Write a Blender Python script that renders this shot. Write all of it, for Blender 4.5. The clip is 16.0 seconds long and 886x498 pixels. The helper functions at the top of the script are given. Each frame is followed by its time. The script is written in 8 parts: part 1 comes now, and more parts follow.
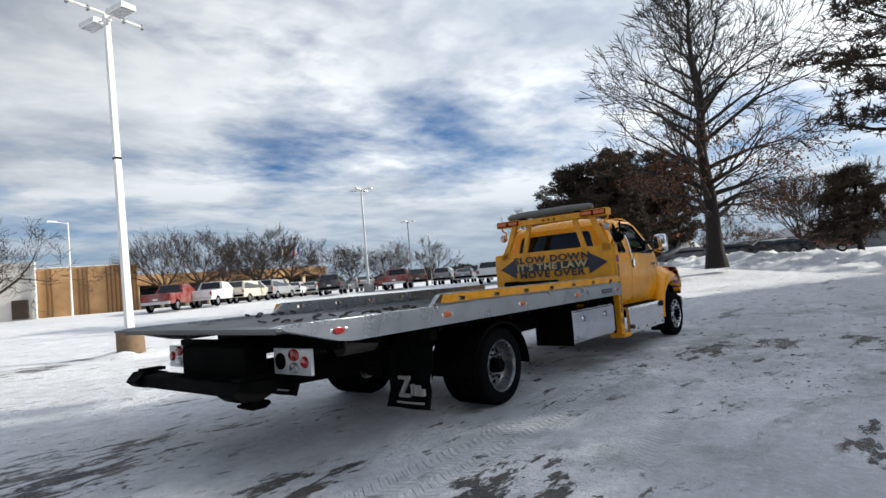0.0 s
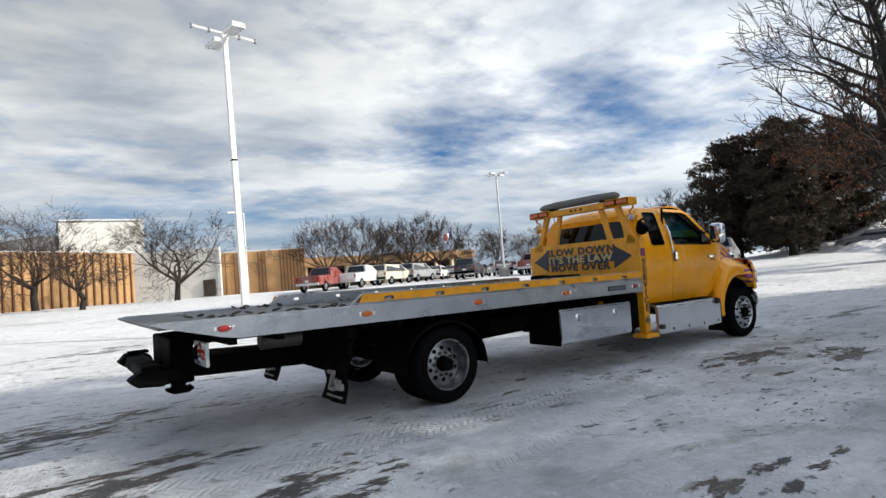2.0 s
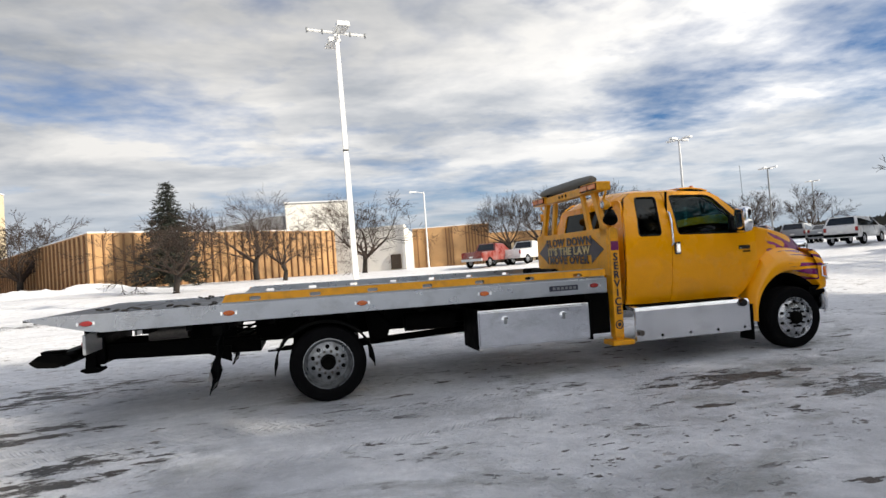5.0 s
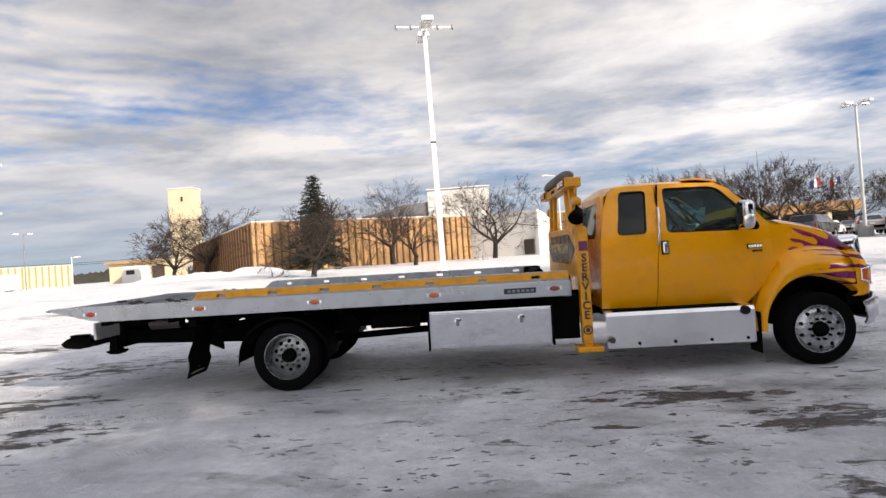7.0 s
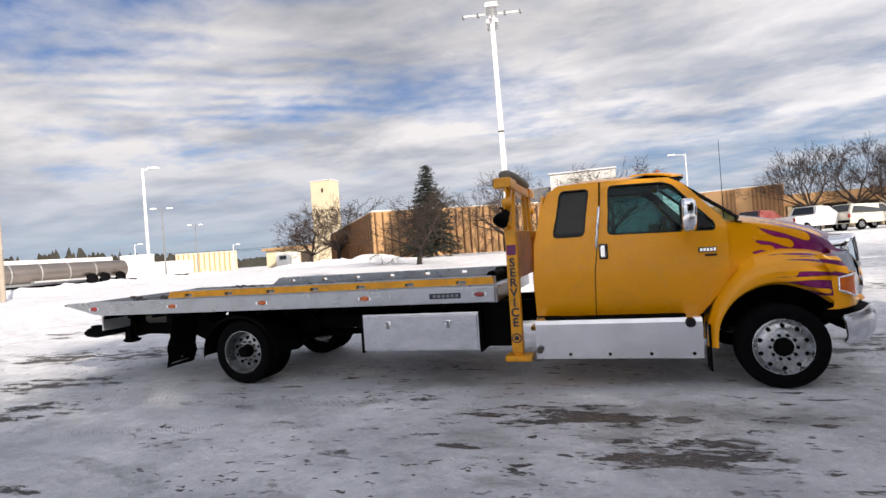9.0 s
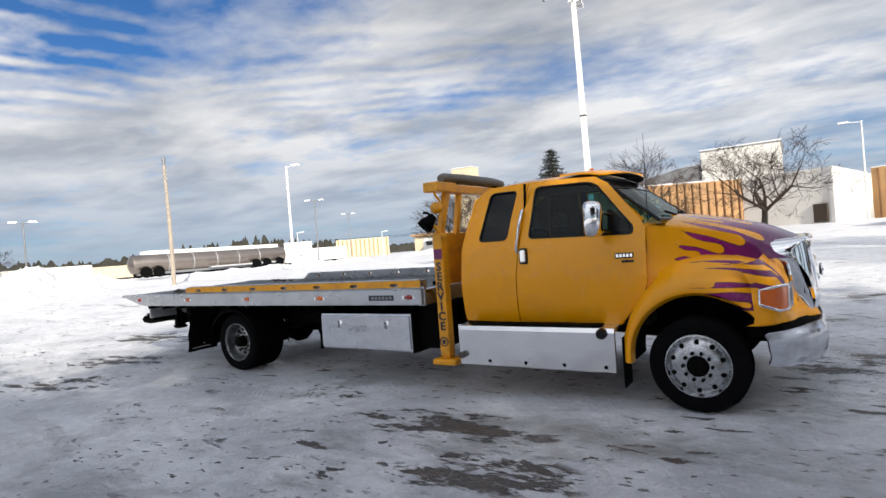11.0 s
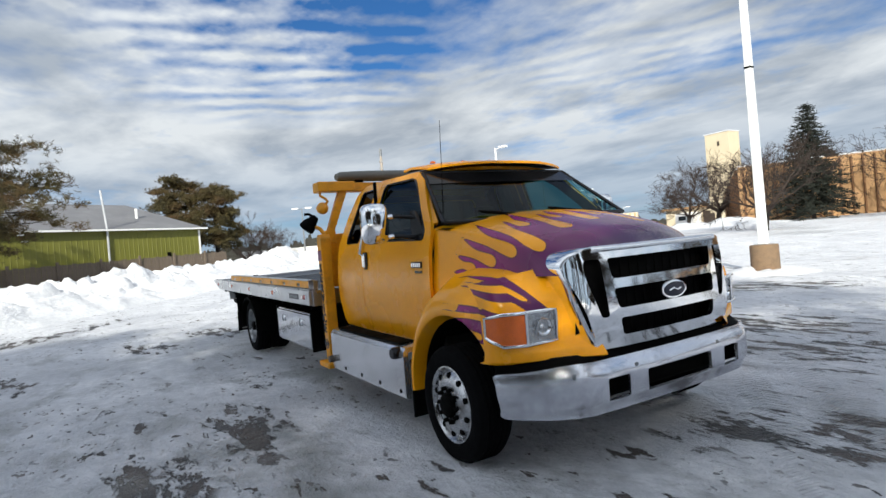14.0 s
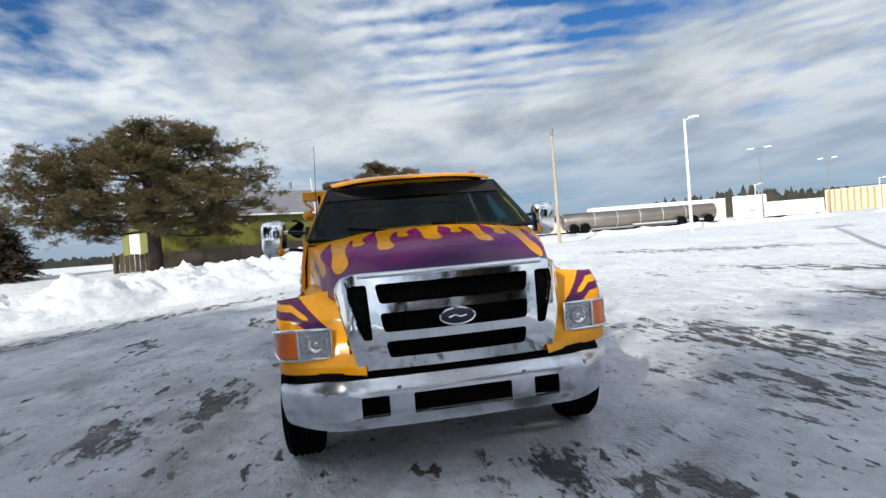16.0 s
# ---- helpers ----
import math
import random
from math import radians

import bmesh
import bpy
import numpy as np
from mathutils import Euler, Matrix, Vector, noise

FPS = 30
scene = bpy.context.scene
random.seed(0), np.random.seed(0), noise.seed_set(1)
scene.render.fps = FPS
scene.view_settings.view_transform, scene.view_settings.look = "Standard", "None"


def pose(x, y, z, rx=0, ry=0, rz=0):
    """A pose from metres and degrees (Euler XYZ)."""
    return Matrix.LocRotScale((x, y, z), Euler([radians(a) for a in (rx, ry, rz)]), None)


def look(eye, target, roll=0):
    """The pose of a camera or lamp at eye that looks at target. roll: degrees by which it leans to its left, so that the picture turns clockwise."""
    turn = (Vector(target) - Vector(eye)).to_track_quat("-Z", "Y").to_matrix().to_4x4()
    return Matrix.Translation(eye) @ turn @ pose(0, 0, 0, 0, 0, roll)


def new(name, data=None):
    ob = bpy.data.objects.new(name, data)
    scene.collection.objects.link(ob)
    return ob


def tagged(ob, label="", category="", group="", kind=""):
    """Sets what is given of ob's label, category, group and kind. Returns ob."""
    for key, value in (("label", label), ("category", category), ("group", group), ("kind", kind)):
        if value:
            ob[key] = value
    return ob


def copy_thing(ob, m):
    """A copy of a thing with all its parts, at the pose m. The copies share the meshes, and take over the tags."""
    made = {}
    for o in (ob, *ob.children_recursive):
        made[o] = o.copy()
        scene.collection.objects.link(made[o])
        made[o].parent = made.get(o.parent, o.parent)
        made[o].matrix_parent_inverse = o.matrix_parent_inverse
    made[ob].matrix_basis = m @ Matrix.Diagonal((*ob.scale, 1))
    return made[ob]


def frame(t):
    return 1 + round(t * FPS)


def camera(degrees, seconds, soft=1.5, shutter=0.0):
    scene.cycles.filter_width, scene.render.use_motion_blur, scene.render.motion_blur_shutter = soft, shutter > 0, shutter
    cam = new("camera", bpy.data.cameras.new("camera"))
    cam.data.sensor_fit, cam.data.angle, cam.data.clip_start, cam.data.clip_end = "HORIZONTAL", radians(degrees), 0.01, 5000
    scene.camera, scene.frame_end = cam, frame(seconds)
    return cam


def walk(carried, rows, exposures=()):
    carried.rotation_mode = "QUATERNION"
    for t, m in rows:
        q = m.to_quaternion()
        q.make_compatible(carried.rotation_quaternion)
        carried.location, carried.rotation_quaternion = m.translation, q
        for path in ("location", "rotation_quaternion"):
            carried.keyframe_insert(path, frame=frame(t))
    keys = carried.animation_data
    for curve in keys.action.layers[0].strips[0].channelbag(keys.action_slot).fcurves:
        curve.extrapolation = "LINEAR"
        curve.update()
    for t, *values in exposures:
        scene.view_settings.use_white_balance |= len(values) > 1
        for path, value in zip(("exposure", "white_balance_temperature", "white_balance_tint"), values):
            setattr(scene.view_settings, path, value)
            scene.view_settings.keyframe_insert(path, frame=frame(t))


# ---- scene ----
cam = camera(76.5, 16.0)
PATH = [
    (0, (-4.923, -4.498, 1.346), (-3.359, -3.257, 1.452), -5.1),
    (0.5, (-4.648, -4.96, 1.357), (-3.21, -3.574, 1.463), -5.0),
    (1, (-4.303, -5.382, 1.351), (-2.938, -3.924, 1.451), -4.9),
    (1.5, (-3.862, -5.801, 1.336), (-2.598, -4.254, 1.43), -4.7),
    (2, (-3.339, -6.067, 1.327), (-2.189, -4.433, 1.419), -4.6),
    (2.5, (-2.823, -6.354, 1.311), (-1.806, -4.634, 1.401), -4.3),
    (3, (-2.313, -6.571, 1.333), (-1.406, -4.79, 1.415), -4.2),
    (3.5, (-1.8, -6.855, 1.343), (-0.998, -5.024, 1.416), -4.1),
    (4, (-1.259, -7.032, 1.35), (-0.545, -5.165, 1.416), -4.1),
    (6.5, (1.595, -7.611, 1.386), (1.641, -5.612, 1.422), -4.2),
    (7, (2.168, -7.632, 1.407), (2.091, -5.634, 1.437), -4.1),
    (7.5, (2.782, -7.649, 1.446), (2.58, -5.659, 1.466), -4.3),
    (8, (3.36, -7.519, 1.444), (3.039, -5.545, 1.462), -4.3),
    (8.5, (3.974, -7.417, 1.45), (3.528, -5.467, 1.465), -4.4),
    (9, (4.529, -7.232, 1.457), (3.961, -5.315, 1.468), -4.3),
    (11.5, (7.303, -5.952, 1.488), (6.124, -4.336, 1.481), -4.7),
    (12, (7.743, -5.479, 1.488), (6.457, -3.948, 1.478), -4.7),
    (12.5, (8.203, -4.992, 1.464), (6.804, -3.563, 1.456), -4.7),
    (13, (8.59, -4.423, 1.449), (7.088, -3.103, 1.438), -4.8),
    (13.5, (9.028, -3.861, 1.436), (7.419, -2.674, 1.425), -4.9),
    (14, (9.37, -3.22, 1.421), (7.663, -2.178, 1.409), -4.8),
    (14.5, (9.743, -2.573, 1.423), (7.947, -1.693, 1.406), -4.9),
    (15, (10.016, -1.878, 1.459), (8.143, -1.179, 1.421), -4.8),
    (15.5, (10.352, -1.295, 1.482), (8.424, -0.766, 1.451), -4.4),
    (16, (10.614, -0.703, 1.524), (8.644, -0.36, 1.487), -4.4),
]
walk(cam, [(t, look(eye, target, roll)) for t, eye, target, roll in PATH], [(0.0, 0.10, 6280, 6), (2.0, 0.18, 6400, 6), (4.0, 0.27, 6650, 6), (6.5, 0.36, 6950, 13), (9.0, 0.33, 6750, 13), (12.5, 0.28, 6330, 6), (16.0, 0.18, 6150, 5)])

# ---- world, sun, exposure ----
SUN_AZ, SUN_EL = radians(-38.0), radians(27.0)
world = bpy.data.worlds.new("world")
scene.world = world
world.use_nodes = True
wt = world.node_tree
wt.nodes.clear()


def wnode(kind, **kw):
    n = wt.nodes.new(kind)
    for k, v in kw.items():
        setattr_node(n, k, v)
    return n


def setattr_node(n, k, v):
    if k == "operation":
        n.operation = v
    elif k == "blend_type":
        n.blend_type = v
    elif k == "data_type":
        n.data_type = v


def wlink(a, b):
    wt.links.new(a, b)


sky = wnode("ShaderNodeTexSky")
sky.sky_type = "NISHITA"
sky.sun_disc = False
sky.sun_elevation = SUN_EL
sky.sun_rotation = radians(90) - SUN_AZ
sky.air_density, sky.dust_density, sky.ozone_density = 1.0, 0.6, 2.0
tc = wnode("ShaderNodeTexCoord")
sep = wnode("ShaderNodeSeparateXYZ")
wlink(tc.outputs["Generated"], sep.inputs[0])


def wmath(op, a, b=None, clamp=False):
    n = wnode("ShaderNodeMath", operation=op)
    n.use_clamp = clamp
    for i, v in enumerate((a, b)):
        if v is None:
            continue
        if isinstance(v, (int, float)):
            n.inputs[i].default_value = v
        else:
            wlink(v, n.inputs[i])
    return n.outputs[0]


# clouds lie in a flat layer: project the direction on to it
zz = wmath("MAXIMUM", wmath("ADD", sep.outputs[2], 0.10), 0.03)
px = wmath("DIVIDE", sep.outputs[0], zz)
py = wmath("DIVIDE", sep.outputs[1], zz)
comb = wnode("ShaderNodeCombineXYZ")
wlink(px, comb.inputs[0])
wlink(py, comb.inputs[1])


def wmap(scale, loc, rot=0.0):
    m = wnode("ShaderNodeMapping")
    wlink(comb.outputs[0], m.inputs[0])
    m.inputs["Location"].default_value = loc
    m.inputs["Rotation"].default_value = (0, 0, rot)
    m.inputs["Scale"].default_value = scale
    return m.outputs[0]


def wnoise(vec, scale, detail=6.0, rough=0.55, dist=0.0):
    n = wnode("ShaderNodeTexNoise")
    wlink(vec, n.inputs["Vector"])
    n.inputs["Scale"].default_value = scale
    n.inputs["Detail"].default_value = detail
    n.inputs["Roughness"].default_value = rough
    n.inputs["Distortion"].default_value = dist
    return n.outputs[0]


def wramp(val, p0, p1, c0=(0, 0, 0, 1), c1=(1, 1, 1, 1)):
    r = wnode("ShaderNodeValToRGB")
    r.color_ramp.elements[0].position, r.color_ramp.elements[1].position = p0, p1
    r.color_ramp.elements[0].color, r.color_ramp.elements[1].color = c0, c1
    wlink(val, r.inputs[0])
    return r.outputs[0]


def wmix(fac, a, b, blend="MIX"):
    n = wnode("ShaderNodeMix", data_type="RGBA", blend_type=blend)
    for i, v in ((0, fac), (6, a), (7, b)):
        if isinstance(v, (int, float)):
            n.inputs[i].default_value = v
        elif isinstance(v, tuple):
            n.inputs[i].default_value = v
        else:
            wlink(v, n.inputs[i])
    return n.outputs[2]


big = wnoise(wmap((0.30, 0.42, 1), (3.1, 1.7, 0), 0.5), 1.0, 5.0, 0.55, 0.4)
puff = wnoise(wmap((1.0, 1.15, 1), (0.3, 5.2, 0), 0.4), 1.7, 7.0, 0.55, 0.2)
fine = wnoise(wmap((3.0, 4.0, 1), (2.0, 0.0, 0), 1.25), 2.2, 4.0, 0.55, 0.2)
cover = wmath("ADD", wmath("MULTIPLY", big, 0.50), wmath("ADD", wmath("MULTIPLY", puff, 0.36), wmath("MULTIPLY", fine, 0.14)))


def lobe(az, el, sr, st):
    """A clearing in the cloud layer towards a bearing and height."""
    z = math.sin(radians(el))
    rad = math.cos(radians(el)) / (z + 0.10)
    ca, sa = math.cos(radians(az)), math.sin(radians(az))
    qx, qy = wmath("SUBTRACT", px, rad * ca), wmath("SUBTRACT", py, rad * sa)
    u = wmath("DIVIDE", wmath("ADD", wmath("MULTIPLY", qx, ca), wmath("MULTIPLY", qy, sa)), sr)
    v = wmath("DIVIDE", wmath("SUBTRACT", wmath("MULTIPLY", qy, ca), wmath("MULTIPLY", qx, sa)), st)
    d2 = wmath("ADD", wmath("MULTIPLY", u, u), wmath("MULTIPLY", v, v))
    return wmath("MAXIMUM", wmath("SUBTRACT", 1.0, d2), 0.0)


def wsum(*vals):
    out = vals[0]
    for v in vals[1:]:
        out = wmath("ADD", out, v)
    return out


# clearings: a long one to the north-east, a broad one to the north-west, small gaps between puffs to the west
clear = wsum(wmath("MULTIPLY", lobe(36, 14.5, 0.85, 1.6), 1.05), wmath("MULTIPLY", lobe(146, 23, 0.80, 0.70), 0.85), wmath("MULTIPLY", lobe(150, 31, 0.7, 0.8), 0.35), wmath("MULTIPLY", lobe(118, 31, 0.5, 0.5), 0.8), wmath("MULTIPLY", lobe(203, 24, 0.9, 1.2), 0.45), wmath("MULTIPLY", lobe(80, 33, 0.6, 1.2), 0.35))
cover = wmath("SUBTRACT", cover, wmath("MULTIPLY", clear, 0.115))


def ripples(az, period, seed):
    """Long parallel rolls of cloud, their crests square to a bearing."""
    ca, sa = math.cos(radians(az)), math.sin(radians(az))
    along = wmath("ADD", wmath("MULTIPLY", px, ca), wmath("MULTIPLY", py, sa))
    bend = wmath("MULTIPLY", wmath("SUBTRACT", wnoise(wmap((1.6, 1.6, 1), (seed, 0, 0)), 1.5, 3.0, 0.5), 0.5), 9.0)
    roll = wmath("SINE", wmath("ADD", wmath("MULTIPLY", along, 2 * math.pi / period), bend))
    broken = wramp(wnoise(wmap((2.2, 2.2, 1), (0, seed, 0)), 2.0, 4.0, 0.6), 0.38, 0.62)
    return wmath("MULTIPLY", roll, broken)


cells = wnoise(wmap((2.6, 2.6, 1), (4.0, 9.0, 0)), 2.2, 3.0, 0.5, 0.2)
dapple = wmath("MULTIPLY", wmath("SUBTRACT", cells, 0.56), wsum(wmath("MULTIPLY", lobe(203, 24, 1.3, 1.8), 2.2), wmath("MULTIPLY", lobe(62, 31, 1.0, 2.0), 1.2)))
high = wramp(sep.outputs[2], 0.22, 0.62)
cover = wmath("SUBTRACT", cover, wmath("MULTIPLY", high, 0.045))
cloud = wramp(cover, 0.315, 0.490)
rolls = wmath("MULTIPLY", wmath("SUBTRACT", ripples(163, 0.155, 3.0), 0.55), wmath("MULTIPLY", lobe(163, 18.5, 0.85, 0.80), 0.6))
rolls = wmath("ADD", rolls, wmath("MULTIPLY", wmath("SUBTRACT", ripples(125, 0.13, 8.0), 0.45), wmath("MULTIPLY", lobe(128, 17.0, 0.6, 0.9), 0.30)))
cloud = wmath("ADD", cloud, wmath("ADD", rolls, dapple), True)
shade = wramp(wnoise(wmap((0.8, 1.1, 1), (7.0, 2.0, 0), 0.3), 1.3, 6.0, 0.56, 0.2), 0.36, 0.60, (0.62, 0.67, 0.75, 1), (1.20, 1.20, 1.20, 1))
# brighter towards the sun
sd = wnode("ShaderNodeVectorMath", operation="DOT_PRODUCT")
wlink(tc.outputs["Generated"], sd.inputs[0])
sd.inputs[1].default_value = (math.cos(SUN_AZ) * math.cos(SUN_EL), math.sin(SUN_AZ) * math.cos(SUN_EL), math.sin(SUN_EL))
glow = wmath("ADD", 0.66, wmath("MULTIPLY", wmath("POWER", wmath("MAXIMUM", wmath("ADD", wmath("MULTIPLY", sd.outputs["Value"], 0.5), 0.5), 0.0), 1.4), 0.66))
SKY_GAIN, CLOUD_GAIN = 0.088, 1.06
blue = wmix(1.0, sky.outputs[0], (SKY_GAIN * 0.42, SKY_GAIN * 0.80, SKY_GAIN * 1.25, 1), "MULTIPLY")
thick = wmath("SUBTRACT", 1.0, wsum(wmath("MULTIPLY", lobe(92, 27, 1.0, 1.5), 0.12), wmath("MULTIPLY", lobe(70, 27, 0.8, 1.0), 0.08), wmath("MULTIPLY", lobe(108, 24, 0.9, 1.3), 0.12)))
cl = wmix(1.0, wmix(1.0, shade, glow, "MULTIPLY"), thick, "MULTIPLY")
cl = wmix(1.0, cl, (CLOUD_GAIN, CLOUD_GAIN, CLOUD_GAIN * 1.02, 1), "MULTIPLY")
haze = wramp(sep.outputs[2], 0.0, 0.20)
cl = wmix(haze, (0.42, 0.50, 0.63, 1), cl)
cloud = wmix(wmath("MULTIPLY", wmath("SUBTRACT", 1.0, haze), 0.75), cloud, (0.85, 0.85, 0.85, 1))
skycol = wmix(cloud, blue, cl)
bg = wnode("ShaderNodeBackground")
wlink(skycol, bg.inputs[0])
bg.inputs[1].default_value = 0.76
wo = wnode("ShaderNodeOutputWorld")
wlink(bg.outputs[0], wo.inputs[0])

sun = new("sun", bpy.data.lights.new("sun", "SUN"))
sun.data.energy = 5.0
sun.data.angle = radians(0.9)
sun.data.color = (1.0, 0.92, 0.80)
SUN_DIR = Vector((math.cos(SUN_AZ) * math.cos(SUN_EL), math.sin(SUN_AZ) * math.cos(SUN_EL), math.sin(SUN_EL)))
sun.matrix_world = look(SUN_DIR * 60, (0, 0, 0))


# ---- materials ----
def col4(c):
    return (*c, 1.0)


def mat(name, color, rough=0.6, metal=0.0, var=0.15, scale=6.0, fine=60.0, bump=0.0, bump_scale=80.0, coat=0.0, dirt=None, dirt_amt=0.0, dirt_scale=2.0, spec=0.5):
    """A surface with two scales of tone and, if asked, fine relief and blotches of dirt."""
    m = bpy.data.materials.new(name)
    m.use_nodes = True
    nt = m.node_tree
    b = nt.nodes["Principled BSDF"]
    b.inputs["Roughness"].default_value = rough
    b.inputs["Metallic"].default_value = metal
    b.inputs["Specular IOR Level"].default_value = spec
    b.inputs["Coat Weight"].default_value = coat
    b.inputs["Coat Roughness"].default_value = 0.06
    t = nt.nodes.new("ShaderNodeTexCoord")
    n1 = nt.nodes.new("ShaderNodeTexNoise")
    n1.inputs["Scale"].default_value = scale
    n1.inputs["Detail"].default_value = 5
    n2 = nt.nodes.new("ShaderNodeTexNoise")
    n2.inputs["Scale"].default_value = fine
    n2.inputs["Detail"].default_value = 3
    for n in (n1, n2):
        nt.links.new(t.outputs["Object"], n.inputs["Vector"])
    add = nt.nodes.new("ShaderNodeMath")
    add.operation = "ADD"
    nt.links.new(n1.outputs[0], add.inputs[0])
    nt.links.new(n2.outputs[0], add.inputs[1])
    mr = nt.nodes.new("ShaderNodeMapRange")
    mr.inputs[1].default_value, mr.inputs[2].default_value = 0.6, 1.4
    mr.inputs[3].default_value, mr.inputs[4].default_value = 1 - var, 1 + var
    nt.links.new(add.outputs[0], mr.inputs[0])
    mx = nt.nodes.new("ShaderNodeMix")
    mx.data_type, mx.blend_type = "RGBA", "MULTIPLY"
    mx.inputs[0].default_value = 1.0
    mx.inputs[6].default_value = col4(color)
    nt.links.new(mr.outputs[0], mx.inputs[7])
    out = mx.outputs[2]
    if dirt:
        n3 = nt.nodes.new("ShaderNodeTexNoise")
        n3.inputs["Scale"].default_value = dirt_scale
        n3.inputs["Detail"].default_value = 8
        n3.inputs["Roughness"].default_value = 0.65
        nt.links.new(t.outputs["Object"], n3.inputs["Vector"])
        r = nt.nodes.new("ShaderNodeMapRange")
        r.inputs[1].default_value, r.inputs[2].default_value = 0.48, 0.68
        r.inputs[3].default_value, r.inputs[4].default_value = 0.0, dirt_amt
        nt.links.new(n3.outputs[0], r.inputs[0])
        m2 = nt.nodes.new("ShaderNodeMix")
        m2.data_type = "RGBA"
        m2.inputs[7].default_value = col4(dirt)
        nt.links.new(r.outputs[0], m2.inputs[0])
        nt.links.new(out, m2.inputs[6])
        out = m2.outputs[2]
    nt.links.new(out, b.inputs["Base Color"])
    if rough < 0.95:
        rr = nt.nodes.new("ShaderNodeMapRange")
        rr.inputs[1].default_value, rr.inputs[2].default_value = 0.3, 0.7
        rr.inputs[3].default_value, rr.inputs[4].default_value = rough * 0.8, min(1, rough * 1.25)
        nt.links.new(n1.outputs[0], rr.inputs[0])
        nt.links.new(rr.outputs[0], b.inputs["Roughness"])
    if bump:
        n4 = nt.nodes.new("ShaderNodeTexNoise")
        n4.inputs["Scale"].default_value = bump_scale
        n4.inputs["Detail"].default_value = 4
        nt.links.new(t.outputs["Object"], n4.inputs["Vector"])
        bp = nt.nodes.new("ShaderNodeBump")
        bp.inputs["Strength"].default_value = bump
        bp.inputs["Distance"].default_value = 0.02
        nt.links.new(n4.outputs[0], bp.inputs["Height"])
        nt.links.new(bp.outputs[0], b.inputs["Normal"])
    return m


def glass_mat(name, tint, rough=0.02, alpha=0.25):
    """Tinted pane: glossy coat over a tinted transparent layer."""
    m = bpy.data.materials.new(name)
    m.use_nodes = True
    nt = m.node_tree
    nt.nodes.clear()
    tr = nt.nodes.new("ShaderNodeBsdfTransparent")
    tr.inputs[0].default_value = col4(tint)
    gl = nt.nodes.new("ShaderNodeBsdfGlossy")
    gl.inputs["Roughness"].default_value = rough
    gl.inputs[0].default_value = (0.9, 0.95, 0.95, 1)
    fr = nt.nodes.new("ShaderNodeFresnel")
    fr.inputs[0].default_value = 1.32
    mr = nt.nodes.new("ShaderNodeMapRange")
    mr.inputs[3].default_value, mr.inputs[4].default_value = alpha * 0.25, 0.5
    nt.links.new(fr.outputs[0], mr.inputs[0])
    mx = nt.nodes.new("ShaderNodeMixShader")
    nt.links.new(mr.outputs[0], mx.inputs[0])
    nt.links.new(tr.outputs[0], mx.inputs[1])
    nt.links.new(gl.outputs[0], mx.inputs[2])
    o = nt.nodes.new("ShaderNodeOutputMaterial")
    nt.links.new(mx.outputs[0], o.inputs[0])
    return m


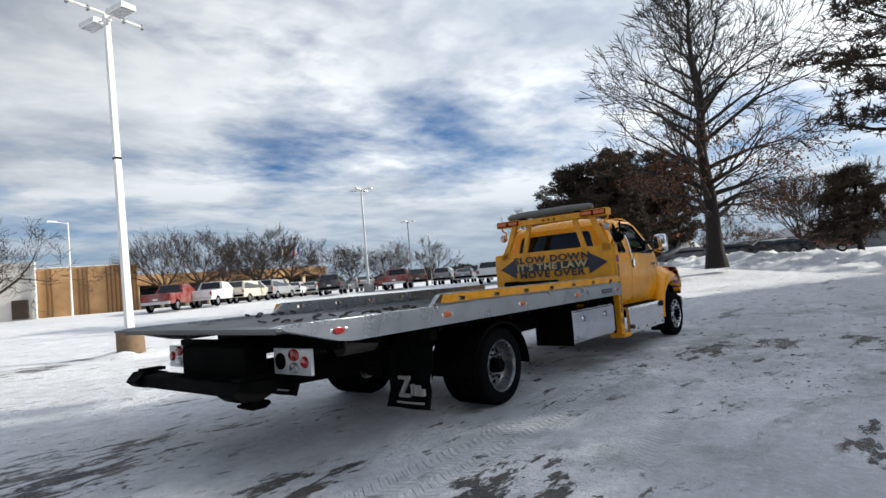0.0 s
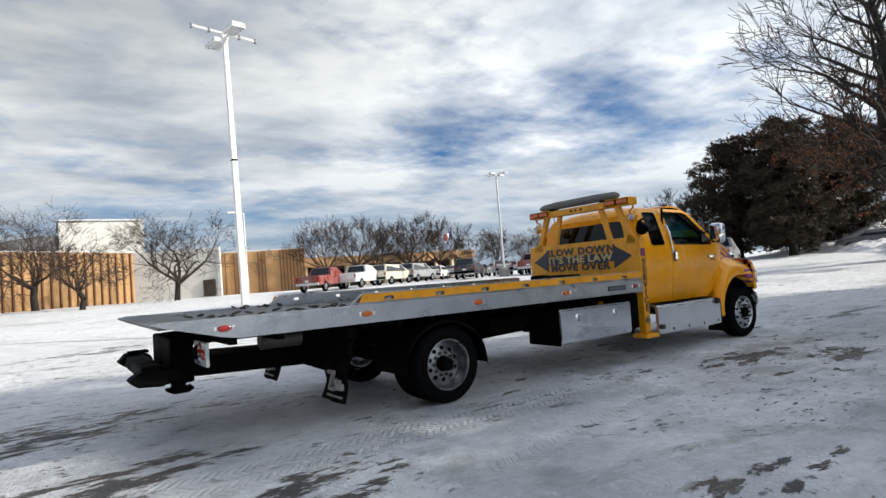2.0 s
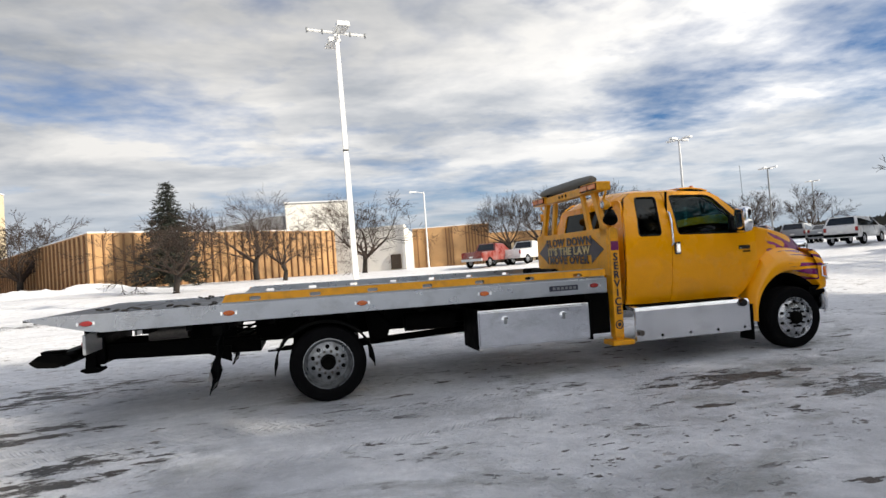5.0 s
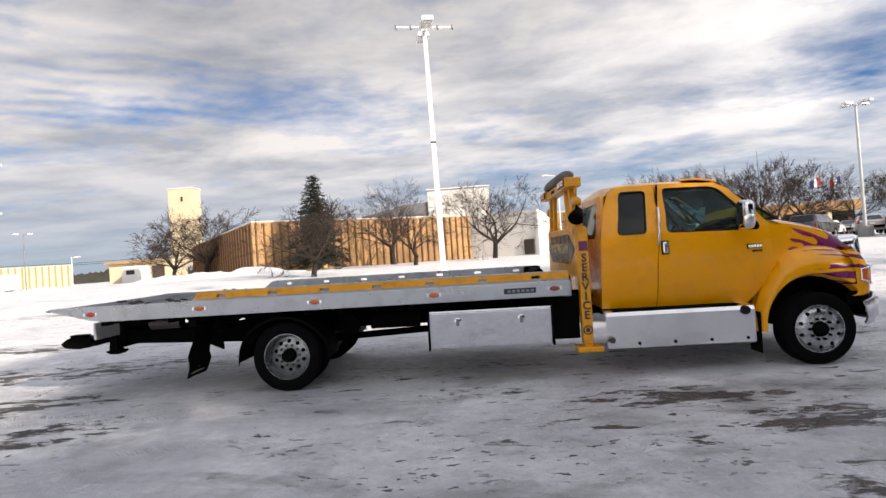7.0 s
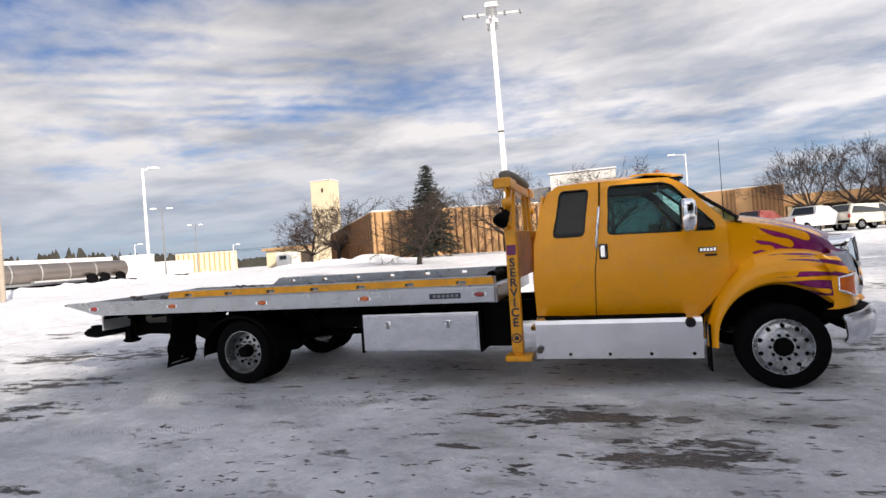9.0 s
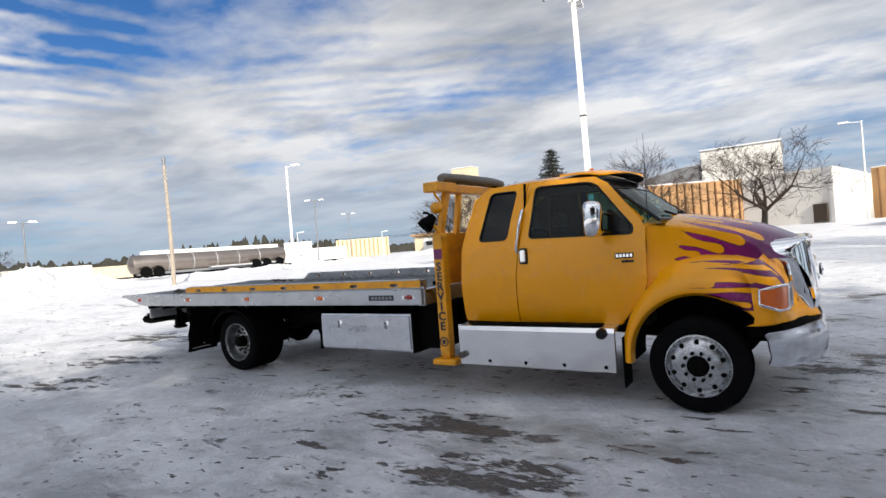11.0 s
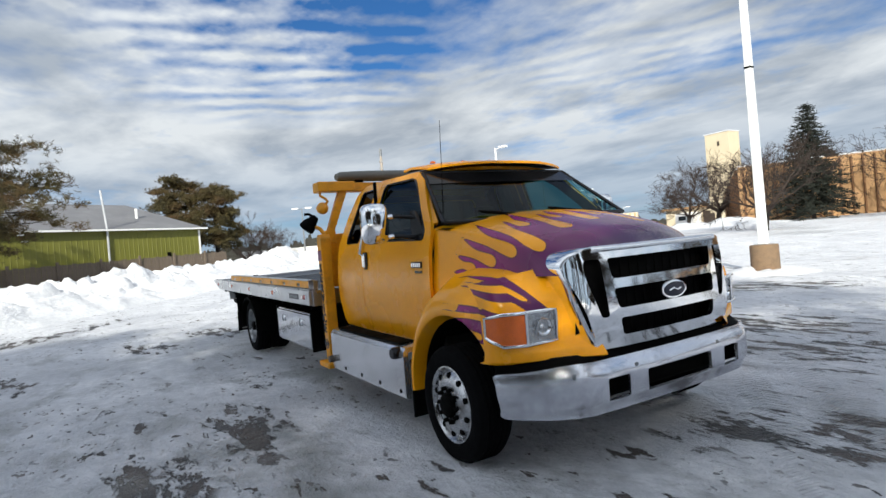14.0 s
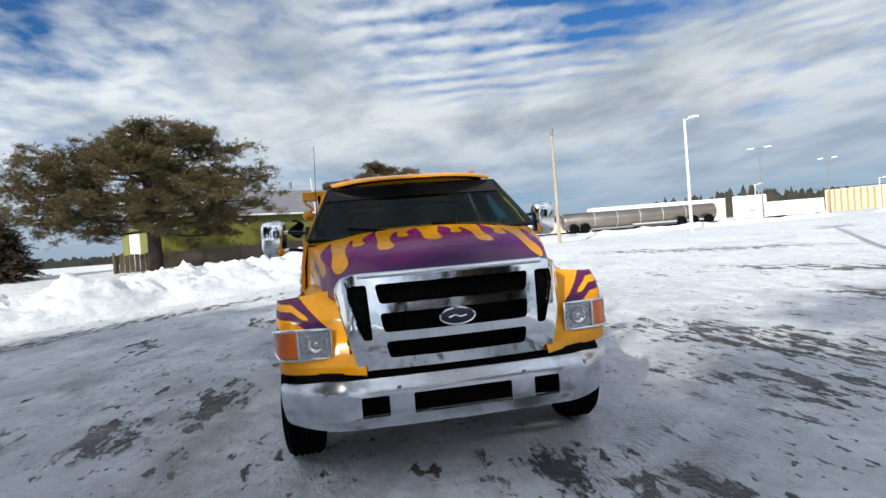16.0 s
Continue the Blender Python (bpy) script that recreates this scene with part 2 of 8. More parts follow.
YELLOW = (0.86, 0.355, 0.002)
M = dict(
    yellow=mat("yellow_paint", YELLOW, 0.26, 0.0, 0.05, 3.0, 40, coat=0.18, dirt=(0.42, 0.20, 0.03), dirt_amt=0.20, dirt_scale=3.0, spec=0.35),
    yellow_old=mat("yellow_painted_steel", (0.80, 0.345, 0.006), 0.42, 0.0, 0.10, 5, 60, dirt=(0.26, 0.13, 0.03), dirt_amt=0.45, dirt_scale=7),
    alu=mat("aluminium_rail", (0.46, 0.48, 0.51), 0.30, 0.9, 0.10, 3, 90, bump=0.08, bump_scale=40, dirt=(0.30, 0.30, 0.31), dirt_amt=0.5, dirt_scale=4),
    polish=mat("polished_aluminium", (0.76, 0.77, 0.80), 0.08, 1.0, 0.05, 2, 50, bump=0.5, bump_scale=2.6, dirt=(0.45, 0.44, 0.43), dirt_amt=0.25, dirt_scale=5),
    skirt=mat("brushed_aluminium", (0.86, 0.86, 0.88), 0.20, 0.85, 0.06, 2, 120, bump=0.06, bump_scale=5.0, dirt=(0.5, 0.5, 0.5), dirt_amt=0.3, dirt_scale=4),
    chrome=mat("chrome", (0.88, 0.89, 0.91), 0.06, 1.0, 0.04, 2, 40, dirt=(0.45, 0.44, 0.44), dirt_amt=0.14, dirt_scale=6),
    chrome_worn=mat("worn_chrome_bumper", (0.70, 0.71, 0.76), 0.20, 0.9, 0.10, 3, 60, dirt=(0.25, 0.25, 0.28), dirt_amt=0.5, dirt_scale=4),
    rim=mat("cast_rim", (0.50, 0.51, 0.53), 0.26, 0.95, 0.12, 8, 80, dirt=(0.16, 0.15, 0.14), dirt_amt=0.7, dirt_scale=9),
    # darker rim metal for the deep-dished rear wheels
    rim_dark=mat("dark_rim", (0.30, 0.31, 0.32), 0.30, 0.9, 0.15, 8, 80, dirt=(0.07, 0.065, 0.06), dirt_amt=0.8, dirt_scale=9),
    rubber=mat("tyre_rubber", (0.0045, 0.0045, 0.005), 0.85, 0.0, 0.25, 9, 90, bump=0.3, bump_scale=60, spec=0.03, dirt=(0.009, 0.010, 0.010), dirt_amt=0.35, dirt_scale=6),
    black=mat("black_steel", (0.0028, 0.0028, 0.0028), 0.65, 0.0, 0.3, 5, 70, bump=0.1, spec=0.03, dirt=(0.007, 0.007, 0.006), dirt_amt=0.5, dirt_scale=5),
    blackgloss=mat("black_gloss", (0.006, 0.006, 0.007), 0.16, 0.0, 0.1, spec=0.3),
    flap=mat("rubber_flap", (0.004, 0.004, 0.0045), 0.75, 0.0, 0.2, 5, 60, spec=0.03, dirt=(0.010, 0.012, 0.012), dirt_amt=0.6, dirt_scale=6),
    rust=mat("rusty_steel", (0.035, 0.018, 0.011), 0.8, 0.0, 0.3, 12, 80, bump=0.2),
    deck=mat("deck_plate", (0.15, 0.155, 0.16), 0.55, 0.5, 0.18, 2, 70, bump=0.25, bump_scale=30, dirt=(0.12, 0.11, 0.10), dirt_amt=0.7, dirt_scale=2.5),
    white=mat("white_paint", (0.80, 0.80, 0.78), 0.4, 0.0, 0.06, 3, 50, dirt=(0.5, 0.48, 0.45), dirt_amt=0.25),
    amber=mat("amber_lens", (0.58, 0.115, 0.008), 0.15, 0.0, 0.1, 30, 120, coat=0.6),
    red=mat("red_lens", (0.28, 0.012, 0.01), 0.15, 0.0, 0.1, 30, 120, coat=0.6),
    clear=mat("clear_lens", (0.42, 0.44, 0.46), 0.10, 1.0, 0.6, 40, 160, bump=0.7, bump_scale=60, coat=0.8),
    foam=mat("grey_cover", (0.15, 0.15, 0.135), 0.7, 0.0, 0.2, 6, 60, bump=0.2, dirt=(0.10, 0.10, 0.09), dirt_amt=0.5),
    dark_int=mat("dark_interior", (0.010, 0.010, 0.011), 0.7, 0.0, 0.2),
    seat=mat("grey_seat_cloth", (0.035, 0.036, 0.038), 0.9, 0.0, 0.2, 10, 200),
    sign_blue=mat("sign_dark_blue", (0.02, 0.022, 0.04), 0.4, 0.0, 0.15, 4, 60),
    purple=mat("purple_vinyl", (0.16, 0.012, 0.10), 0.3, 0.0, 0.1),
    gold=mat("gold_vinyl", (0.55, 0.42, 0.18), 0.4, 0.0, 0.1),
    concrete=mat("concrete", (0.20, 0.13, 0.075), 0.9, 0.0, 0.25, 5, 60, bump=0.4, bump_scale=30, dirt=(0.10, 0.07, 0.045), dirt_amt=0.6, dirt_scale=6),
    conc_grey=mat("grey_concrete", (0.30, 0.29, 0.28), 0.9, 0.0, 0.25, 3, 60, bump=0.4, bump_scale=30),
    galv=mat("galvanised_steel", (0.55, 0.56, 0.57), 0.45, 0.5, 0.12, 2, 50),
    greymetal=mat("grey_metal", (0.22, 0.23, 0.24), 0.5, 0.4, 0.15, 2, 50),
    bark=mat("bark", (0.022, 0.017, 0.014), 0.95, 0.0, 0.3, 9, 60, bump=0.6, bump_scale=40),
    twig=mat("twig_bark", (0.040, 0.026, 0.019), 0.95, 0.0, 0.3, 5, 40),
    needles=mat("pine_needles", (0.060, 0.048, 0.013), 0.85, 0.0, 0.5, 1.2, 12, dirt=(0.12, 0.055, 0.022), dirt_amt=0.7, dirt_scale=0.5),
    needles2=mat("dark_needles", (0.042, 0.029, 0.016), 0.85, 0.0, 0.5, 3, 30),
    needles3=mat("spruce_needles", (0.016, 0.020, 0.013), 0.85, 0.0, 0.5, 3, 30),
    oakleaf=mat("brown_leaves", (0.14, 0.055, 0.022), 0.85, 0.0, 0.4, 3, 30),
    tan=mat("tan_ribbed_wall", (0.44, 0.26, 0.12), 0.85, 0.0, 0.16, 0.6, 12, bump=0.2, bump_scale=8, dirt=(0.24, 0.14, 0.07), dirt_amt=0.45, dirt_scale=0.5),
    rib=mat("brown_rib", (0.19, 0.095, 0.042), 0.8, 0.0, 0.2, 1.5, 20),
    cream=mat("cream_wall", (0.62, 0.52, 0.36), 0.85, 0.0, 0.08, 0.5, 10, dirt=(0.45, 0.36, 0.24), dirt_amt=0.3, dirt_scale=0.4),
    whitewall=mat("white_wall", (0.72, 0.70, 0.66), 0.8, 0.0, 0.06, 0.5, 10, dirt=(0.5, 0.48, 0.45), dirt_amt=0.25, dirt_scale=0.5),
    greyroof=mat("grey_roof", (0.17, 0.17, 0.18), 0.8, 0.0, 0.15, 0.7, 14, dirt=(0.26, 0.26, 0.27), dirt_amt=0.4, dirt_scale=0.6),
    darkbrown=mat("dark_brown_wall", (0.05, 0.035, 0.025), 0.8, 0.0, 0.2, 0.5, 10),
    olive=mat("olive_metal_siding", (0.145, 0.145, 0.017), 0.6, 0.0, 0.10, 0.5, 20, dirt=(0.12, 0.12, 0.02), dirt_amt=0.35, dirt_scale=0.6),
    fencewood=mat("weathered_fence", (0.13, 0.10, 0.075), 0.9, 0.0, 0.3, 4, 50),
    glassdark=mat("dark_glass", (0.015, 0.018, 0.02), 0.08, 0.0, 0.1, coat=0.5),
    brick_red=mat("red_brick_wall", (0.26, 0.08, 0.045), 0.9, 0.0, 0.2, 1, 20),
    woodpole=mat("wood_pole", (0.34, 0.29, 0.24), 0.9, 0.0, 0.25, 3, 40),
    steel_tank=mat("stainless_tank", (0.30, 0.26, 0.23), 0.35, 0.9, 0.10, 1, 30),
    flag_red=mat("flag_red", (0.45, 0.03, 0.04), 0.8),
    flag_blue=mat("flag_blue", (0.03, 0.05, 0.25), 0.8),
    farwood=mat("far_woods", (0.035, 0.034, 0.028), 1.0, 0.0, 0.5, 0.2, 2),
    chain=mat("chain_steel", (0.10, 0.09, 0.08), 0.5, 0.8, 0.3, 30, 90),
)
M["glass"] = glass_mat("cab_glass", (0.13, 0.31, 0.33), 0.02, 0.05)
M["tint"] = glass_mat("tinted_glass", (0.014, 0.018, 0.018), 0.03, 0.08)


def snow_material(name, packed):
    """Snow; packed: driven on, with ice and bare asphalt showing in streaks."""
    m = bpy.data.materials.new(name)
    m.use_nodes = True
    nt = m.node_tree
    b = nt.nodes["Principled BSDF"]
    geo = nt.nodes.new("ShaderNodeTexCoord")

    def noise_tex(scale, detail, rough, stretch=(1, 1, 1), rot=0.0, dist=0.0):
        mp = nt.nodes.new("ShaderNodeMapping")
        mp.inputs["Scale"].default_value = stretch
        mp.inputs["Rotation"].default_value = (0, 0, rot)
        nt.links.new(geo.outputs["Object"], mp.inputs[0])
        n = nt.nodes.new("ShaderNodeTexNoise")
        n.inputs["Scale"].default_value = scale
        n.inputs["Detail"].default_value = detail
        n.inputs["Roughness"].default_value = rough
        n.inputs["Distortion"].default_value = dist
        nt.links.new(mp.outputs[0], n.inputs["Vector"])
        return n.outputs[0]

    def rng(v, a, c, lo=0.0, hi=1.0):
        r = nt.nodes.new("ShaderNodeMapRange")
        r.inputs[1].default_value, r.inputs[2].default_value = a, c
        r.inputs[3].default_value, r.inputs[4].default_value = lo, hi
        nt.links.new(v, r.inputs[0])
        return r.outputs[0]

    def mixc(f, a, c):
        x = nt.nodes.new("ShaderNodeMix")
        x.data_type = "RGBA"
        for i, v in ((0, f), (6, a), (7, c)):
            if isinstance(v, tuple):
                x.inputs[i].default_value = v
            else:
                nt.links.new(v, x.inputs[i])
        return x.outputs[2]

    def math_(op, a, c):
        x = nt.nodes.new("ShaderNodeMath")
        x.operation = op
        for i, v in enumerate((a, c)):
            if isinstance(v, (int, float)):
                x.inputs[i].default_value = v
            else:
                nt.links.new(v, x.inputs[i])
        return x.outputs[0]

    grain = noise_tex(9.0, 6, 0.65)
    color = mixc(rng(grain, 0.3, 0.7), (0.66, 0.67, 0.70, 1), (0.84, 0.84, 0.85, 1))
    hgt = math_("ADD", math_("MULTIPLY", noise_tex(3.0, 9, 0.68), 1.0), math_("MULTIPLY", noise_tex(28.0, 4, 0.6), 0.35))
    if packed:
        color = mixc(rng(grain, 0.3, 0.7), (0.60, 0.61, 0.64, 1), (0.84, 0.84, 0.86, 1))
        ice = noise_tex(0.45, 9, 0.66, (0.8, 1.25, 1), 0.3, 0.5)
        icy = rng(ice, 0.40, 0.60)
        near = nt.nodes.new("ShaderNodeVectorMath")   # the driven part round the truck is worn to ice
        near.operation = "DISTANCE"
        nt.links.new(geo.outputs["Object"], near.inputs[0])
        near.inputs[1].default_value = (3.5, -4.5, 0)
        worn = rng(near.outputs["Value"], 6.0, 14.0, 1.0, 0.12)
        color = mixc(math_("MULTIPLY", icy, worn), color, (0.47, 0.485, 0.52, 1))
        crumb = math_("MULTIPLY", rng(noise_tex(17.0, 5, 0.7), 0.53, 0.60), rng(noise_tex(0.9, 5, 0.6), 0.38, 0.60))
        color = mixc(math_("MULTIPLY", crumb, 0.6), color, (0.72, 0.73, 0.76, 1))
        # thin ice over asphalt: broad grey-green sheets
        mottle = rng(noise_tex(2.1, 9, 0.66, (0.9, 1.2, 1), 0.3), 0.34, 0.66, 0.84, 1.08)
        mul = nt.nodes.new("ShaderNodeMix")
        mul.data_type, mul.blend_type = "RGBA", "MULTIPLY"
        mul.inputs[0].default_value = 1.0
        nt.links.new(color, mul.inputs[6])
        nt.links.new(mottle, mul.inputs[7])
        color = mul.outputs[2]
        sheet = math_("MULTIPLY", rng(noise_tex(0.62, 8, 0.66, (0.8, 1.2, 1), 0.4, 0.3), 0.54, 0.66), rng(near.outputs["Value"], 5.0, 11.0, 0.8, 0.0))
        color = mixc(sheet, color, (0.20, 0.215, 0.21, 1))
        # flat chips of bare asphalt in loose clusters
        chips = noise_tex(3.3, 7, 0.64, (0.65, 1.6, 1), 0.25, 0.15)
        cluster = rng(noise_tex(0.42, 5, 0.6), 0.43, 0.55)
        chip = math_("MULTIPLY", rng(chips, 0.61, 0.635), cluster)
        speck = math_("MULTIPLY", rng(noise_tex(9.5, 3, 0.55, (0.8, 1.3, 1), 0.6), 0.635, 0.665), rng(noise_tex(0.7, 4, 0.6), 0.46, 0.58))
        streak = noise_tex(0.34, 9, 0.66, (0.38, 1.5, 1), 0.30, 0.25)
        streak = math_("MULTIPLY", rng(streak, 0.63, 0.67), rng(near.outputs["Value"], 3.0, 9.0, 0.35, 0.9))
        bare = math_("MAXIMUM", math_("MAXIMUM", chip, speck), streak)
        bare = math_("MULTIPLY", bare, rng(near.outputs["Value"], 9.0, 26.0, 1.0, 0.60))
        # places worn to the asphalt: x, y, bearing, half length, half width
        xyz = nt.nodes.new("ShaderNodeSeparateXYZ")
        nt.links.new(geo.outputs["Object"], xyz.inputs[0])
        places = None
        for x0, y0, bearing, hl, hw in ((-3.3, 0.9, 10, 1.5, 0.7), (-3.0, -1.3, 15, 1.0, 0.5), (-2.2, -2.6, 20, 0.9, 0.4), (-4.9, 0.5, 5, 1.2, 0.6), (-7.2, 3.4, 10, 1.6, 0.7), (-0.4, -4.5, 10, 0.9, 0.35), (4.0, -2.2, 5, 0.9, 0.35), (4.8, -3.0, 5, 0.7, 0.35), (5.0, -4.2, 20, 1.0, 0.3), (-5.6, -5.3, -39, 4.4, 0.55), (-2.0, -7.6, -36, 3.0, 0.5), (4.4, 4.3, 20, 2.2, 0.9), (6.2, 3.4, 35, 1.4, 0.6), (2.9, 8.6, 30, 1.6, 0.8), (-1.2, 11.0, 25, 3.2, 0.7), (7.4, 0.9, 40, 1.0, 0.5), (-9.0, 13.0, 40, 5.0, 0.9), (9.5, 7.5, 30, 3.0, 0.7)):
            ca, sa = math.cos(radians(bearing)), math.sin(radians(bearing))
            dx, dy = math_("SUBTRACT", xyz.outputs[0], x0), math_("SUBTRACT", xyz.outputs[1], y0)
            u = math_("ADD", math_("MULTIPLY", dx, ca / hl), math_("MULTIPLY", dy, sa / hl))
            v = math_("SUBTRACT", math_("MULTIPLY", dy, ca / hw), math_("MULTIPLY", dx, sa / hw))
            q = math_("ADD", math_("MULTIPLY", u, u), math_("MULTIPLY", v, v))
            q = rng(q, 0.0, 1.6, 1.0, 0.0)
            places = q if places is None else math_("MAXIMUM", places, q)
        torn = math_("ADD", noise_tex(3.1, 9, 0.72, (0.6, 1.5, 1), 0.30, 0.15), math_("MULTIPLY", places, 0.135))
        bare = math_("MAXIMUM", bare, math_("MULTIPLY", rng(torn, 0.61, 0.64), rng(places, 0.05, 0.30)))
        # frost and loose snow lie over parts of the bare ground
        bare = math_("MULTIPLY", bare, rng(noise_tex(7.0, 7, 0.7), 0.31, 0.43))
        asph = mixc(rng(noise_tex(1.6, 5, 0.6), 0.38, 0.62), (0.014, 0.014, 0.014, 1), (0.062, 0.040, 0.026, 1))
        color = mixc(math_("MULTIPLY", bare, 0.92), color, asph)
        # tyre tracks: bands of tread blocks pressed into the snow
        tread = None
        for x0, y0, bearing, half, reach in ((-1.0, -1.76, 179.0, 0.15, 3.6), (-1.0, -2.02, 181.0, 0.12, 3.2), (0.4, -2.83, 190.0, 0.13, 1.8), (6.7, 1.40, 129.0, 0.15, 2.2), (7.3, 1.55, 131.0, 0.14, 2.0)):
            ca, sa = math.cos(radians(bearing)), math.sin(radians(bearing))
            dx, dy = math_("SUBTRACT", xyz.outputs[0], x0), math_("SUBTRACT", xyz.outputs[1], y0)
            u = math_("ADD", math_("MULTIPLY", dx, ca), math_("MULTIPLY", dy, sa))
            v = math_("ABSOLUTE", math_("SUBTRACT", math_("MULTIPLY", dy, ca), math_("MULTIPLY", dx, sa)), 0.0)
            band = math_("MULTIPLY", rng(v, half - 0.03, half, 1.0, 0.0), rng(math_("ABSOLUTE", u, 0.0), reach * 0.6, reach, 1.0, 0.0))
            lug = rng(math_("SINE", math_("ADD", math_("MULTIPLY", u, 84.0), math_("MULTIPLY", v, 60.0)), 0.0), -0.2, 0.4)
            lug = math_("MULTIPLY", band, math_("SUBTRACT", math_("MULTIPLY", lug, 0.55), 0.35))
            tread = lug if tread is None else math_("ADD", tread, lug)
        tread = math_("MULTIPLY", tread, rng(noise_tex(1.3, 4, 0.6), 0.36, 0.52))
        rg = nt.nodes.new("ShaderNodeMath")
        rg.operation = "SUBTRACT"
        rg.inputs[0].default_value = 0.74
        nt.links.new(math_("MAXIMUM", rng(ice, 0.45, 0.62, 0.0, 0.42), math_("MULTIPLY", sheet, 0.55)), rg.inputs[1])
        nt.links.new(rg.outputs[0], b.inputs["Roughness"])
        hgt = math_("SUBTRACT", math_("ADD", hgt, math_("MULTIPLY", tread, 0.8)), math_("ADD", math_("MULTIPLY", bare, 0.45), math_("MULTIPLY", sheet, 0.5)))
    else:
        dirty = noise_tex(1.7, 8, 0.7)
        color = mixc(rng(dirty, 0.58, 0.78, 0, 0.5), color, (0.42, 0.40, 0.38, 1))
        b.inputs["Roughness"].default_value = 0.8
    if packed:   # the wider lot is smoother
        hgt = math_("MULTIPLY", hgt, rng(near.outputs["Value"], 8.0, 22.0, 1.0, 0.30))
    nt.links.new(color, b.inputs["Base Color"])
    bp = nt.nodes.new("ShaderNodeBump")
    bp.inputs["Strength"].default_value = 1.0
    bp.inputs["Distance"].default_value = 0.07
    nt.links.new(hgt, bp.inputs["Height"])
    nt.links.new(bp.outputs[0], b.inputs["Normal"])
    return m


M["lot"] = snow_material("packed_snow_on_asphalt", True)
M["snow"] = snow_material("piled_snow", False)


# ---- mesh helpers ----
def mesh_ob(name, bm, material, parent=None, smooth=None):
    """Links a bmesh as one object. smooth: edges under this angle are shaded smooth."""
    me = bpy.data.meshes.new(name)
    bmesh.ops.recalc_face_normals(bm, faces=bm.faces)
    if smooth:
        for fc in bm.faces:
            fc.smooth = True
        lim = radians(smooth)
        for e in bm.edges:
            if len(e.link_faces) == 2 and e.calc_face_angle(0) > lim:
                e.smooth = False
    bm.to_mesh(me)
    bm.free()
    for mt in material if isinstance(material, (list, tuple)) else [material]:
        me.materials.append(mt)
    ob = new(name, me)
    if parent:
        ob.parent = parent
    return ob


def part(name, bm, material, parent, label="", smooth=None):
    ob = mesh_ob(name, bm, material, parent, smooth)
    return tagged(ob, label) if label else ob


def thing(name, label, category, m=None, group="", kind=""):
    ob = new(name)
    if m is not None:
        ob.matrix_world = m
    return tagged(ob, label, category, group, kind)


def add_box(bm, x0, x1, y0, y1, z0, z1, bevel=0.0, m=None):
    r = bmesh.ops.create_cube(bm, size=1.0)
    vs = r["verts"]
    for v in vs:
        v.co = Vector((x0 + (v.co.x + 0.5) * (x1 - x0), y0 + (v.co.y + 0.5) * (y1 - y0), z0 + (v.co.z + 0.5) * (z1 - z0)))
    if bevel:
        es = list({e for v in vs for e in v.link_edges})
        r = bmesh.ops.bevel(bm, geom=es, offset=bevel, segments=2, profile=0.5, affect="EDGES")
        vs = list({v for fc in r["faces"] for v in fc.verts} | {v for v in vs if v.is_valid})
    if m is not None:
        for v in vs:
            v.co = m @ v.co
    return vs


def box(x0, x1, y0, y1, z0, z1, bevel=0.0):
    bm = bmesh.new()
    add_box(bm, x0, x1, y0, y1, z0, z1, bevel)
    return bm


def add_prism(bm, pts, axis, a, b):
    """A polygon given in the two other axes, drawn out along axis from a to b."""
    def co(p, v):
        c = list(p)
        c.insert("xyz".index(axis), v)
        return c
    lo = [bm.verts.new(co(p, a)) for p in pts]
    hi = [bm.verts.new(co(p, b)) for p in pts]
    n = len(pts)
    for i in range(n):
        bm.faces.new((lo[i], lo[(i + 1) % n], hi[(i + 1) % n], hi[i]))
    bm.faces.new(lo[::-1])
    bm.faces.new(hi)
    return lo + hi


def prism(pts, axis, a, b, bevel=0.0):
    bm = bmesh.new()
    add_prism(bm, pts, axis, a, b)
    if bevel:
        bmesh.ops.bevel(bm, geom=list(bm.edges), offset=bevel, segments=2, profile=0.5, affect="EDGES")
    return bm


def add_tube(bm, pts, radii, sides=8, cap=True):
    """A round bar along a line of points."""
    pts = [Vector(p) for p in pts]
    if isinstance(radii, (int, float)):
        radii = [radii] * len(pts)
    rings, up = [], None
    for i, p in enumerate(pts):
        d = (pts[min(i + 1, len(pts) - 1)] - pts[max(i - 1, 0)])
        if d.length < 1e-9:
            d = Vector((0, 0, 1))
        d.normalize()
        if up is None:
            up = d.orthogonal().normalized()
        else:
            up = (up - d * up.dot(d))
            up = up.normalized() if up.length > 1e-6 else d.orthogonal().normalized()
        side = d.cross(up)
        rings.append([bm.verts.new(p + (up * math.cos(a) + side * math.sin(a)) * radii[i]) for a in (2 * math.pi * k / sides for k in range(sides))])
    for r0, r1 in zip(rings, rings[1:]):
        for k in range(sides):
            bm.faces.new((r0[k], r0[(k + 1) % sides], r1[(k + 1) % sides], r1[k]))
    if cap:
        bm.faces.new(rings[0][::-1])
        bm.faces.new(rings[-1])


def tube(pts, radii, sides=8):
    bm = bmesh.new()
    add_tube(bm, pts, radii, sides)
    return bm


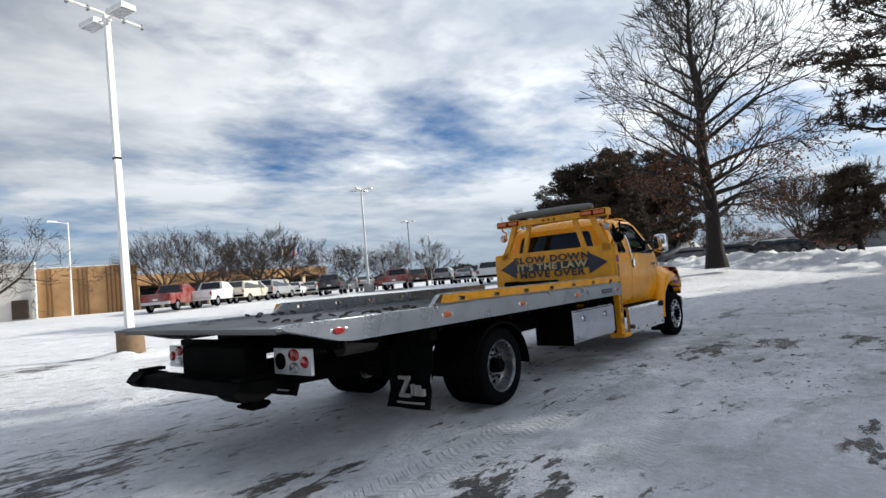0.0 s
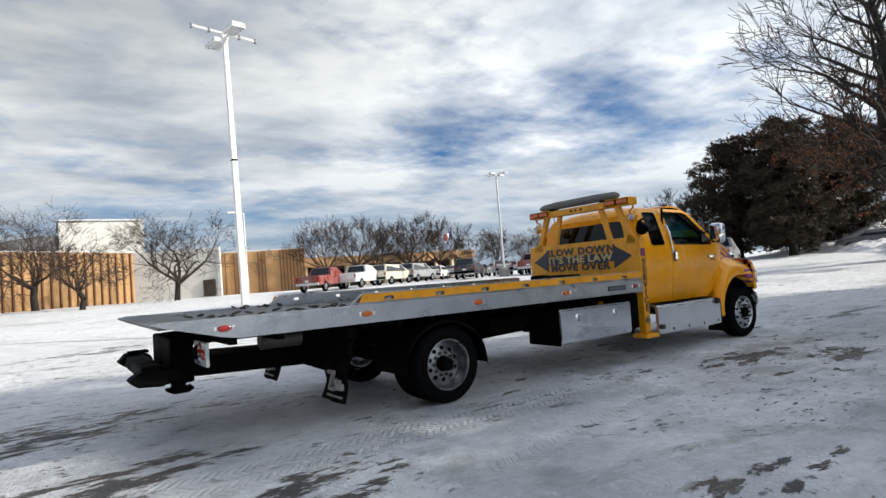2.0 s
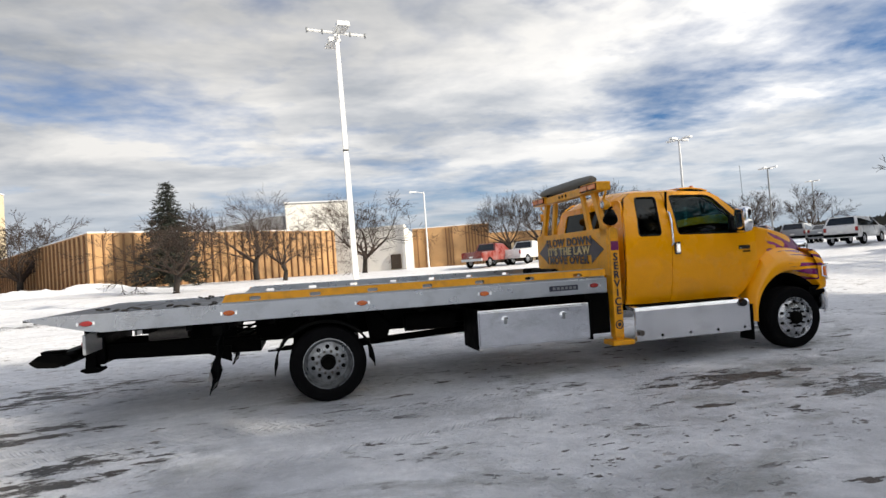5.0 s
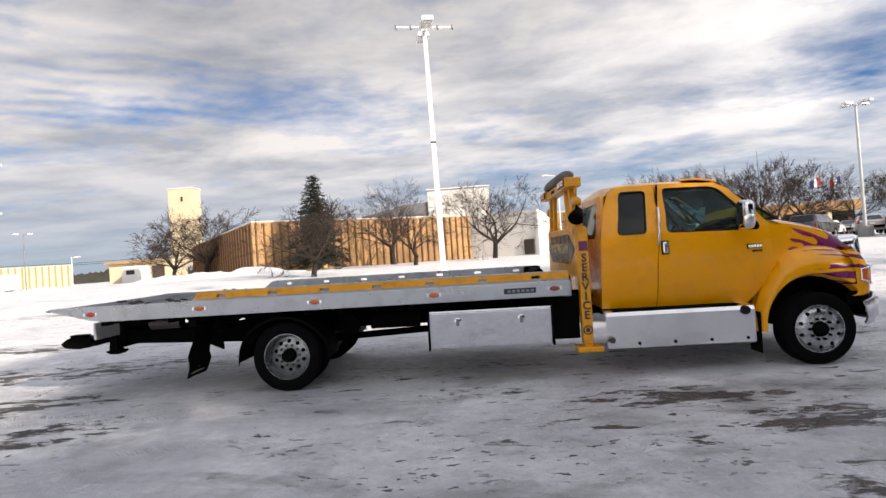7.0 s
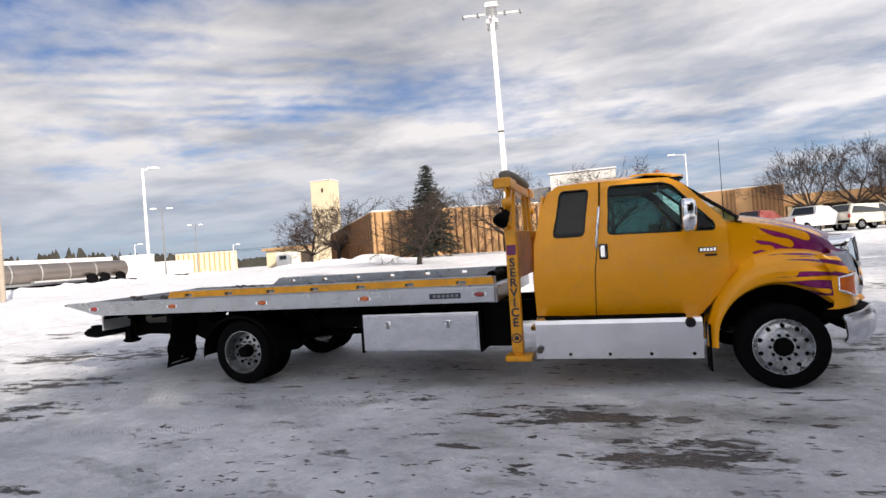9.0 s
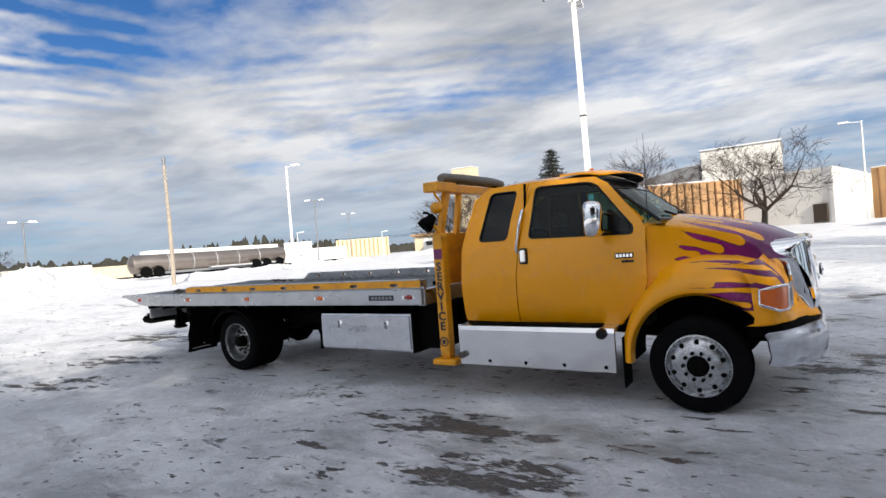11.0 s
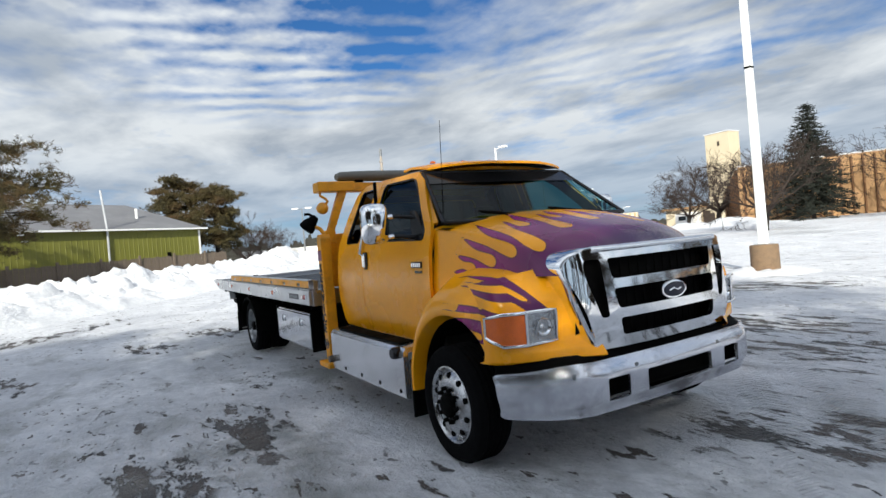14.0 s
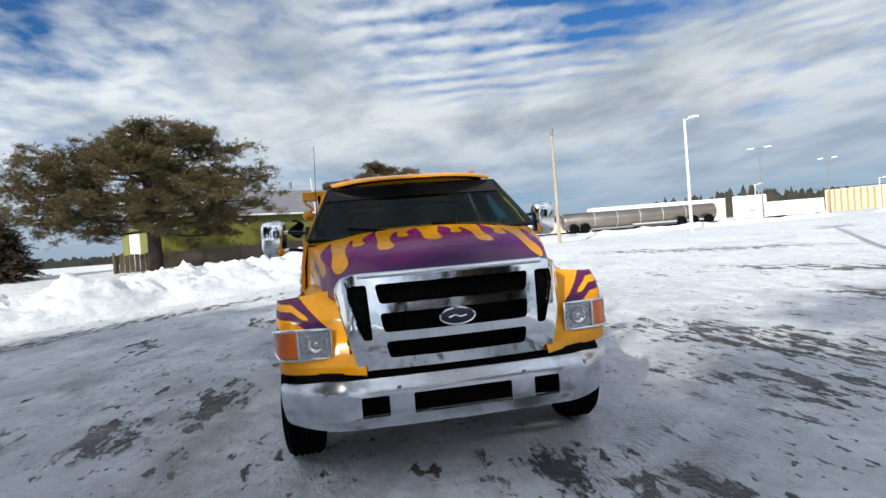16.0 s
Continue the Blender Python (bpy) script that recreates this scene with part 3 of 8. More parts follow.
def add_lathe(bm, profile, axis="y", sides=32, centre=(0, 0, 0), closed=False):
    """Turns (radius, along) points round an axis."""
    rings = []
    for r, a in profile:
        ring = []
        for k in range(sides):
            t = 2 * math.pi * k / sides
            u, w = r * math.cos(t), r * math.sin(t)
            c = {"y": (u, a, w), "z": (u, w, a), "x": (a, u, w)}[axis]
            ring.append(bm.verts.new(Vector(c) + Vector(centre)))
        rings.append(ring)
    pairs = list(zip(rings, rings[1:])) + ([(rings[-1], rings[0])] if closed else [])
    for r0, r1 in pairs:
        for k in range(sides):
            bm.faces.new((r0[k], r0[(k + 1) % sides], r1[(k + 1) % sides], r1[k]))
    return rings


def lathe(profile, axis="y", sides=32, centre=(0, 0, 0), caps=True):
    bm = bmesh.new()
    rings = add_lathe(bm, profile, axis, sides, centre)
    if caps:
        bm.faces.new(rings[0][::-1])
        bm.faces.new(rings[-1])
    return bm


def loft(sections, close_ends=True, ring=False):
    """Skins rows of points of equal count."""
    bm = bmesh.new()
    rows = [[bm.verts.new(p) for p in s] for s in sections]
    n = len(rows[0])
    for r0, r1 in zip(rows, rows[1:]):
        for k in range(n if ring else n - 1):
            q = (r0[k], r0[(k + 1) % n], r1[(k + 1) % n], r1[k])
            if len({v.co.to_tuple(5) for v in q}) >= 3:
                bm.faces.new(q)
    if close_ends and ring:
        bm.faces.new(rows[0][::-1])
        bm.faces.new(rows[-1])
    return bm


def solidify(bm, t):
    bmesh.ops.recalc_face_normals(bm, faces=bm.faces)
    bmesh.ops.solidify(bm, geom=list(bm.faces), thickness=t)
    return bm


def text_mesh(name, body, size, m, material, parent=None, depth=0.004, align="CENTER", bold=0.003):
    cu = bpy.data.curves.new(name, "FONT")
    cu.body, cu.size, cu.extrude, cu.align_x, cu.align_y = body, size, depth, align, "CENTER"
    cu.resolution_u = 3
    cu.offset = bold
    tmp = bpy.data.objects.new("tmp", cu)
    scene.collection.objects.link(tmp)
    dg = bpy.context.evaluated_depsgraph_get()
    me = bpy.data.meshes.new_from_object(tmp.evaluated_get(dg))
    bpy.data.objects.remove(tmp)
    bpy.data.curves.remove(cu)
    me.materials.clear()
    me.materials.append(material)
    ob = new(name, me)
    ob.matrix_basis = m
    if parent:
        ob.parent = parent
    return ob


# ---- ground ----
def sstep(v, a, b):
    t = min(1.0, max(0.0, (v - a) / (b - a)))
    return t * t * (3 - 2 * t)


def gz(x, y):
    """Height of the lot: a gentle slope round the truck that rises to the edges."""
    r = math.hypot(x - 3, y)
    s = sstep(r, 9, 46)
    xc = max(-50.0, min(75.0, x))
    fall = 0.65 * sstep(-x, 12, 34) * sstep(y, 4, 16)
    return (1 - s) * (-0.0122 * x + 0.007 * y) + s * (1.1 - 0.008 * xc) - fall


def build_ground():
    bm = bmesh.new()
    near = [i * 0.25 for i in range(-40, 61)]
    xs = sorted(set([-3000, -1200, -500, -250, -150, -100, -75, -60, -50, -42, -35, -29, -24, -20, -16.5, -13.5, -11.5] + [v for v in near] + [16, 18, 21, 25, 30, 36, 43, 50, 60, 75, 100, 150, 250, 500, 1200, 3000]))
    ys = sorted(set([-3000, -1200, -500, -200, -100, -60, -40, -30, -24, -19, -16, -13.5, -12] + [i * 0.25 for i in range(-44, 57)] + [15, 16.5, 18.5, 21, 24, 27, 31, 35, 40, 45, 52, 60, 72, 90, 120, 200, 500, 1200, 3000]))
    grid = []
    for y in ys:
        row = []
        for x in xs:
            z = gz(x, y)
            r = math.hypot(x - 3, y)
            if r < 16:
                z += 0.012 * noise.noise(Vector((x * 1.1, y * 1.1, 0))) + 0.006 * noise.noise(Vector((x * 3.7, y * 3.7, 4)))
            elif r < 90:
                z += 0.05 * noise.noise(Vector((x * 0.3, y * 0.3, 2)))
            row.append(bm.verts.new((x, y, z)))
        grid.append(row)
    for r0, r1 in zip(grid, grid[1:]):
        for k in range(len(r0) - 1):
            bm.faces.new((r0[k], r0[k + 1], r1[k + 1], r1[k]))
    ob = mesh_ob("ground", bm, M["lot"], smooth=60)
    return tagged(ob, "snow-packed asphalt parking lot with icy bare streaks", "ground", kind="structure")


build_ground()


def snow_bank(name, label, line, height, width, seed=0, n=60, m=20):
    """A ploughed ridge of lumpy snow along a line of (x, y)."""
    pts = [Vector((*p, 0)) for p in line]
    seg = [(b - a).length for a, b in zip(pts, pts[1:])]
    total = sum(seg)
    bm = bmesh.new()
    rows = []
    for i in range(n + 1):
        d = total * i / n
        k = 0
        while k < len(seg) - 1 and d > seg[k]:
            d -= seg[k]
            k += 1
        c = pts[k].lerp(pts[k + 1], min(1, d / seg[k]))
        t = (pts[k + 1] - pts[k]).normalized()
        side = Vector((-t.y, t.x, 0))
        end = min(1.0, 4.0 * i / n, 4.0 * (n - i) / n) ** 0.6
        row = []
        for j in range(m + 1):
            u = j / m * 2 - 1
            p = c + side * (u * width / 2)
            prof = (1 - abs(u) ** 1.6)
            lump = 0.55 + 0.55 * noise.noise(Vector((p.x * 0.45, p.y * 0.45, seed))) + 0.28 * noise.noise(Vector((p.x * 1.3, p.y * 1.3, seed + 3))) + 0.22 * noise.noise(Vector((p.x * 3.1, p.y * 3.1, seed + 7))) + 0.12 * noise.noise(Vector((p.x * 7.3, p.y * 7.3, seed + 5)))
            z = gz(p.x, p.y) - 0.05 + max(0.0, prof * height * end * max(0.15, lump + 0.25))
            row.append(bm.verts.new((p.x + 0.25 * noise.noise(Vector((p.x, p.y, 9))), p.y, z)))
        rows.append(row)
    for r0, r1 in zip(rows, rows[1:]):
        for k in range(m):
            bm.faces.new((r0[k], r0[k + 1], r1[k + 1], r1[k]))
    ob = mesh_ob(name, bm, M["snow"], smooth=50)
    return tagged(ob, label, "snow bank", kind="stuff")

# ---- trees ----
def mesh_from(name, verts, faces, material, parent=None, smooth=False):
    me = bpy.data.meshes.new(name)
    me.from_pydata(verts, [], faces)
    me.materials.append(material)
    if smooth:
        me.polygons.foreach_set("use_smooth", [True] * len(me.polygons))
    me.update()
    ob = new(name, me)
    if parent:
        ob.parent = parent
    return ob


def limb(verts, faces, p0, p1, r0, r1, sides):
    d = (p1 - p0)
    if d.length < 1e-6:
        return
    d.normalize()
    u = d.orthogonal().normalized()
    w = d.cross(u)
    b = len(verts)
    for p, r in ((p0, r0), (p1, r1)):
        for k in range(sides):
            a = 2 * math.pi * k / sides
            verts.append(tuple(p + (u * math.cos(a) + w * math.sin(a)) * r))
    for k in range(sides):
        n = (k + 1) % sides
        faces.append((b + k, b + n, b + sides + n, b + sides + k))


def grow(rng, verts, faces, p, d, length, r, depth, spread, up, bend, tips, min_r=0.006):
    """One limb of three bent pieces, and the limbs that leave it."""
    sides = 7 if r > 0.12 else 5 if r > 0.03 else 3
    pts = [p]
    dd = d.copy()
    n = 3
    for i in range(n):
        dd = (dd + Vector((rng.uniform(-1, 1), rng.uniform(-1, 1), rng.uniform(-0.6, 1) * up)) * bend).normalized()
        pts.append(pts[-1] + dd * (length / n))
    rad = [max(min_r, r * (1 - 0.42 * i / n)) for i in range(n + 1)]
    for i in range(n):
        limb(verts, faces, pts[i], pts[i + 1], rad[i], rad[i + 1], sides)
    if depth == 0:
        tips.append((pts[-1], dd))
        return
    kids = 3 if depth > 1 else 4
    for k in range(kids):
        i = rng.choice((1, 2, 3)) if k else 3
        base = pts[i]
        ax = dd.orthogonal().normalized()
        ax.rotate(Matrix.Rotation(rng.uniform(0, 6.28), 3, dd))
        ang = spread * rng.uniform(0.6, 1.25) * (0.55 if k == 0 else 1.0)
        nd = (dd * math.cos(ang) + ax * math.sin(ang) + Vector((0, 0, up * 0.25))).normalized()
        grow(rng, verts, faces, base, nd, length * rng.uniform(0.62, 0.82), rad[i] * (0.78 if k == 0 else 0.60), depth - 1, spread, up, bend, tips, min_r)


def bare_tree(x, y, z, height, label, seed, trunk_h=0.25, r=None, depth=5, spread=0.62, up=0.5, limbs=5, leaves=False, name="bare_tree", wide=1.0, twig=0.008):
    rng = random.Random(seed)
    t = thing(name, label, "tree", pose(x, y, z - 0.15))
    r = r or height * 0.026
    verts, faces, tips = [], [], []
    th = height * trunk_h
    pts = [Vector((0, 0, 0)), Vector((0, 0, 0.25)), Vector((rng.uniform(-0.1, 0.1), rng.uniform(-0.1, 0.1), th * 0.6)), Vector((rng.uniform(-0.15, 0.15), rng.uniform(-0.15, 0.15), th))]
    rr = [r * 1.5, r * 1.1, r, r * 0.92]
    for i in range(3):
        limb(verts, faces, pts[i], pts[i + 1], rr[i], rr[i + 1], 10)
    mesh_from("trunk", verts, faces, M["bark"], t, True)
    verts, faces = [], []
    base_len = (height - th) * 0.36
    for k in range(limbs):
        a = 2 * math.pi * (k + rng.uniform(-0.3, 0.3)) / limbs
        tilt = 0.25 if k == 0 else rng.uniform(0.65, 1.2)
        d = Vector((math.cos(a) * math.sin(tilt), math.sin(a) * math.sin(tilt), math.cos(tilt)))
        grow(rng, verts, faces, pts[3] - Vector((0, 0, rng.uniform(0, th * 0.25))), d, base_len * rng.uniform(0.85, 1.15), r * 0.5, depth, spread, up, 0.24, tips, twig)
    top_z = max(v[2] for v in verts)
    kz = (height - th) / max(0.1, top_z - th)
    verts = [(v[0] * kz * wide, v[1] * kz * wide, th + (v[2] - th) * kz) for v in verts]
    tips = [(Vector((q.x * kz * wide, q.y * kz * wide, th + (q.z - th) * kz)), d) for q, d in tips]
    mesh_from("crown", verts, faces, M["twig"], t)
    if leaves:
        lv, lf = [], []
        for p, d in tips:
            if p.z < height * 0.58 and rng.random() < 0.55:
                for _ in range(3):
                    q = p + Vector((rng.gauss(0, 0.18), rng.gauss(0, 0.18), rng.gauss(0, 0.14)))
                    a, b = Vector((rng.uniform(-1, 1), rng.uniform(-1, 1), rng.uniform(-1, 1))) * 0.10, Vector((rng.uniform(-1, 1), rng.uniform(-1, 1), rng.uniform(-1, 1))) * 0.10
                    i = len(lv)
                    lv += [tuple(q), tuple(q + a), tuple(q + a + b), tuple(q + b)]
                    lf.append((i, i + 1, i + 2, i + 3))
        mesh_from("dry_leaves", lv, lf, M["oakleaf"], t)
    return t


def tuft(rng, verts, faces, c, size, n, flat=0.7, thin=0.16):
    """A clump of needles: thin blades that stand out of one middle."""
    for _ in range(n):
        d = Vector((rng.gauss(0, 1), rng.gauss(0, 1), rng.gauss(0, 1) * flat + 0.25)).normalized()
        s = d.orthogonal().normalized()
        s.rotate(Matrix.Rotation(rng.uniform(0, 6.28), 3, d))
        ln = size * rng.uniform(0.6, 1.15)
        w = size * thin
        i = len(verts)
        o = c + d * size * 0.08
        verts += [tuple(o - s * w * 0.6), tuple(o + s * w * 0.6), tuple(o + d * ln + s * w * 0.35), tuple(o + d * ln - s * w * 0.35)]
        faces.append((i, i + 1, i + 2, i + 3))


def pine_tree(x, y, z, height, width, label, seed, crown_from=0.25, needle="needles", clumps=34, lean=0.0, tufts=34, size=0.34, snow=False, name="pine_tree", r=None, flat_top=1.0, even=0.45, thin=0.16, pack=8, spread=0.75):
    """A broad pine: limbs with flat pads of needle clumps, gaps between."""
    rng = random.Random(seed)
    t = thing(name, label, "tree", pose(x, y, z - 0.15))
    verts, faces = [], []
    r = r or height * 0.03
    top = Vector((lean, 0, height * 0.93))
    pts = [Vector((0, 0, 0)), Vector((0, 0, 0.3)), Vector((lean * 0.3 + 0.1, 0.05, height * 0.4)), Vector((lean * 0.7, -0.1, height * 0.7)), top]
    rr = [r * 1.45, r * 1.05, r * 0.8, r * 0.45, 0.03]
    for i in range(4):
        limb(verts, faces, pts[i], pts[i + 1], rr[i], rr[i + 1], 9)
    pads = []
    for k in range(clumps):
        f0 = crown_from + (1 - crown_from) * ((k + rng.random()) / clumps)
        zc = height * f0
        base = pts[0].lerp(top, min(1, f0 * 0.96))
        prof = math.sin(math.pi * min(1.0, 0.18 + 0.80 * (f0 - crown_from) / (1 - crown_from)) ** 0.9) ** 0.6
        reach = width / 2 * prof * rng.uniform(even, 1.05 - 0.2 * (even - 0.45))
        a = k * 2.4 + rng.uniform(-0.5, 0.5)
        end = base + Vector((math.cos(a) * reach, math.sin(a) * reach, reach * rng.uniform(-0.10, 0.28) * flat_top))
        mid = base.lerp(end, 0.5) + Vector((0, 0, rng.uniform(-0.2, 0.1)))
        br = max(0.02, r * 0.32 * (1 - f0 * 0.6))
        limb(verts, faces, base, mid, br, br * 0.7, 5)
        limb(verts, faces, mid, end, br * 0.7, 0.015, 4)
        pads.append((end, mid, reach))
        for _ in range(3):
            q = mid.lerp(end, rng.uniform(0.1, 0.9))
            e2 = q + Vector((rng.uniform(-0.8, 0.8), rng.uniform(-0.8, 0.8), rng.uniform(-0.1, 0.5))) * max(0.5, reach * 0.35)
            limb(verts, faces, q, e2, br * 0.4, 0.012, 3)
            pads.append((e2, q, reach * 0.6))
    mesh_from("trunk", verts, faces, M["bark"], t, True)
    nv, nf, sv, sf = [], [], [], []
    for end, mid, reach in pads:
        pr = 0.45 + 0.24 * reach
        count = int(tufts * (0.5 + 0.22 * reach))
        lumps = [end.lerp(mid, abs(rng.gauss(0, 0.40))) + Vector((rng.gauss(0, pr * 0.50), rng.gauss(0, pr * 0.50), rng.gauss(0, pr * 0.24))) for _ in range(max(3, count // pack))]
        for _ in range(count):
            c = rng.choice(lumps) + Vector((rng.gauss(0, size * spread), rng.gauss(0, size * spread), rng.gauss(0, size * spread * 0.56)))
            tuft(rng, nv, nf, c, size, 9, 0.7, thin)
            if snow and rng.random() < 0.005:
                tuft(rng, sv, sf, c + Vector((0, 0, 0.08)), size * 0.8, 16, 0.2, 0.3)
    mesh_from("needles", nv, nf, M[needle], t)
    if snow:
        mesh_from("snow_caps", sv, sf, M["snow"], t)
    return t


def spruce_tree(x, y, z, height, width, label, seed, needle="needles2"):
    rng = random.Random(seed)
    t = thing("spruce_tree", label, "tree", pose(x, y, z - 0.15))
    verts, faces = [], []
    limb(verts, faces, Vector((0, 0, 0)), Vector((0, 0, height * 0.97)), height * 0.02, 0.015, 8)
    nv, nf, sv, sf = [], [], [], []
    layers = 26
    for i in range(layers):
        f0 = 0.12 + 0.86 * i / layers
        zc = height * f0
        reach = width / 2 * (1 - f0) ** 0.85 * 1.12
        n = 11 if f0 < 0.7 else 7
        for k in range(n):
            a = 2 * math.pi * (k + rng.uniform(-0.4, 0.4)) / n + i * 0.7
            rr = reach * rng.uniform(0.75, 1.1) + 0.08
            end = Vector((math.cos(a) * rr, math.sin(a) * rr, zc - rr * rng.uniform(0.15, 0.4)))
            limb(verts, faces, Vector((0, 0, zc)), end, 0.02, 0.008, 3)
            for j in range(max(3, int(rr * 8))):
                c = Vector((0, 0, zc)).lerp(end, (j + rng.random()) / max(3, int(rr * 8)) * 0.85 + 0.15) + Vector((rng.gauss(0, 0.08), rng.gauss(0, 0.08), rng.gauss(0, 0.05)))
                tuft(rng, nv, nf, c, 0.24, 7, 0.3)
    mesh_from("trunk", verts, faces, M["bark"], t)
    mesh_from("needles", nv, nf, M[needle], t)
    return t


G_ROW = "bare trees before the ribbed building"
BARE = "leafless dark-barked tree standing in snow before the tan building"
for i, (x, y, h, lm, wd_) in enumerate(((-7.4, 27.4, 5.6, 6, 1.5), (-4.2, 42.0, 7.9, 6, 1.0), (-1.7, 36.0, 5.6, 6, 1.0), (4.8, 42.0, 7.4, 7, 1.15))):
    tagged(bare_tree(x, y, gz(x, y), h, BARE, 20 + i, 0.24, h * 0.028, 5, 0.80, 0.15, lm, wide=wd_, twig=0.008), group=G_ROW)
spruce_tree(-9.9, 38.0, gz(-9.9, 38), 8.2, 5.6, "dark spruce standing in snow before the ribbed wall", 4, "needles3")
for i, (x, y, h) in enumerate(((-30.0, 53.5, 7.4), (-26.0, 52.9, 8.6))):
    tagged(bare_tree(x, y, gz(x, y), h, "leafless tree beside the far wing of the building", 31 + i, 0.25, h * 0.03, 5, 0.78, 0.15, 6, wide=1.15, twig=0.014), group="bare trees by the tower")
ROW2 = ((24.4, 58.0, 9.2), (28.0, 56.6, 9.6), (31.5, 58.5, 8.6), (35.5, 57.0, 9.8), (38.8, 59.5, 8.8), (42.5, 60.0, 9.6), (46.5, 58.0, 8.0), (50.5, 57.0, 7.2), (55.0, 55.0, 7.0), (60.0, 58.0, 8.4), (66.0, 54.0, 8.2))
protos = []
for i, (x, y, h) in enumerate(ROW2):
    if i < 4:
        tr = bare_tree(x, y, gz(x, y), h, "leafless tree in a row behind the parked cars", 40 + i, 0.27, h * 0.026, 5, 0.60, 0.35, 7, wide=1.05, twig=0.011)
        tagged(tr, group="bare trees behind the cars")
        protos.append((tr, h))
    else:
        src, h0 = protos[i % 4]
        c = copy_thing(src, pose(x, y, gz(x, y) - 0.15, 0, 0, 70 * i))
        c.scale = (h / h0,) * 3
# large tree by the ploughed bank
def leader_tree(x, y, z, height, width, label, seed, r, leaves):
    """A tree whose trunk runs up to the top, with limbs all along it."""
    rng = random.Random(seed)
    t = thing("oak_tree", label, "tree", pose(x, y, z - 0.2))
    verts, faces, tips = [], [], []
    n = 12
    line = [Vector((0.25 * math.sin(k * 0.9) * k / n, 0.25 * math.cos(k * 1.3) * k / n, height * 0.96 * k / n)) for k in range(n + 1)]
    rad = [r * (1.35 if k == 0 else 1.0) * (1 - 0.95 * (k / n) ** 0.85) + 0.02 for k in range(n + 1)]
    for a, b, ra, rb in zip(line, line[1:], rad, rad[1:]):
        limb(verts, faces, a, b, ra, rb, 10)
    mesh_from("trunk", verts, faces, M["bark"], t, True)
    verts, faces = [], []
    for k in range(46):
        u = 0.16 + 0.79 * k / 45
        i = min(n - 1, int(u * n / 0.96))
        base = line[i].lerp(line[i + 1], u * n / 0.96 - i) if i < n else line[-1]
        a = k * 2.4 + rng.uniform(-0.4, 0.4)
        tilt = 1.45 - 1.0 * u + rng.uniform(-0.12, 0.12)
        prof = (0.55 + 1.6 * (u - 0.17)) if u < 0.45 else 1.0 - 0.85 * (u - 0.45) / 0.5
        d = Vector((math.cos(a) * math.sin(tilt), math.sin(a) * math.sin(tilt), math.cos(tilt)))
        grow(rng, verts, faces, base, d, width * 0.5 * 0.44 * max(0.2, prof) * rng.uniform(0.85, 1.2), max(0.04, r * 0.40 * (1.1 - u)), 4, 0.60, 0.22, 0.19, tips, 0.015)
    mesh_from("crown", verts, faces, M["bark"], t)
    lv, lf = [], []
    for q, d in tips:
        if q.z < height * leaves and rng.random() < 0.9:
            for _ in range(7):
                c = q + Vector((rng.gauss(0, 0.2), rng.gauss(0, 0.2), rng.gauss(0, 0.15)))
                e, g = (Vector((rng.uniform(-1, 1), rng.uniform(-1, 1), rng.uniform(-1, 1))) * 0.09 for _ in range(2))
                i = len(lv)
                lv += [tuple(c), tuple(c + e), tuple(c + e + g), tuple(c + g)]
                lf.append((i, i + 1, i + 2, i + 3))
    mesh_from("dry_leaves", lv, lf, M["oakleaf"], t)
    return t


leader_tree(31.0, 3.6, 0.75, 17.5, 15.0, "tall bare oak with a few brown leaves low in its crown", 63, 0.50, 0.42)
for i, (x, y, h, w, cf) in enumerate(((45.5, 19.0, 11.5, 7.5, 0.22), (46.5, 15.0, 12.5, 9.0, 0.25), (50.0, 12.0, 12.0, 8.5, 0.25), (41.5, 13.0, 9.5, 6.5, 0.28))):
    tagged(pine_tree(x, y, gz(x, y), h, w, "dark backlit pine in a group behind the snow bank", 70 + i, 0.08, "needles2", 46, 0.0, 26, 0.34), group="dark pines")
for i, (x, y, h) in enumerate(((44.0, 20.5, 8.5), (72.0, 33.0, 8.0), (84.0, 4.9, 11.0), (79.8, 2.1, 11.5))):
    tagged(bare_tree(x, y, gz(x, y), h, "leafless grey tree in the distance", 81 + i, 0.22, h * 0.022, 5, 0.62, 0.4, 7, twig=0.018), group="distant bare trees")
bare_tree(57.0, 8.0, gz(57, 8), 5.0, "low rust-brown oak with dry leaves", 88, 0.2, 0.10, 5, 0.7, 0.2, 6, True, "oak_tree")
pine_tree(20.6, -5.9, gz(20.6, -5.9), 13.0, 8.0, "open pine with long boughs and clear gaps", 90, 0.42, "needles2", 24, -0.4, 13, 0.26)
pine_tree(45.5, -2.8, gz(45, -3), 6.8, 6.0, "dark pine beyond the ploughed bank", 91, 0.15, "needles2", 24, 0.0, 20, 0.36)
# unseen trees added to the south to shade and dapple the lot
for i, (x, y, h, w) in enumerate(((13.5, -18.5, 12.5, 6.5), (23.0, -17.0, 15.5, 9.0), (28.5, -17.0, 15.0, 9.0), (20.0, -23.5, 15.0, 8.0), (25.0, -11.6, 13.5, 9.0), (31.0, -13.5, 15.0, 9.0))):
    tagged(pine_tree(x, y, gz(x, y), h, w, "unseen tall pine added to shade the lot", 100 + i, 0.28, "needles2", 28, 0.0, 11, 0.58), group="shading pines")
for i, (x, y, k) in enumerate(((34.0, -24.0, 1.05), (40.0, -20.0, 0.9), (28.0, -30.0, 1.1))):
    src = bpy.data.objects["pine_tree.%03d" % (7 + i)]
    c = copy_thing(src, pose(x, y, gz(x, y) - 0.15, 0, 0, 50 * i))
    c.scale = (k, k, k * 0.95)
    tagged(c, "unseen tall pine added to shade the lot", "tree", "shading pines")
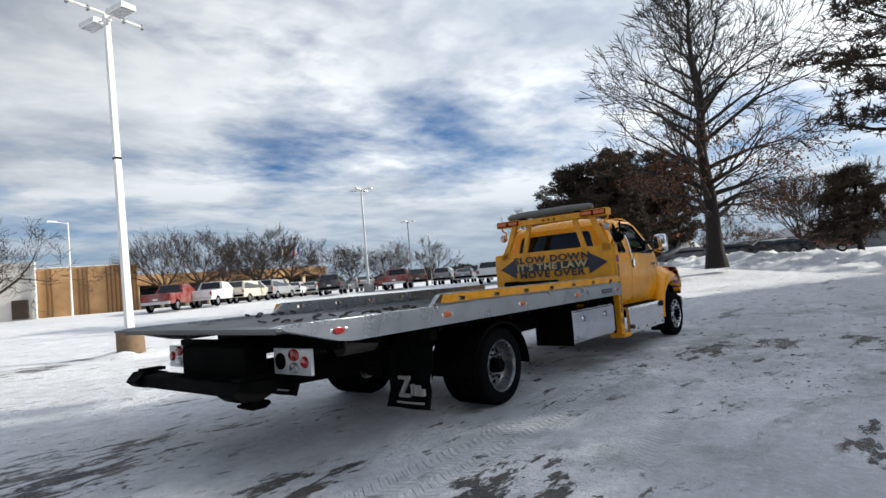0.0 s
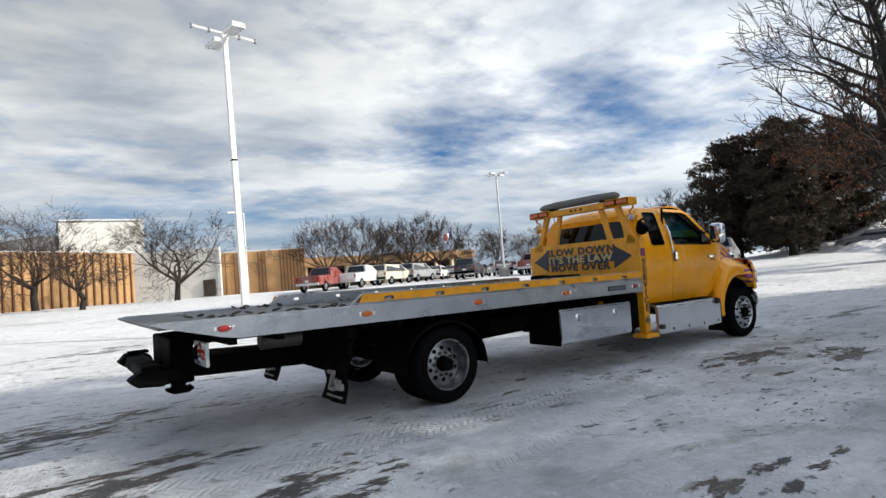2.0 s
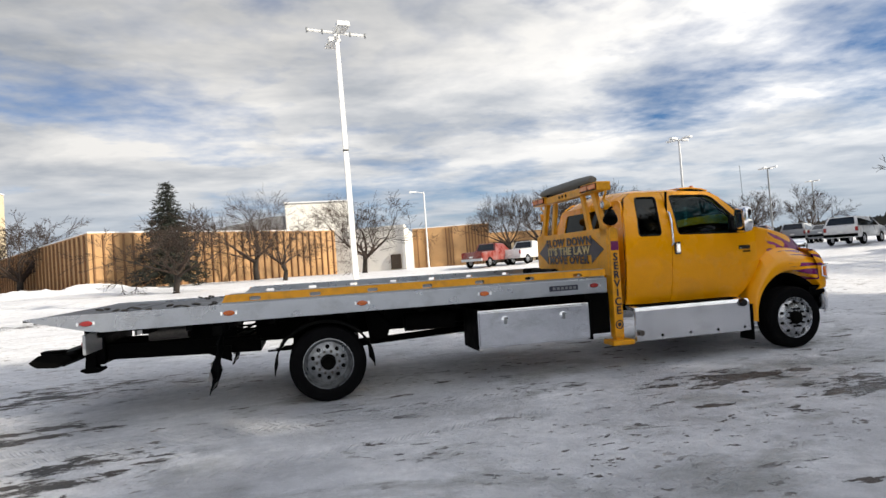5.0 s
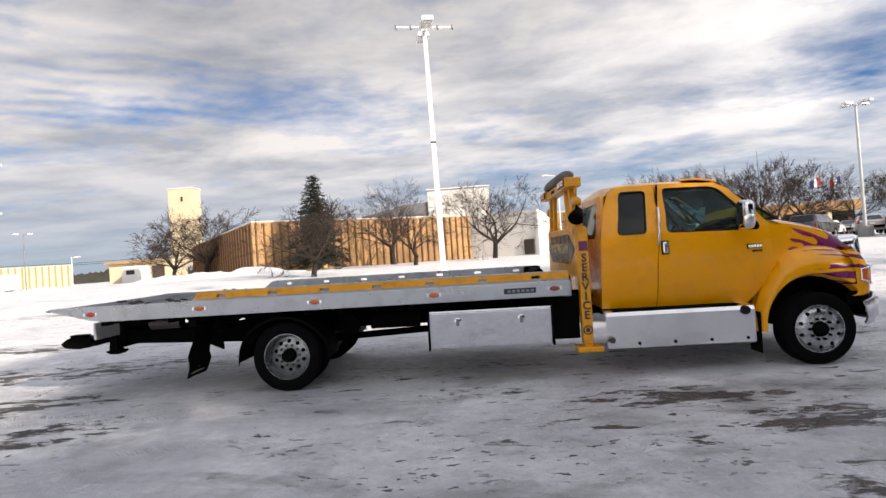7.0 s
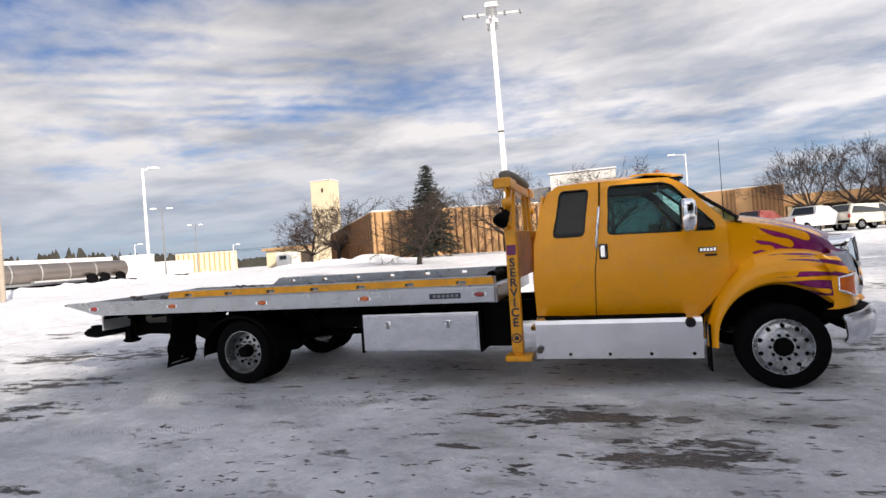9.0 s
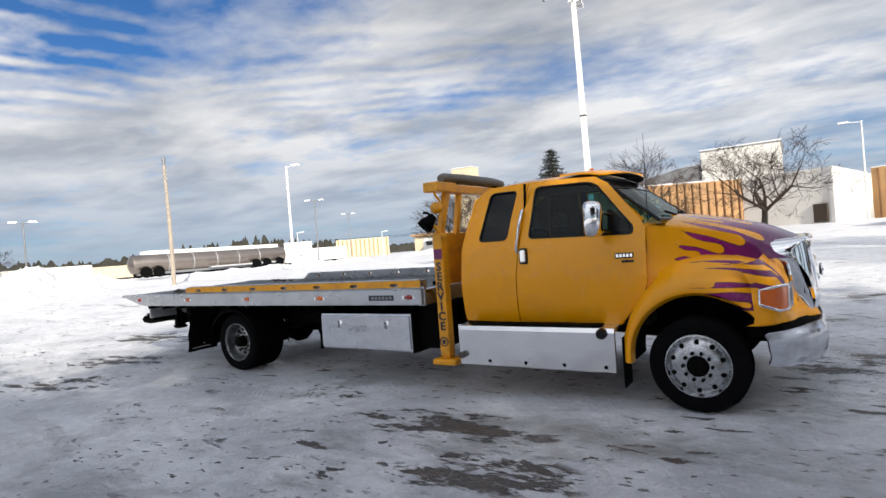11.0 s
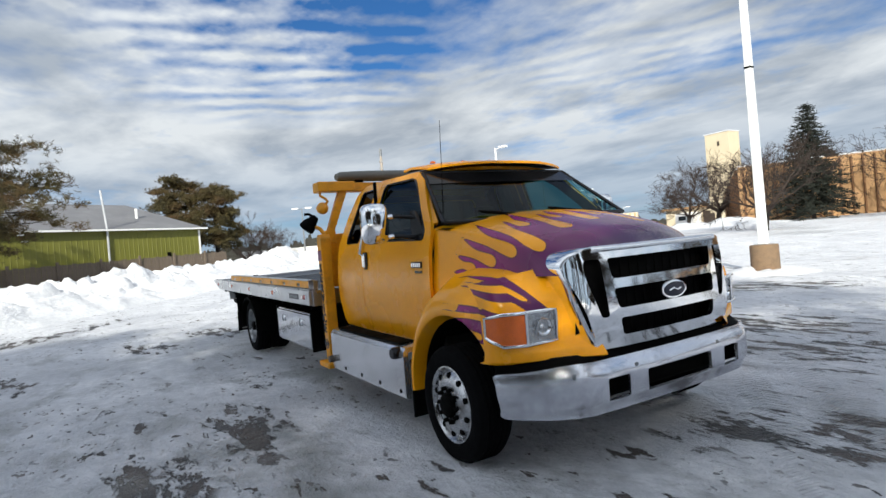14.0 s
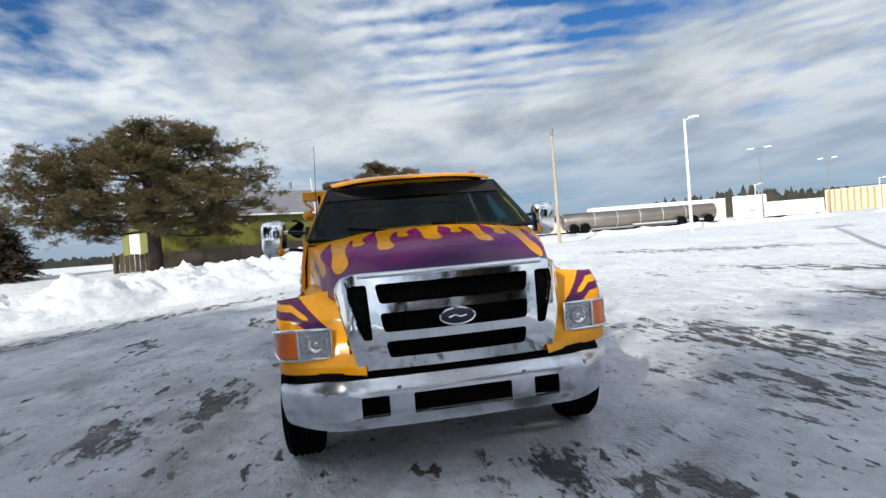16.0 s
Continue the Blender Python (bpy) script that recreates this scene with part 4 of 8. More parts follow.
for i, (x, y, h) in enumerate(((14.0, -11.5, 12.0), (10.8, -13.4, 11.5))):
    bare_tree(x, y, gz(x, y), h, "unseen bare tree added to dapple the lot", 110 + i, 0.3, 0.2, 5, 0.6, 0.4, 6)
for i, (x, y, k) in enumerate(((8.6, -13.4, 0.62), (12.4, -12.6, 0.58), (16.4, -13.0, 1.0))):
    c = copy_thing(bpy.data.objects["pine_tree.007"], pose(x, y, gz(x, y) - 0.15, 0, 0, 110 * i))
    c.scale = (k, k, k)
    tagged(c, "unseen tall pine added to shade the lot", "tree", "shading pines")
# pines by the green building
pine_tree(-20.8, -10.4, gz(-20.8, -10.4), 8.5, 13.0, "broad Scots pine with orange limbs and flecks of snow", 120, 0.30, "needles", 44, 0.3, 130, 0.17, True, "pine_tree", 0.36, 0.5, 0.58, 0.10, 20, 1.15)
spruce_tree(-24.0, -19.5, gz(-24, -19.5), 4.6, 4.6, "low dense evergreen beside the pine", 121)
pine_tree(-41.5, 5.4, gz(-41.5, 5.4), 7.4, 6.2, "pine with an uneven crown beside the green building", 122, 0.22, "needles", 30, 0.2, 60, 0.22, False, "pine_tree", None, 1.0, 0.45, 0.14, 15, 1.0)
pine_tree(-46.5, 3.0, gz(-46, 3), 9.0, 6.6, "tall pine behind the green building", 123, 0.25, "needles", 28, 0.0, 50, 0.24, False, "pine_tree", None, 1.0, 0.45, 0.14, 15, 1.0)
for i, (x, y, h) in enumerate(((-50.0, 9.5, 5.6), (-53.0, 12.5, 5.0))):
    tagged(bare_tree(x, y, gz(x, y), h, "bushy leafless tree beyond the fence", 130 + i, 0.12, 0.12, 5, 0.7, 0.4, 8), group="bushy bare trees")


# far woods: one ragged dark band on the horizon
def far_woods():
    rng = random.Random(9)
    nv, nf = [], []
    for k in range(2600):
        a = radians(rng.uniform(35, 215))
        d = rng.uniform(270, 330)
        h = rng.uniform(3.0, 8.5) * (0.55 + 0.45 * math.sin(a * 7) ** 2)
        if 100 < math.degrees(a) < 128:
            h *= 0.6
        if 118 < math.degrees(a) < 178:
            h *= 1.8 if math.degrees(a) < 162 else 1.3
        c = Vector((math.cos(a) * d, math.sin(a) * d, 1.2))
        w = rng.uniform(1.6, 4.0)
        side = Vector((-math.sin(a), math.cos(a), 0))
        i = len(nv)
        n = 7
        nv.append(tuple(c - side * w))
        for j in range(n):
            t = j / (n - 1)
            nv.append(tuple(c + side * w * (2 * t - 1) * 0.95 + Vector((0, 0, h * (0.55 + 0.45 * math.sin(math.pi * t)) * rng.uniform(0.7, 1.05)))))
        nv.append(tuple(c + side * w))
        nf.append(tuple(range(i, i + n + 2)))
    ob = mesh_from("far_woods", nv, nf, M["farwood"])
    tagged(ob, "dark band of distant woods on the horizon", "woods", kind="stuff")


far_woods()
snow_bank("snow_bank", "ploughed bank of lumpy snow along the lot's edge", [(3, -17), (-4, -12.5), (-10, -8.5), (-15.5, -3.8), (-20.5, 1.5), (-27, 8), (-34, 16)], 1.15, 6.5, 3, 260, 44)
snow_bank("snow_bank", "low ridge of ploughed snow near the trailers", [(-27, 9), (-33, 20), (-36.3, 33), (-39, 46), (-46, 56)], 0.55, 3.5, 8, 90, 16)
snow_bank("snow_bank", "high bluish bank of ploughed snow under the bare oak", [(22, -9), (28, -3.5), (34, 1.0), (41, 6.5), (47, 13), (50, 20)], 0.85, 5.0, 12, 200, 36)
snow_bank("snow_bank", "snow heap at the corner of the ribbed wall", [(-30, 44), (-24, 40), (-17, 36.5), (-10, 35.5)], 0.7, 3.5, 16, 60, 14)
snow_bank("snow_bank", "tall pile of snow beside the parked cars", [(46, 12), (52, 11), (60, 14)], 2.6, 6.0, 19, 40, 18)

# ---- buildings ----
def wall_between(name, p, q, z0, z1, material, thick=0.3, parent=None, label=""):
    p, q = Vector((*p, 0)), Vector((*q, 0))
    d = (q - p)
    ln = d.length
    d.normalize()
    n = Vector((-d.y, d.x, 0))
    bm = bmesh.new()
    add_box(bm, 0, ln, 0, thick, z0, z1)
    m = Matrix(((d.x, n.x, 0, p.x), (d.y, n.y, 0, p.y), (0, 0, 1, 0), (0, 0, 0, 1)))
    for v in bm.verts:
        v.co = m @ v.co
    return part(name, bm, material, parent, label), m, ln


hall = thing("factory_hall", "low tan factory hall with vertical brown ribs and a cream tower", "building", pose(0.5, 0, 0))
ZT = 5.55


def ribbed(p, q, z0, z1, rib_at, parent, rib_w=0.16):
    w, m, ln = wall_between("wall", p, q, z0, z1, M["tan"], 0.3, parent, "tan ribbed concrete wall")
    me = None
    for k, u in enumerate(rib_at):
        if me is None:
            bm = bmesh.new()
            add_prism(bm, [(-rib_w / 2, -0.02), (rib_w / 2, -0.02), (rib_w * 0.32, -0.16), (-rib_w * 0.32, -0.16)], "z", z0, z1 - 0.12)
            ob = part("rib", bm, M["rib"], w)
            me = ob.data
        else:
            ob = new("rib", me)
            ob.parent = w
        ob.matrix_basis = m @ Matrix.Translation((u * ln, 0, 0))
    cp, _, _ = wall_between("coping", (p[0], p[1]), (q[0], q[1]), z1, z1 + 0.10, M["snow"], 0.5, w, "snow lying on the coping")
    return w


CO, EN = (-16.3, 39.5), (2.4, 51.2)
ribbed(CO, EN, 0.6, ZT, [(k + 0.5) / 32 for k in range(32)], hall)
ribbed((-37.5, 72.0), CO, 0.6, ZT, [(k + 0.5) / 30 for k in range(30)], hall, 0.12)
W1 = (9.0, 47.6)
wall_between("wall", EN, W1, 0.5, 5.5, M["whitewall"], 0.3, hall, "white rendered wall")
wall_between("wall", W1, (13.0, 64.5), 0.5, 5.5, M["whitewall"], 0.3, hall, "sunlit white rendered wall")
dr, _, _ = wall_between("door", (7.6, 48.30), (8.5, 47.72), 1.15, 2.6, M["darkbrown"], 0.2, hall, "dark steel door")
for v in dr.data.vertices:
    v.co += Vector((-0.05, -0.12, 0))
cs = [0.06, 0.16, 0.20, 0.44, 0.48, 0.52, 0.70, 0.74, 0.78, 0.82, 0.86, 0.90, 0.94, 0.98]
ribbed((13.0, 64.5), (22.3, 61.0), 0.5, 6.05, cs, hall)
wall_between("wall", (22.3, 61.0), (24.0, 72.0), 0.5, 6.05, M["tan"], 0.3, hall)
bm = bmesh.new()
f = [bm.verts.new(v) for v in ((-16.0, 39.8, 5.3), (2.4, 51.4, 5.3), (9.0, 48.0, 5.3), (13.0, 64.8, 5.3), (22.2, 61.3, 5.3), (24, 90, 5.3), (-37, 90, 5.3), (-37.2, 72, 5.3))]
bm.faces.new(f)
part("roof", solidify(bm, 0.1), M["greyroof"], hall, "flat grey roof")
part("upper_block", box(-2.8, 5.4, 67.5, 80, 5.0, 10.5), M["whitewall"], hall, "white upper storey block")
part("block_cap", box(-2.95, 5.55, 67.3, 80.2, 10.5, 10.65), M["snow"], hall)
part("sloped_roof", prism([(-19, 5.3), (-2.8, 5.3), (-2.8, 9.0), (-5.0, 8.9), (-19.0, 6.3)], "y", 67.8, 80), M["greyroof"], hall, "sloping grey metal roof")
tw = part("tower", box(-43.8, -40.0, 78.0, 80.8, 3.0, 15.0), M["cream"], hall, "tall cream concrete tower")
part("tower_cap", box(-43.9, -39.9, 77.9, 80.9, 15.0, 15.12), M["snow"], tw)
part("tower_vent", box(-41.8, -41.5, 77.94, 78.05, 13.0, 13.7), M["darkbrown"], tw)

low = thing("office_building", "low dark building with a wide tan fascia", "building")
part("wall", box(23.8, 52.0, 66.0, 78.0, 0.6, 4.0), M["darkbrown"], low, "dark brown wall")
part("fascia", box(23.2, 52.6, 64.8, 78.4, 3.7, 5.0, 0.05), M["tan"], low, "tan roof fascia")
for k in range(9):
    part("window", box(25.0 + k * 3.0, 27.2 + k * 3.0, 65.93, 66.02, 1.6, 3.3), M["glassdark"], low, "dark window pane")
    part("pillar", box(24.1 + k * 3.0, 24.6 + k * 3.0, 65.0, 65.4, 0.9, 3.75), M["cream"], low)

shed = thing("green_building", "olive green metal building with a grey hipped roof", "building")
C2, C1 = (-28.3, -12.95), (-36.5, 3.35)
wv = (Vector(C1) - Vector(C2))
wl_ = wv.length
wd = wv.normalized()
wn = Vector((-wd.y, wd.x))
SM = Matrix(((wd.x, wn.x, 0, C2[0]), (wd.y, wn.y, 0, C2[1]), (0, 0, 1, 0), (0, 0, 0, 1)))


def sp(bm):
    for v in bm.verts:
        v.co = SM @ v.co
    return bm


E0 = 4.25
DEEP = 13.0
part("wall", sp(box(0, wl_, 0, 0.2, 0.4, E0)), M["olive"], shed, "olive ribbed metal siding")
part("wall", sp(box(wl_ - 0.2, wl_, 0.2, DEEP, 0.4, E0)), M["olive"], shed)
part("wall", sp(box(0, 0.2, 0.2, DEEP, 0.4, E0)), M["olive"], shed)
part("wall", sp(box(0, wl_, DEEP, DEEP + 0.2, 0.4, E0)), M["olive"], shed)
rib_me = None
for k in range(56):
    u = wl_ * (k + 0.5) / 56
    if rib_me is None:
        bm = bmesh.new()
        add_prism(bm, [(-0.03, 0.0), (0.03, 0.0), (0.015, -0.016), (-0.015, -0.016)], "z", 0.5, E0 - 0.1)
        ob = part("siding_rib", bm, M["olive"], shed)
        rib_me = ob.data
    else:
        ob = new("siding_rib", rib_me)
        ob.parent = shed
    ob.matrix_basis = SM @ Matrix.Translation((u, 0, 0))
bm = bmesh.new()
a = [bm.verts.new(v) for v in ((-0.4, -0.4, E0), (wl_ + 0.4, -0.4, E0), (wl_ + 0.4, DEEP + 0.5, E0), (-0.4, DEEP + 0.5, E0))]
b = [bm.verts.new(v) for v in ((2.6, DEEP / 2, 6.7), (wl_ - 1.8, DEEP / 2, 6.7))]
bm.faces.new((a[0], a[1], b[1], b[0]))
bm.faces.new((a[1], a[2], b[1]))
bm.faces.new((a[2], a[3], b[0], b[1]))
bm.faces.new((a[3], a[0], b[0]))
bm.faces.new(a[::-1])
part("roof", sp(bm), M["greyroof"], shed, "grey metal hipped roof")
part("eaves_trim", sp(box(-0.42, wl_ + 0.42, -0.46, -0.38, E0 - 0.06, E0 + 0.05)), M["white"], shed, "white eaves trim")
for u in (0.0, wl_ - 0.1):
    part("corner_trim", sp(box(u, u + 0.12, -0.05, 0.0, 0.4, E0 - 0.1)), M["white"], shed)
part("end_door", sp(box(-0.05, 0.0, 4.2, 8.6, 0.6, 3.7)), M["white"], shed, "wide white door in the end wall")
part("roof_vent", sp(tube([(wl_ - 3.2, 2.6, 4.8), (wl_ - 3.2, 2.6, 6.0)], 0.10, 10)), M["white"], shed)
part("roof_vent", sp(tube([(wl_ - 6.0, DEEP / 2, 6.8), (wl_ - 6.0, DEEP / 2, 7.4)], 0.14, 10)), M["greymetal"], shed)
part("vent_mast", sp(tube([(wl_ - 6.8, -0.15, 0.8), (wl_ - 6.8, -0.15, 4.4), (wl_ - 6.85, 0.2, 6.9)], 0.07, 8)), M["galv"], shed)
part("wall_lamp", sp(box(wl_ - 2.7, wl_ - 2.5, -0.2, 0.0, 2.2, 2.6, 0.03)), M["black"], shed)
# fence of boards before the green building
fence = thing("board_fence", "weathered low board fence half buried in ploughed snow", "fence")
F0, F1 = Vector((-25.0, -14.0)), Vector((-35.6, 5.0))
fd = (F1 - F0).normalized()
flen = (F1 - F0).length
fm = Matrix(((fd.x, -fd.y, 0, F0.x), (fd.y, fd.x, 0, F0.y), (0, 0, 1, 0), (0, 0, 0, 1)))
bme = pme = None
nb = 79
for k in range(nb):
    u = flen * k / nb
    x, y = F0 + fd * u
    if bme is None:
        ob = part("board", box(0, flen / nb - 0.02, -0.012, 0.012, 0, 1.05), M["fencewood"], fence)
        bme = ob.data
    else:
        ob = new("board", bme)
        ob.parent = fence
    ob.matrix_basis = fm @ Matrix.Translation((u, 0, gz(x, y) + 0.02 + 0.03 * math.sin(k * 2.3)))
    if k % 9 == 0:
        if pme is None:
            ob = part("post", box(-0.06, 0.06, -0.09, 0.03, 0, 1.25), M["fencewood"], fence)
            pme = ob.data
        else:
            ob = new("post", pme)
            ob.parent = fence
        ob.matrix_basis = fm @ Matrix.Translation((u, -0.02, gz(x, y)))

crate = thing("tan_shed", "small tan ribbed-metal building in the distance", "building")
w, m, ln = wall_between("wall", (-86, 93.5), (-76, 101), 1.0, 5.3, M["cream"], 6.0, crate)
for k in range(12):
    bm = bmesh.new()
    add_box(bm, -0.15, 0.15, -0.12, 0.0, 1.0, 5.2)
    part("rib", bm, M["tan"], crate).matrix_basis = m @ Matrix.Translation((ln * (k + 0.5) / 12, 0, 0))
cream = thing("gatehouse", "small pale gatehouse with a dark opening", "building")
part("wall", box(-67, -55, 99, 106, 0.8, 4.6), M["cream"], cream)
part("roof", box(-67.6, -54.4, 98.4, 106.5, 4.6, 5.1), M["tan"], cream)
part("opening", box(-58.5, -56.0, 98.92, 99.02, 1.0, 3.9), M["darkbrown"], cream)
part("front_hut", box(-62, -58.8, 95.0, 98.9, 0.8, 3.9), M["whitewall"], cream)
part("hut_window", box(-61.2, -59.6, 94.93, 95.02, 2.4, 3.2), M["glassdark"], cream)
brick = thing("brick_house", "small red brick building beyond the pines", "building")
part("wall", box(64, 71, 15, 21, 0.6, 4.4), M["brick_red"], brick)
part("roof", prism([(14.6, 4.4), (21.4, 4.4), (18, 6.0)], "x", 63.6, 71.4), M["greyroof"], brick)
hut = thing("snowy_roof_building", "long low building with a snow-covered roof", "building")
part("wall", box(92, 112, -6, 14, 0.4, 3.0), M["greymetal"], hut)
part("roof", prism([(-7, 3.0), (15, 3.0), (4, 4.8)], "x", 91, 113), M["snow"], hut)


# ---- lamp posts ----
def lamp_head(bm, m, l=0.62, w=0.34, h=0.13):
    vs = add_prism(bm, [(-w / 2, 0.0), (w / 2, 0.0), (w * 0.42, h), (-w * 0.42, h)], "x", 0.0, l)
    for v in vs:
        v.co = m @ v.co


def lamp_post(x, y, top, heads, label, group="", arm=0.55, r=0.09, turn=0.0, lean=0.0, foot=True, mat_pole="white", z=None, head_l=0.62):
    """heads: the bearings in degrees at which flat lamp heads stand out."""
    z = gz(x, y) if z is None else z
    t = thing("lamp_post", label, "lamp post", pose(x, y, z, 0, lean, turn), group)
    h = top - z
    part("pole", tube([(0, 0, 0.0), (0, 0, h * 0.5), (0, 0, h)], [r, r * 0.85, r * 0.7], 12), M[mat_pole], t, smooth=40)
    for a in heads:
        m = Matrix.Rotation(radians(a), 4, "Z")
        ar = part("arm", tube([m @ Vector((0, 0, h - 0.12)), m @ Vector((arm, 0, h))], 0.035, 8), M[mat_pole], t, smooth=40)
        bm = bmesh.new()
        lamp_head(bm, m @ Matrix.Translation((arm - 0.1, 0, h - 0.06)), head_l)
        hd = part("lamp_head", bm, M["white"], ar)
        part("lens", (lambda b: (add_box(b, arm - 0.04, arm + head_l - 0.18, -0.12, 0.12, h - 0.075, h - 0.062, 0, m), b)[1])(bmesh.new()), M["clear"], hd)
    return t


# the near post: square shaft on a round concrete foot, four heads and a long cross arm
PX, PY = 1.43, 11.15
pz = gz(PX, PY)
post = thing("lamp_post", "tall white lamp post with four heads on a round concrete foot", "lamp post", pose(PX, PY, pz, -0.6, -0.6, 0))
H = 9.05 - pz
part("concrete_foot", lathe([(0.001, -0.1), (0.335, -0.1), (0.33, 0.66), (0.315, 0.695), (0.001, 0.70)], "z", 28), M["concrete"], post, "weathered brown concrete foot", 40)
bm = bmesh.new()
for z0, z1, a, b in ((0.70, H, 0.085, 0.062),):
    add_prism(bm, [(-1, -1), (1, -1), (1, 1), (-1, 1)], "z", z0, z1)
for v in bm.verts:
    k = 0.092 if v.co.z < 2 else 0.066
    v.co.x *= k
    v.co.y *= k
bmesh.ops.bevel(bm, geom=list(bm.edges), offset=0.012, segments=2, profile=0.5, affect="EDGES")
part("pole", bm, M["white"], post)
part("base_plate", box(-0.17, 0.17, -0.17, 0.17, 0.695, 0.725, 0.01), M["galv"], post)
part("clamp", box(-0.085, 0.085, -0.085, 0.085, 5.19, 5.24, 0.006), M["black"], post)
part("head_bracket", box(-0.09, 0.09, -0.09, 0.09, H - 0.05, H + 0.10, 0.01), M["white"], post)
cr = part("cross_arm", tube([(-0.98, -0.06, H + 0.23), (0.0, 0.0, H + 0.16), (0.98, 0.06, H + 0.09)], 0.045, 8), M["white"], post, "long cross arm with clamps")
for u in (-0.95, -0.45, 0.45, 0.95):
    part("arm_clamp", box(u - 0.03, u + 0.03, -0.065 + u * 0.06, 0.065 + u * 0.06, H + 0.10 - u * 0.07, H + 0.23 - u * 0.07, 0.006), M["greymetal"], cr)
for a in (100, 280):
    m = Matrix.Rotation(radians(a), 4, "Z")
    ar = part("arm", tube([m @ Vector((0, 0, H)), m @ Vector((0.35, 0, H + 0.06))], 0.035, 8), M["white"], post)
    bm = bmesh.new()
    add_prism(bm, [(-0.21, 0.0), (0.21, 0.0), (0.19, 0.15), (-0.19, 0.15)], "x", 0.28, 0.98)
    for v in bm.verts:
        v.co = m @ (v.co + Vector((0, 0, H)))
    bmesh.ops.bevel(bm, geom=list(bm.edges), offset=0.012, segments=1, affect="EDGES")
    hd = part("lamp_head", bm, M["white"], ar, "white box lamp head")
    part("lens", (lambda b: (add_box(b, 0.34, 0.92, -0.17, 0.17, H - 0.012, H - 0.002, 0, m), b)[1])(bmesh.new()), M["clear"], hd)
# snow kicked up round the foot
bm = bmesh.new()
add_lathe(bm, [(0.30, 0.16), (0.5, 0.13), (0.85, 0.06), (1.25, -0.03)], "z", 40)
for v in bm.verts:
    v.co.z *= 0.8 + 0.7 * noise.noise(v.co * 3.1)
    v.co += Vector((0.06 * noise.noise(v.co * 4), 0.06 * noise.noise(v.co * 4 + Vector((3, 1, 0))), 0))
    v.co += Vector((PX, PY, pz))
tagged(mesh_ob("snow_ring", bm, M["snow"], smooth=60), "lumpy snow round the lamp post's foot", "snow", kind="stuff")

GL = "lot lamp posts"
lamp_post(-24.9, 23.1, 8.5, (20,), "white lamp post with one short arm", GL, 0.5, 0.11)
lamp_post(-42.0, 43.0, 8.5, (35, 215), "grey lamp post with two heads", GL, 0.6, 0.09, mat_pole="greymetal")
lamp_post(-58.0, 67.0, 8.7, (35, 215), "far grey lamp post with two heads", GL, 0.6, 0.09, mat_pole="greymetal")
lamp_post(11.4, 46.0, 8.45, (180,), "white lamp post with one long arm", GL, 0.9, 0.08)
lamp_post(28.7, 30.6, 9.65, (20, 110, 200, 290), "grey lamp post with four heads", GL, 0.45, 0.11, mat_pole="galv", head_l=0.7)
lamp_post(53.1, 47.4, 9.7, (20, 110, 200, 290), "grey lamp post with four heads among the cars", GL, 0.45, 0.11, mat_pole="greymetal", head_l=0.7)
lamp_post(79.0, 65.5, 10.1, (20, 110, 200, 290), "far grey lamp post with four heads", GL, 0.45, 0.11, mat_pole="greymetal", head_l=0.7)
lamp_post(-49.1, 15.4, 6.6, (60, 240), "grey lamp post with two heads beyond the fence", GL, 0.5, 0.08, mat_pole="greymetal")
lamp_post(-55.0, 72.0, 5.3, (20,), "small white lamp post by the gatehouse", GL, 0.6, 0.07)
lamp_post(-59.8, 56.7, 5.8, (20,), "small white lamp post near the trailers", GL, 0.6, 0.07)
part_foot = thing("lamp_footing", "dark round footing of a lamp post among the cars", "footing", pose(28.7, 30.6, gz(28.7, 30.6)))
part("footing", lathe([(0.001, -0.1), (0.45, -0.1), (0.45, 0.7), (0.001, 0.72)], "z", 20), M["conc_grey"], part_foot)
up_ = thing("utility_pole", "leaning weathered wooden utility pole with fittings at its top", "utility pole", pose(-24.2, 13.1, gz(-24.2, 13.1), 0, 0, 0) @ Matrix.Scale(0.93, 4))
part("pole", tube([(0, 0, 0), (0.02, 0, 4), (-0.08, 0.0, 7.9)], [0.14, 0.12, 0.08], 10), M["woodpole"], up_)
part("cap_fitting", tube([(-0.08, 0, 7.55), (-0.08, 0, 8.0), (-0.09, 0, 8.15)], [0.09, 0.12, 0.05], 10), M["greymetal"], up_)
for z0 in (5.2, 6.6, 7.1):
    part("insulator", box(-0.25, 0.1, -0.06, 0.06, z0, z0 + 0.18, 0.02), M["conc_grey"], up_)
wire = thing("overhead_cable", "thin dark cable strung across the distance", "cable")
bm = bmesh.new()
for z0 in (6.6, 7.0):
    add_tube(bm, [(-120 + 4.6 * k, 120 - 0.5 * k, z0 - 1.0 * math.sin(math.pi * k / 20)) for k in range(21)], 0.05, 4)
part("strand", bm, M["black"], wire)
for x, y, cols in ((63.4, 85.3, ("flag_blue", "white", "flag_red")), (60.2, 85.2, ("flag_red", "white", "flag_blue"))):
    fl = thing("flag_pole", "flag flying from a thin white pole", "flag", pose(x, y, gz(x, y)))
    fl.scale = (0.62, 0.62, 1.0)
    part("pole", tube([(0, 0, 0), (0, 0, 9.6)], [0.07, 0.04], 8), M["galv"], fl)
    for k, cn in enumerate(cols):
        rows = [[(-(0.1 + 0.9 * (k + j / 4)), 0.12 * math.sin((k + j / 4) * 2.4), z1 - 0.22 * (k + j / 4)) for j in range(5)] for z1 in (9.4, 8.1)]
        part("cloth", solidify(loft(rows), 0.02), M[cn], fl)


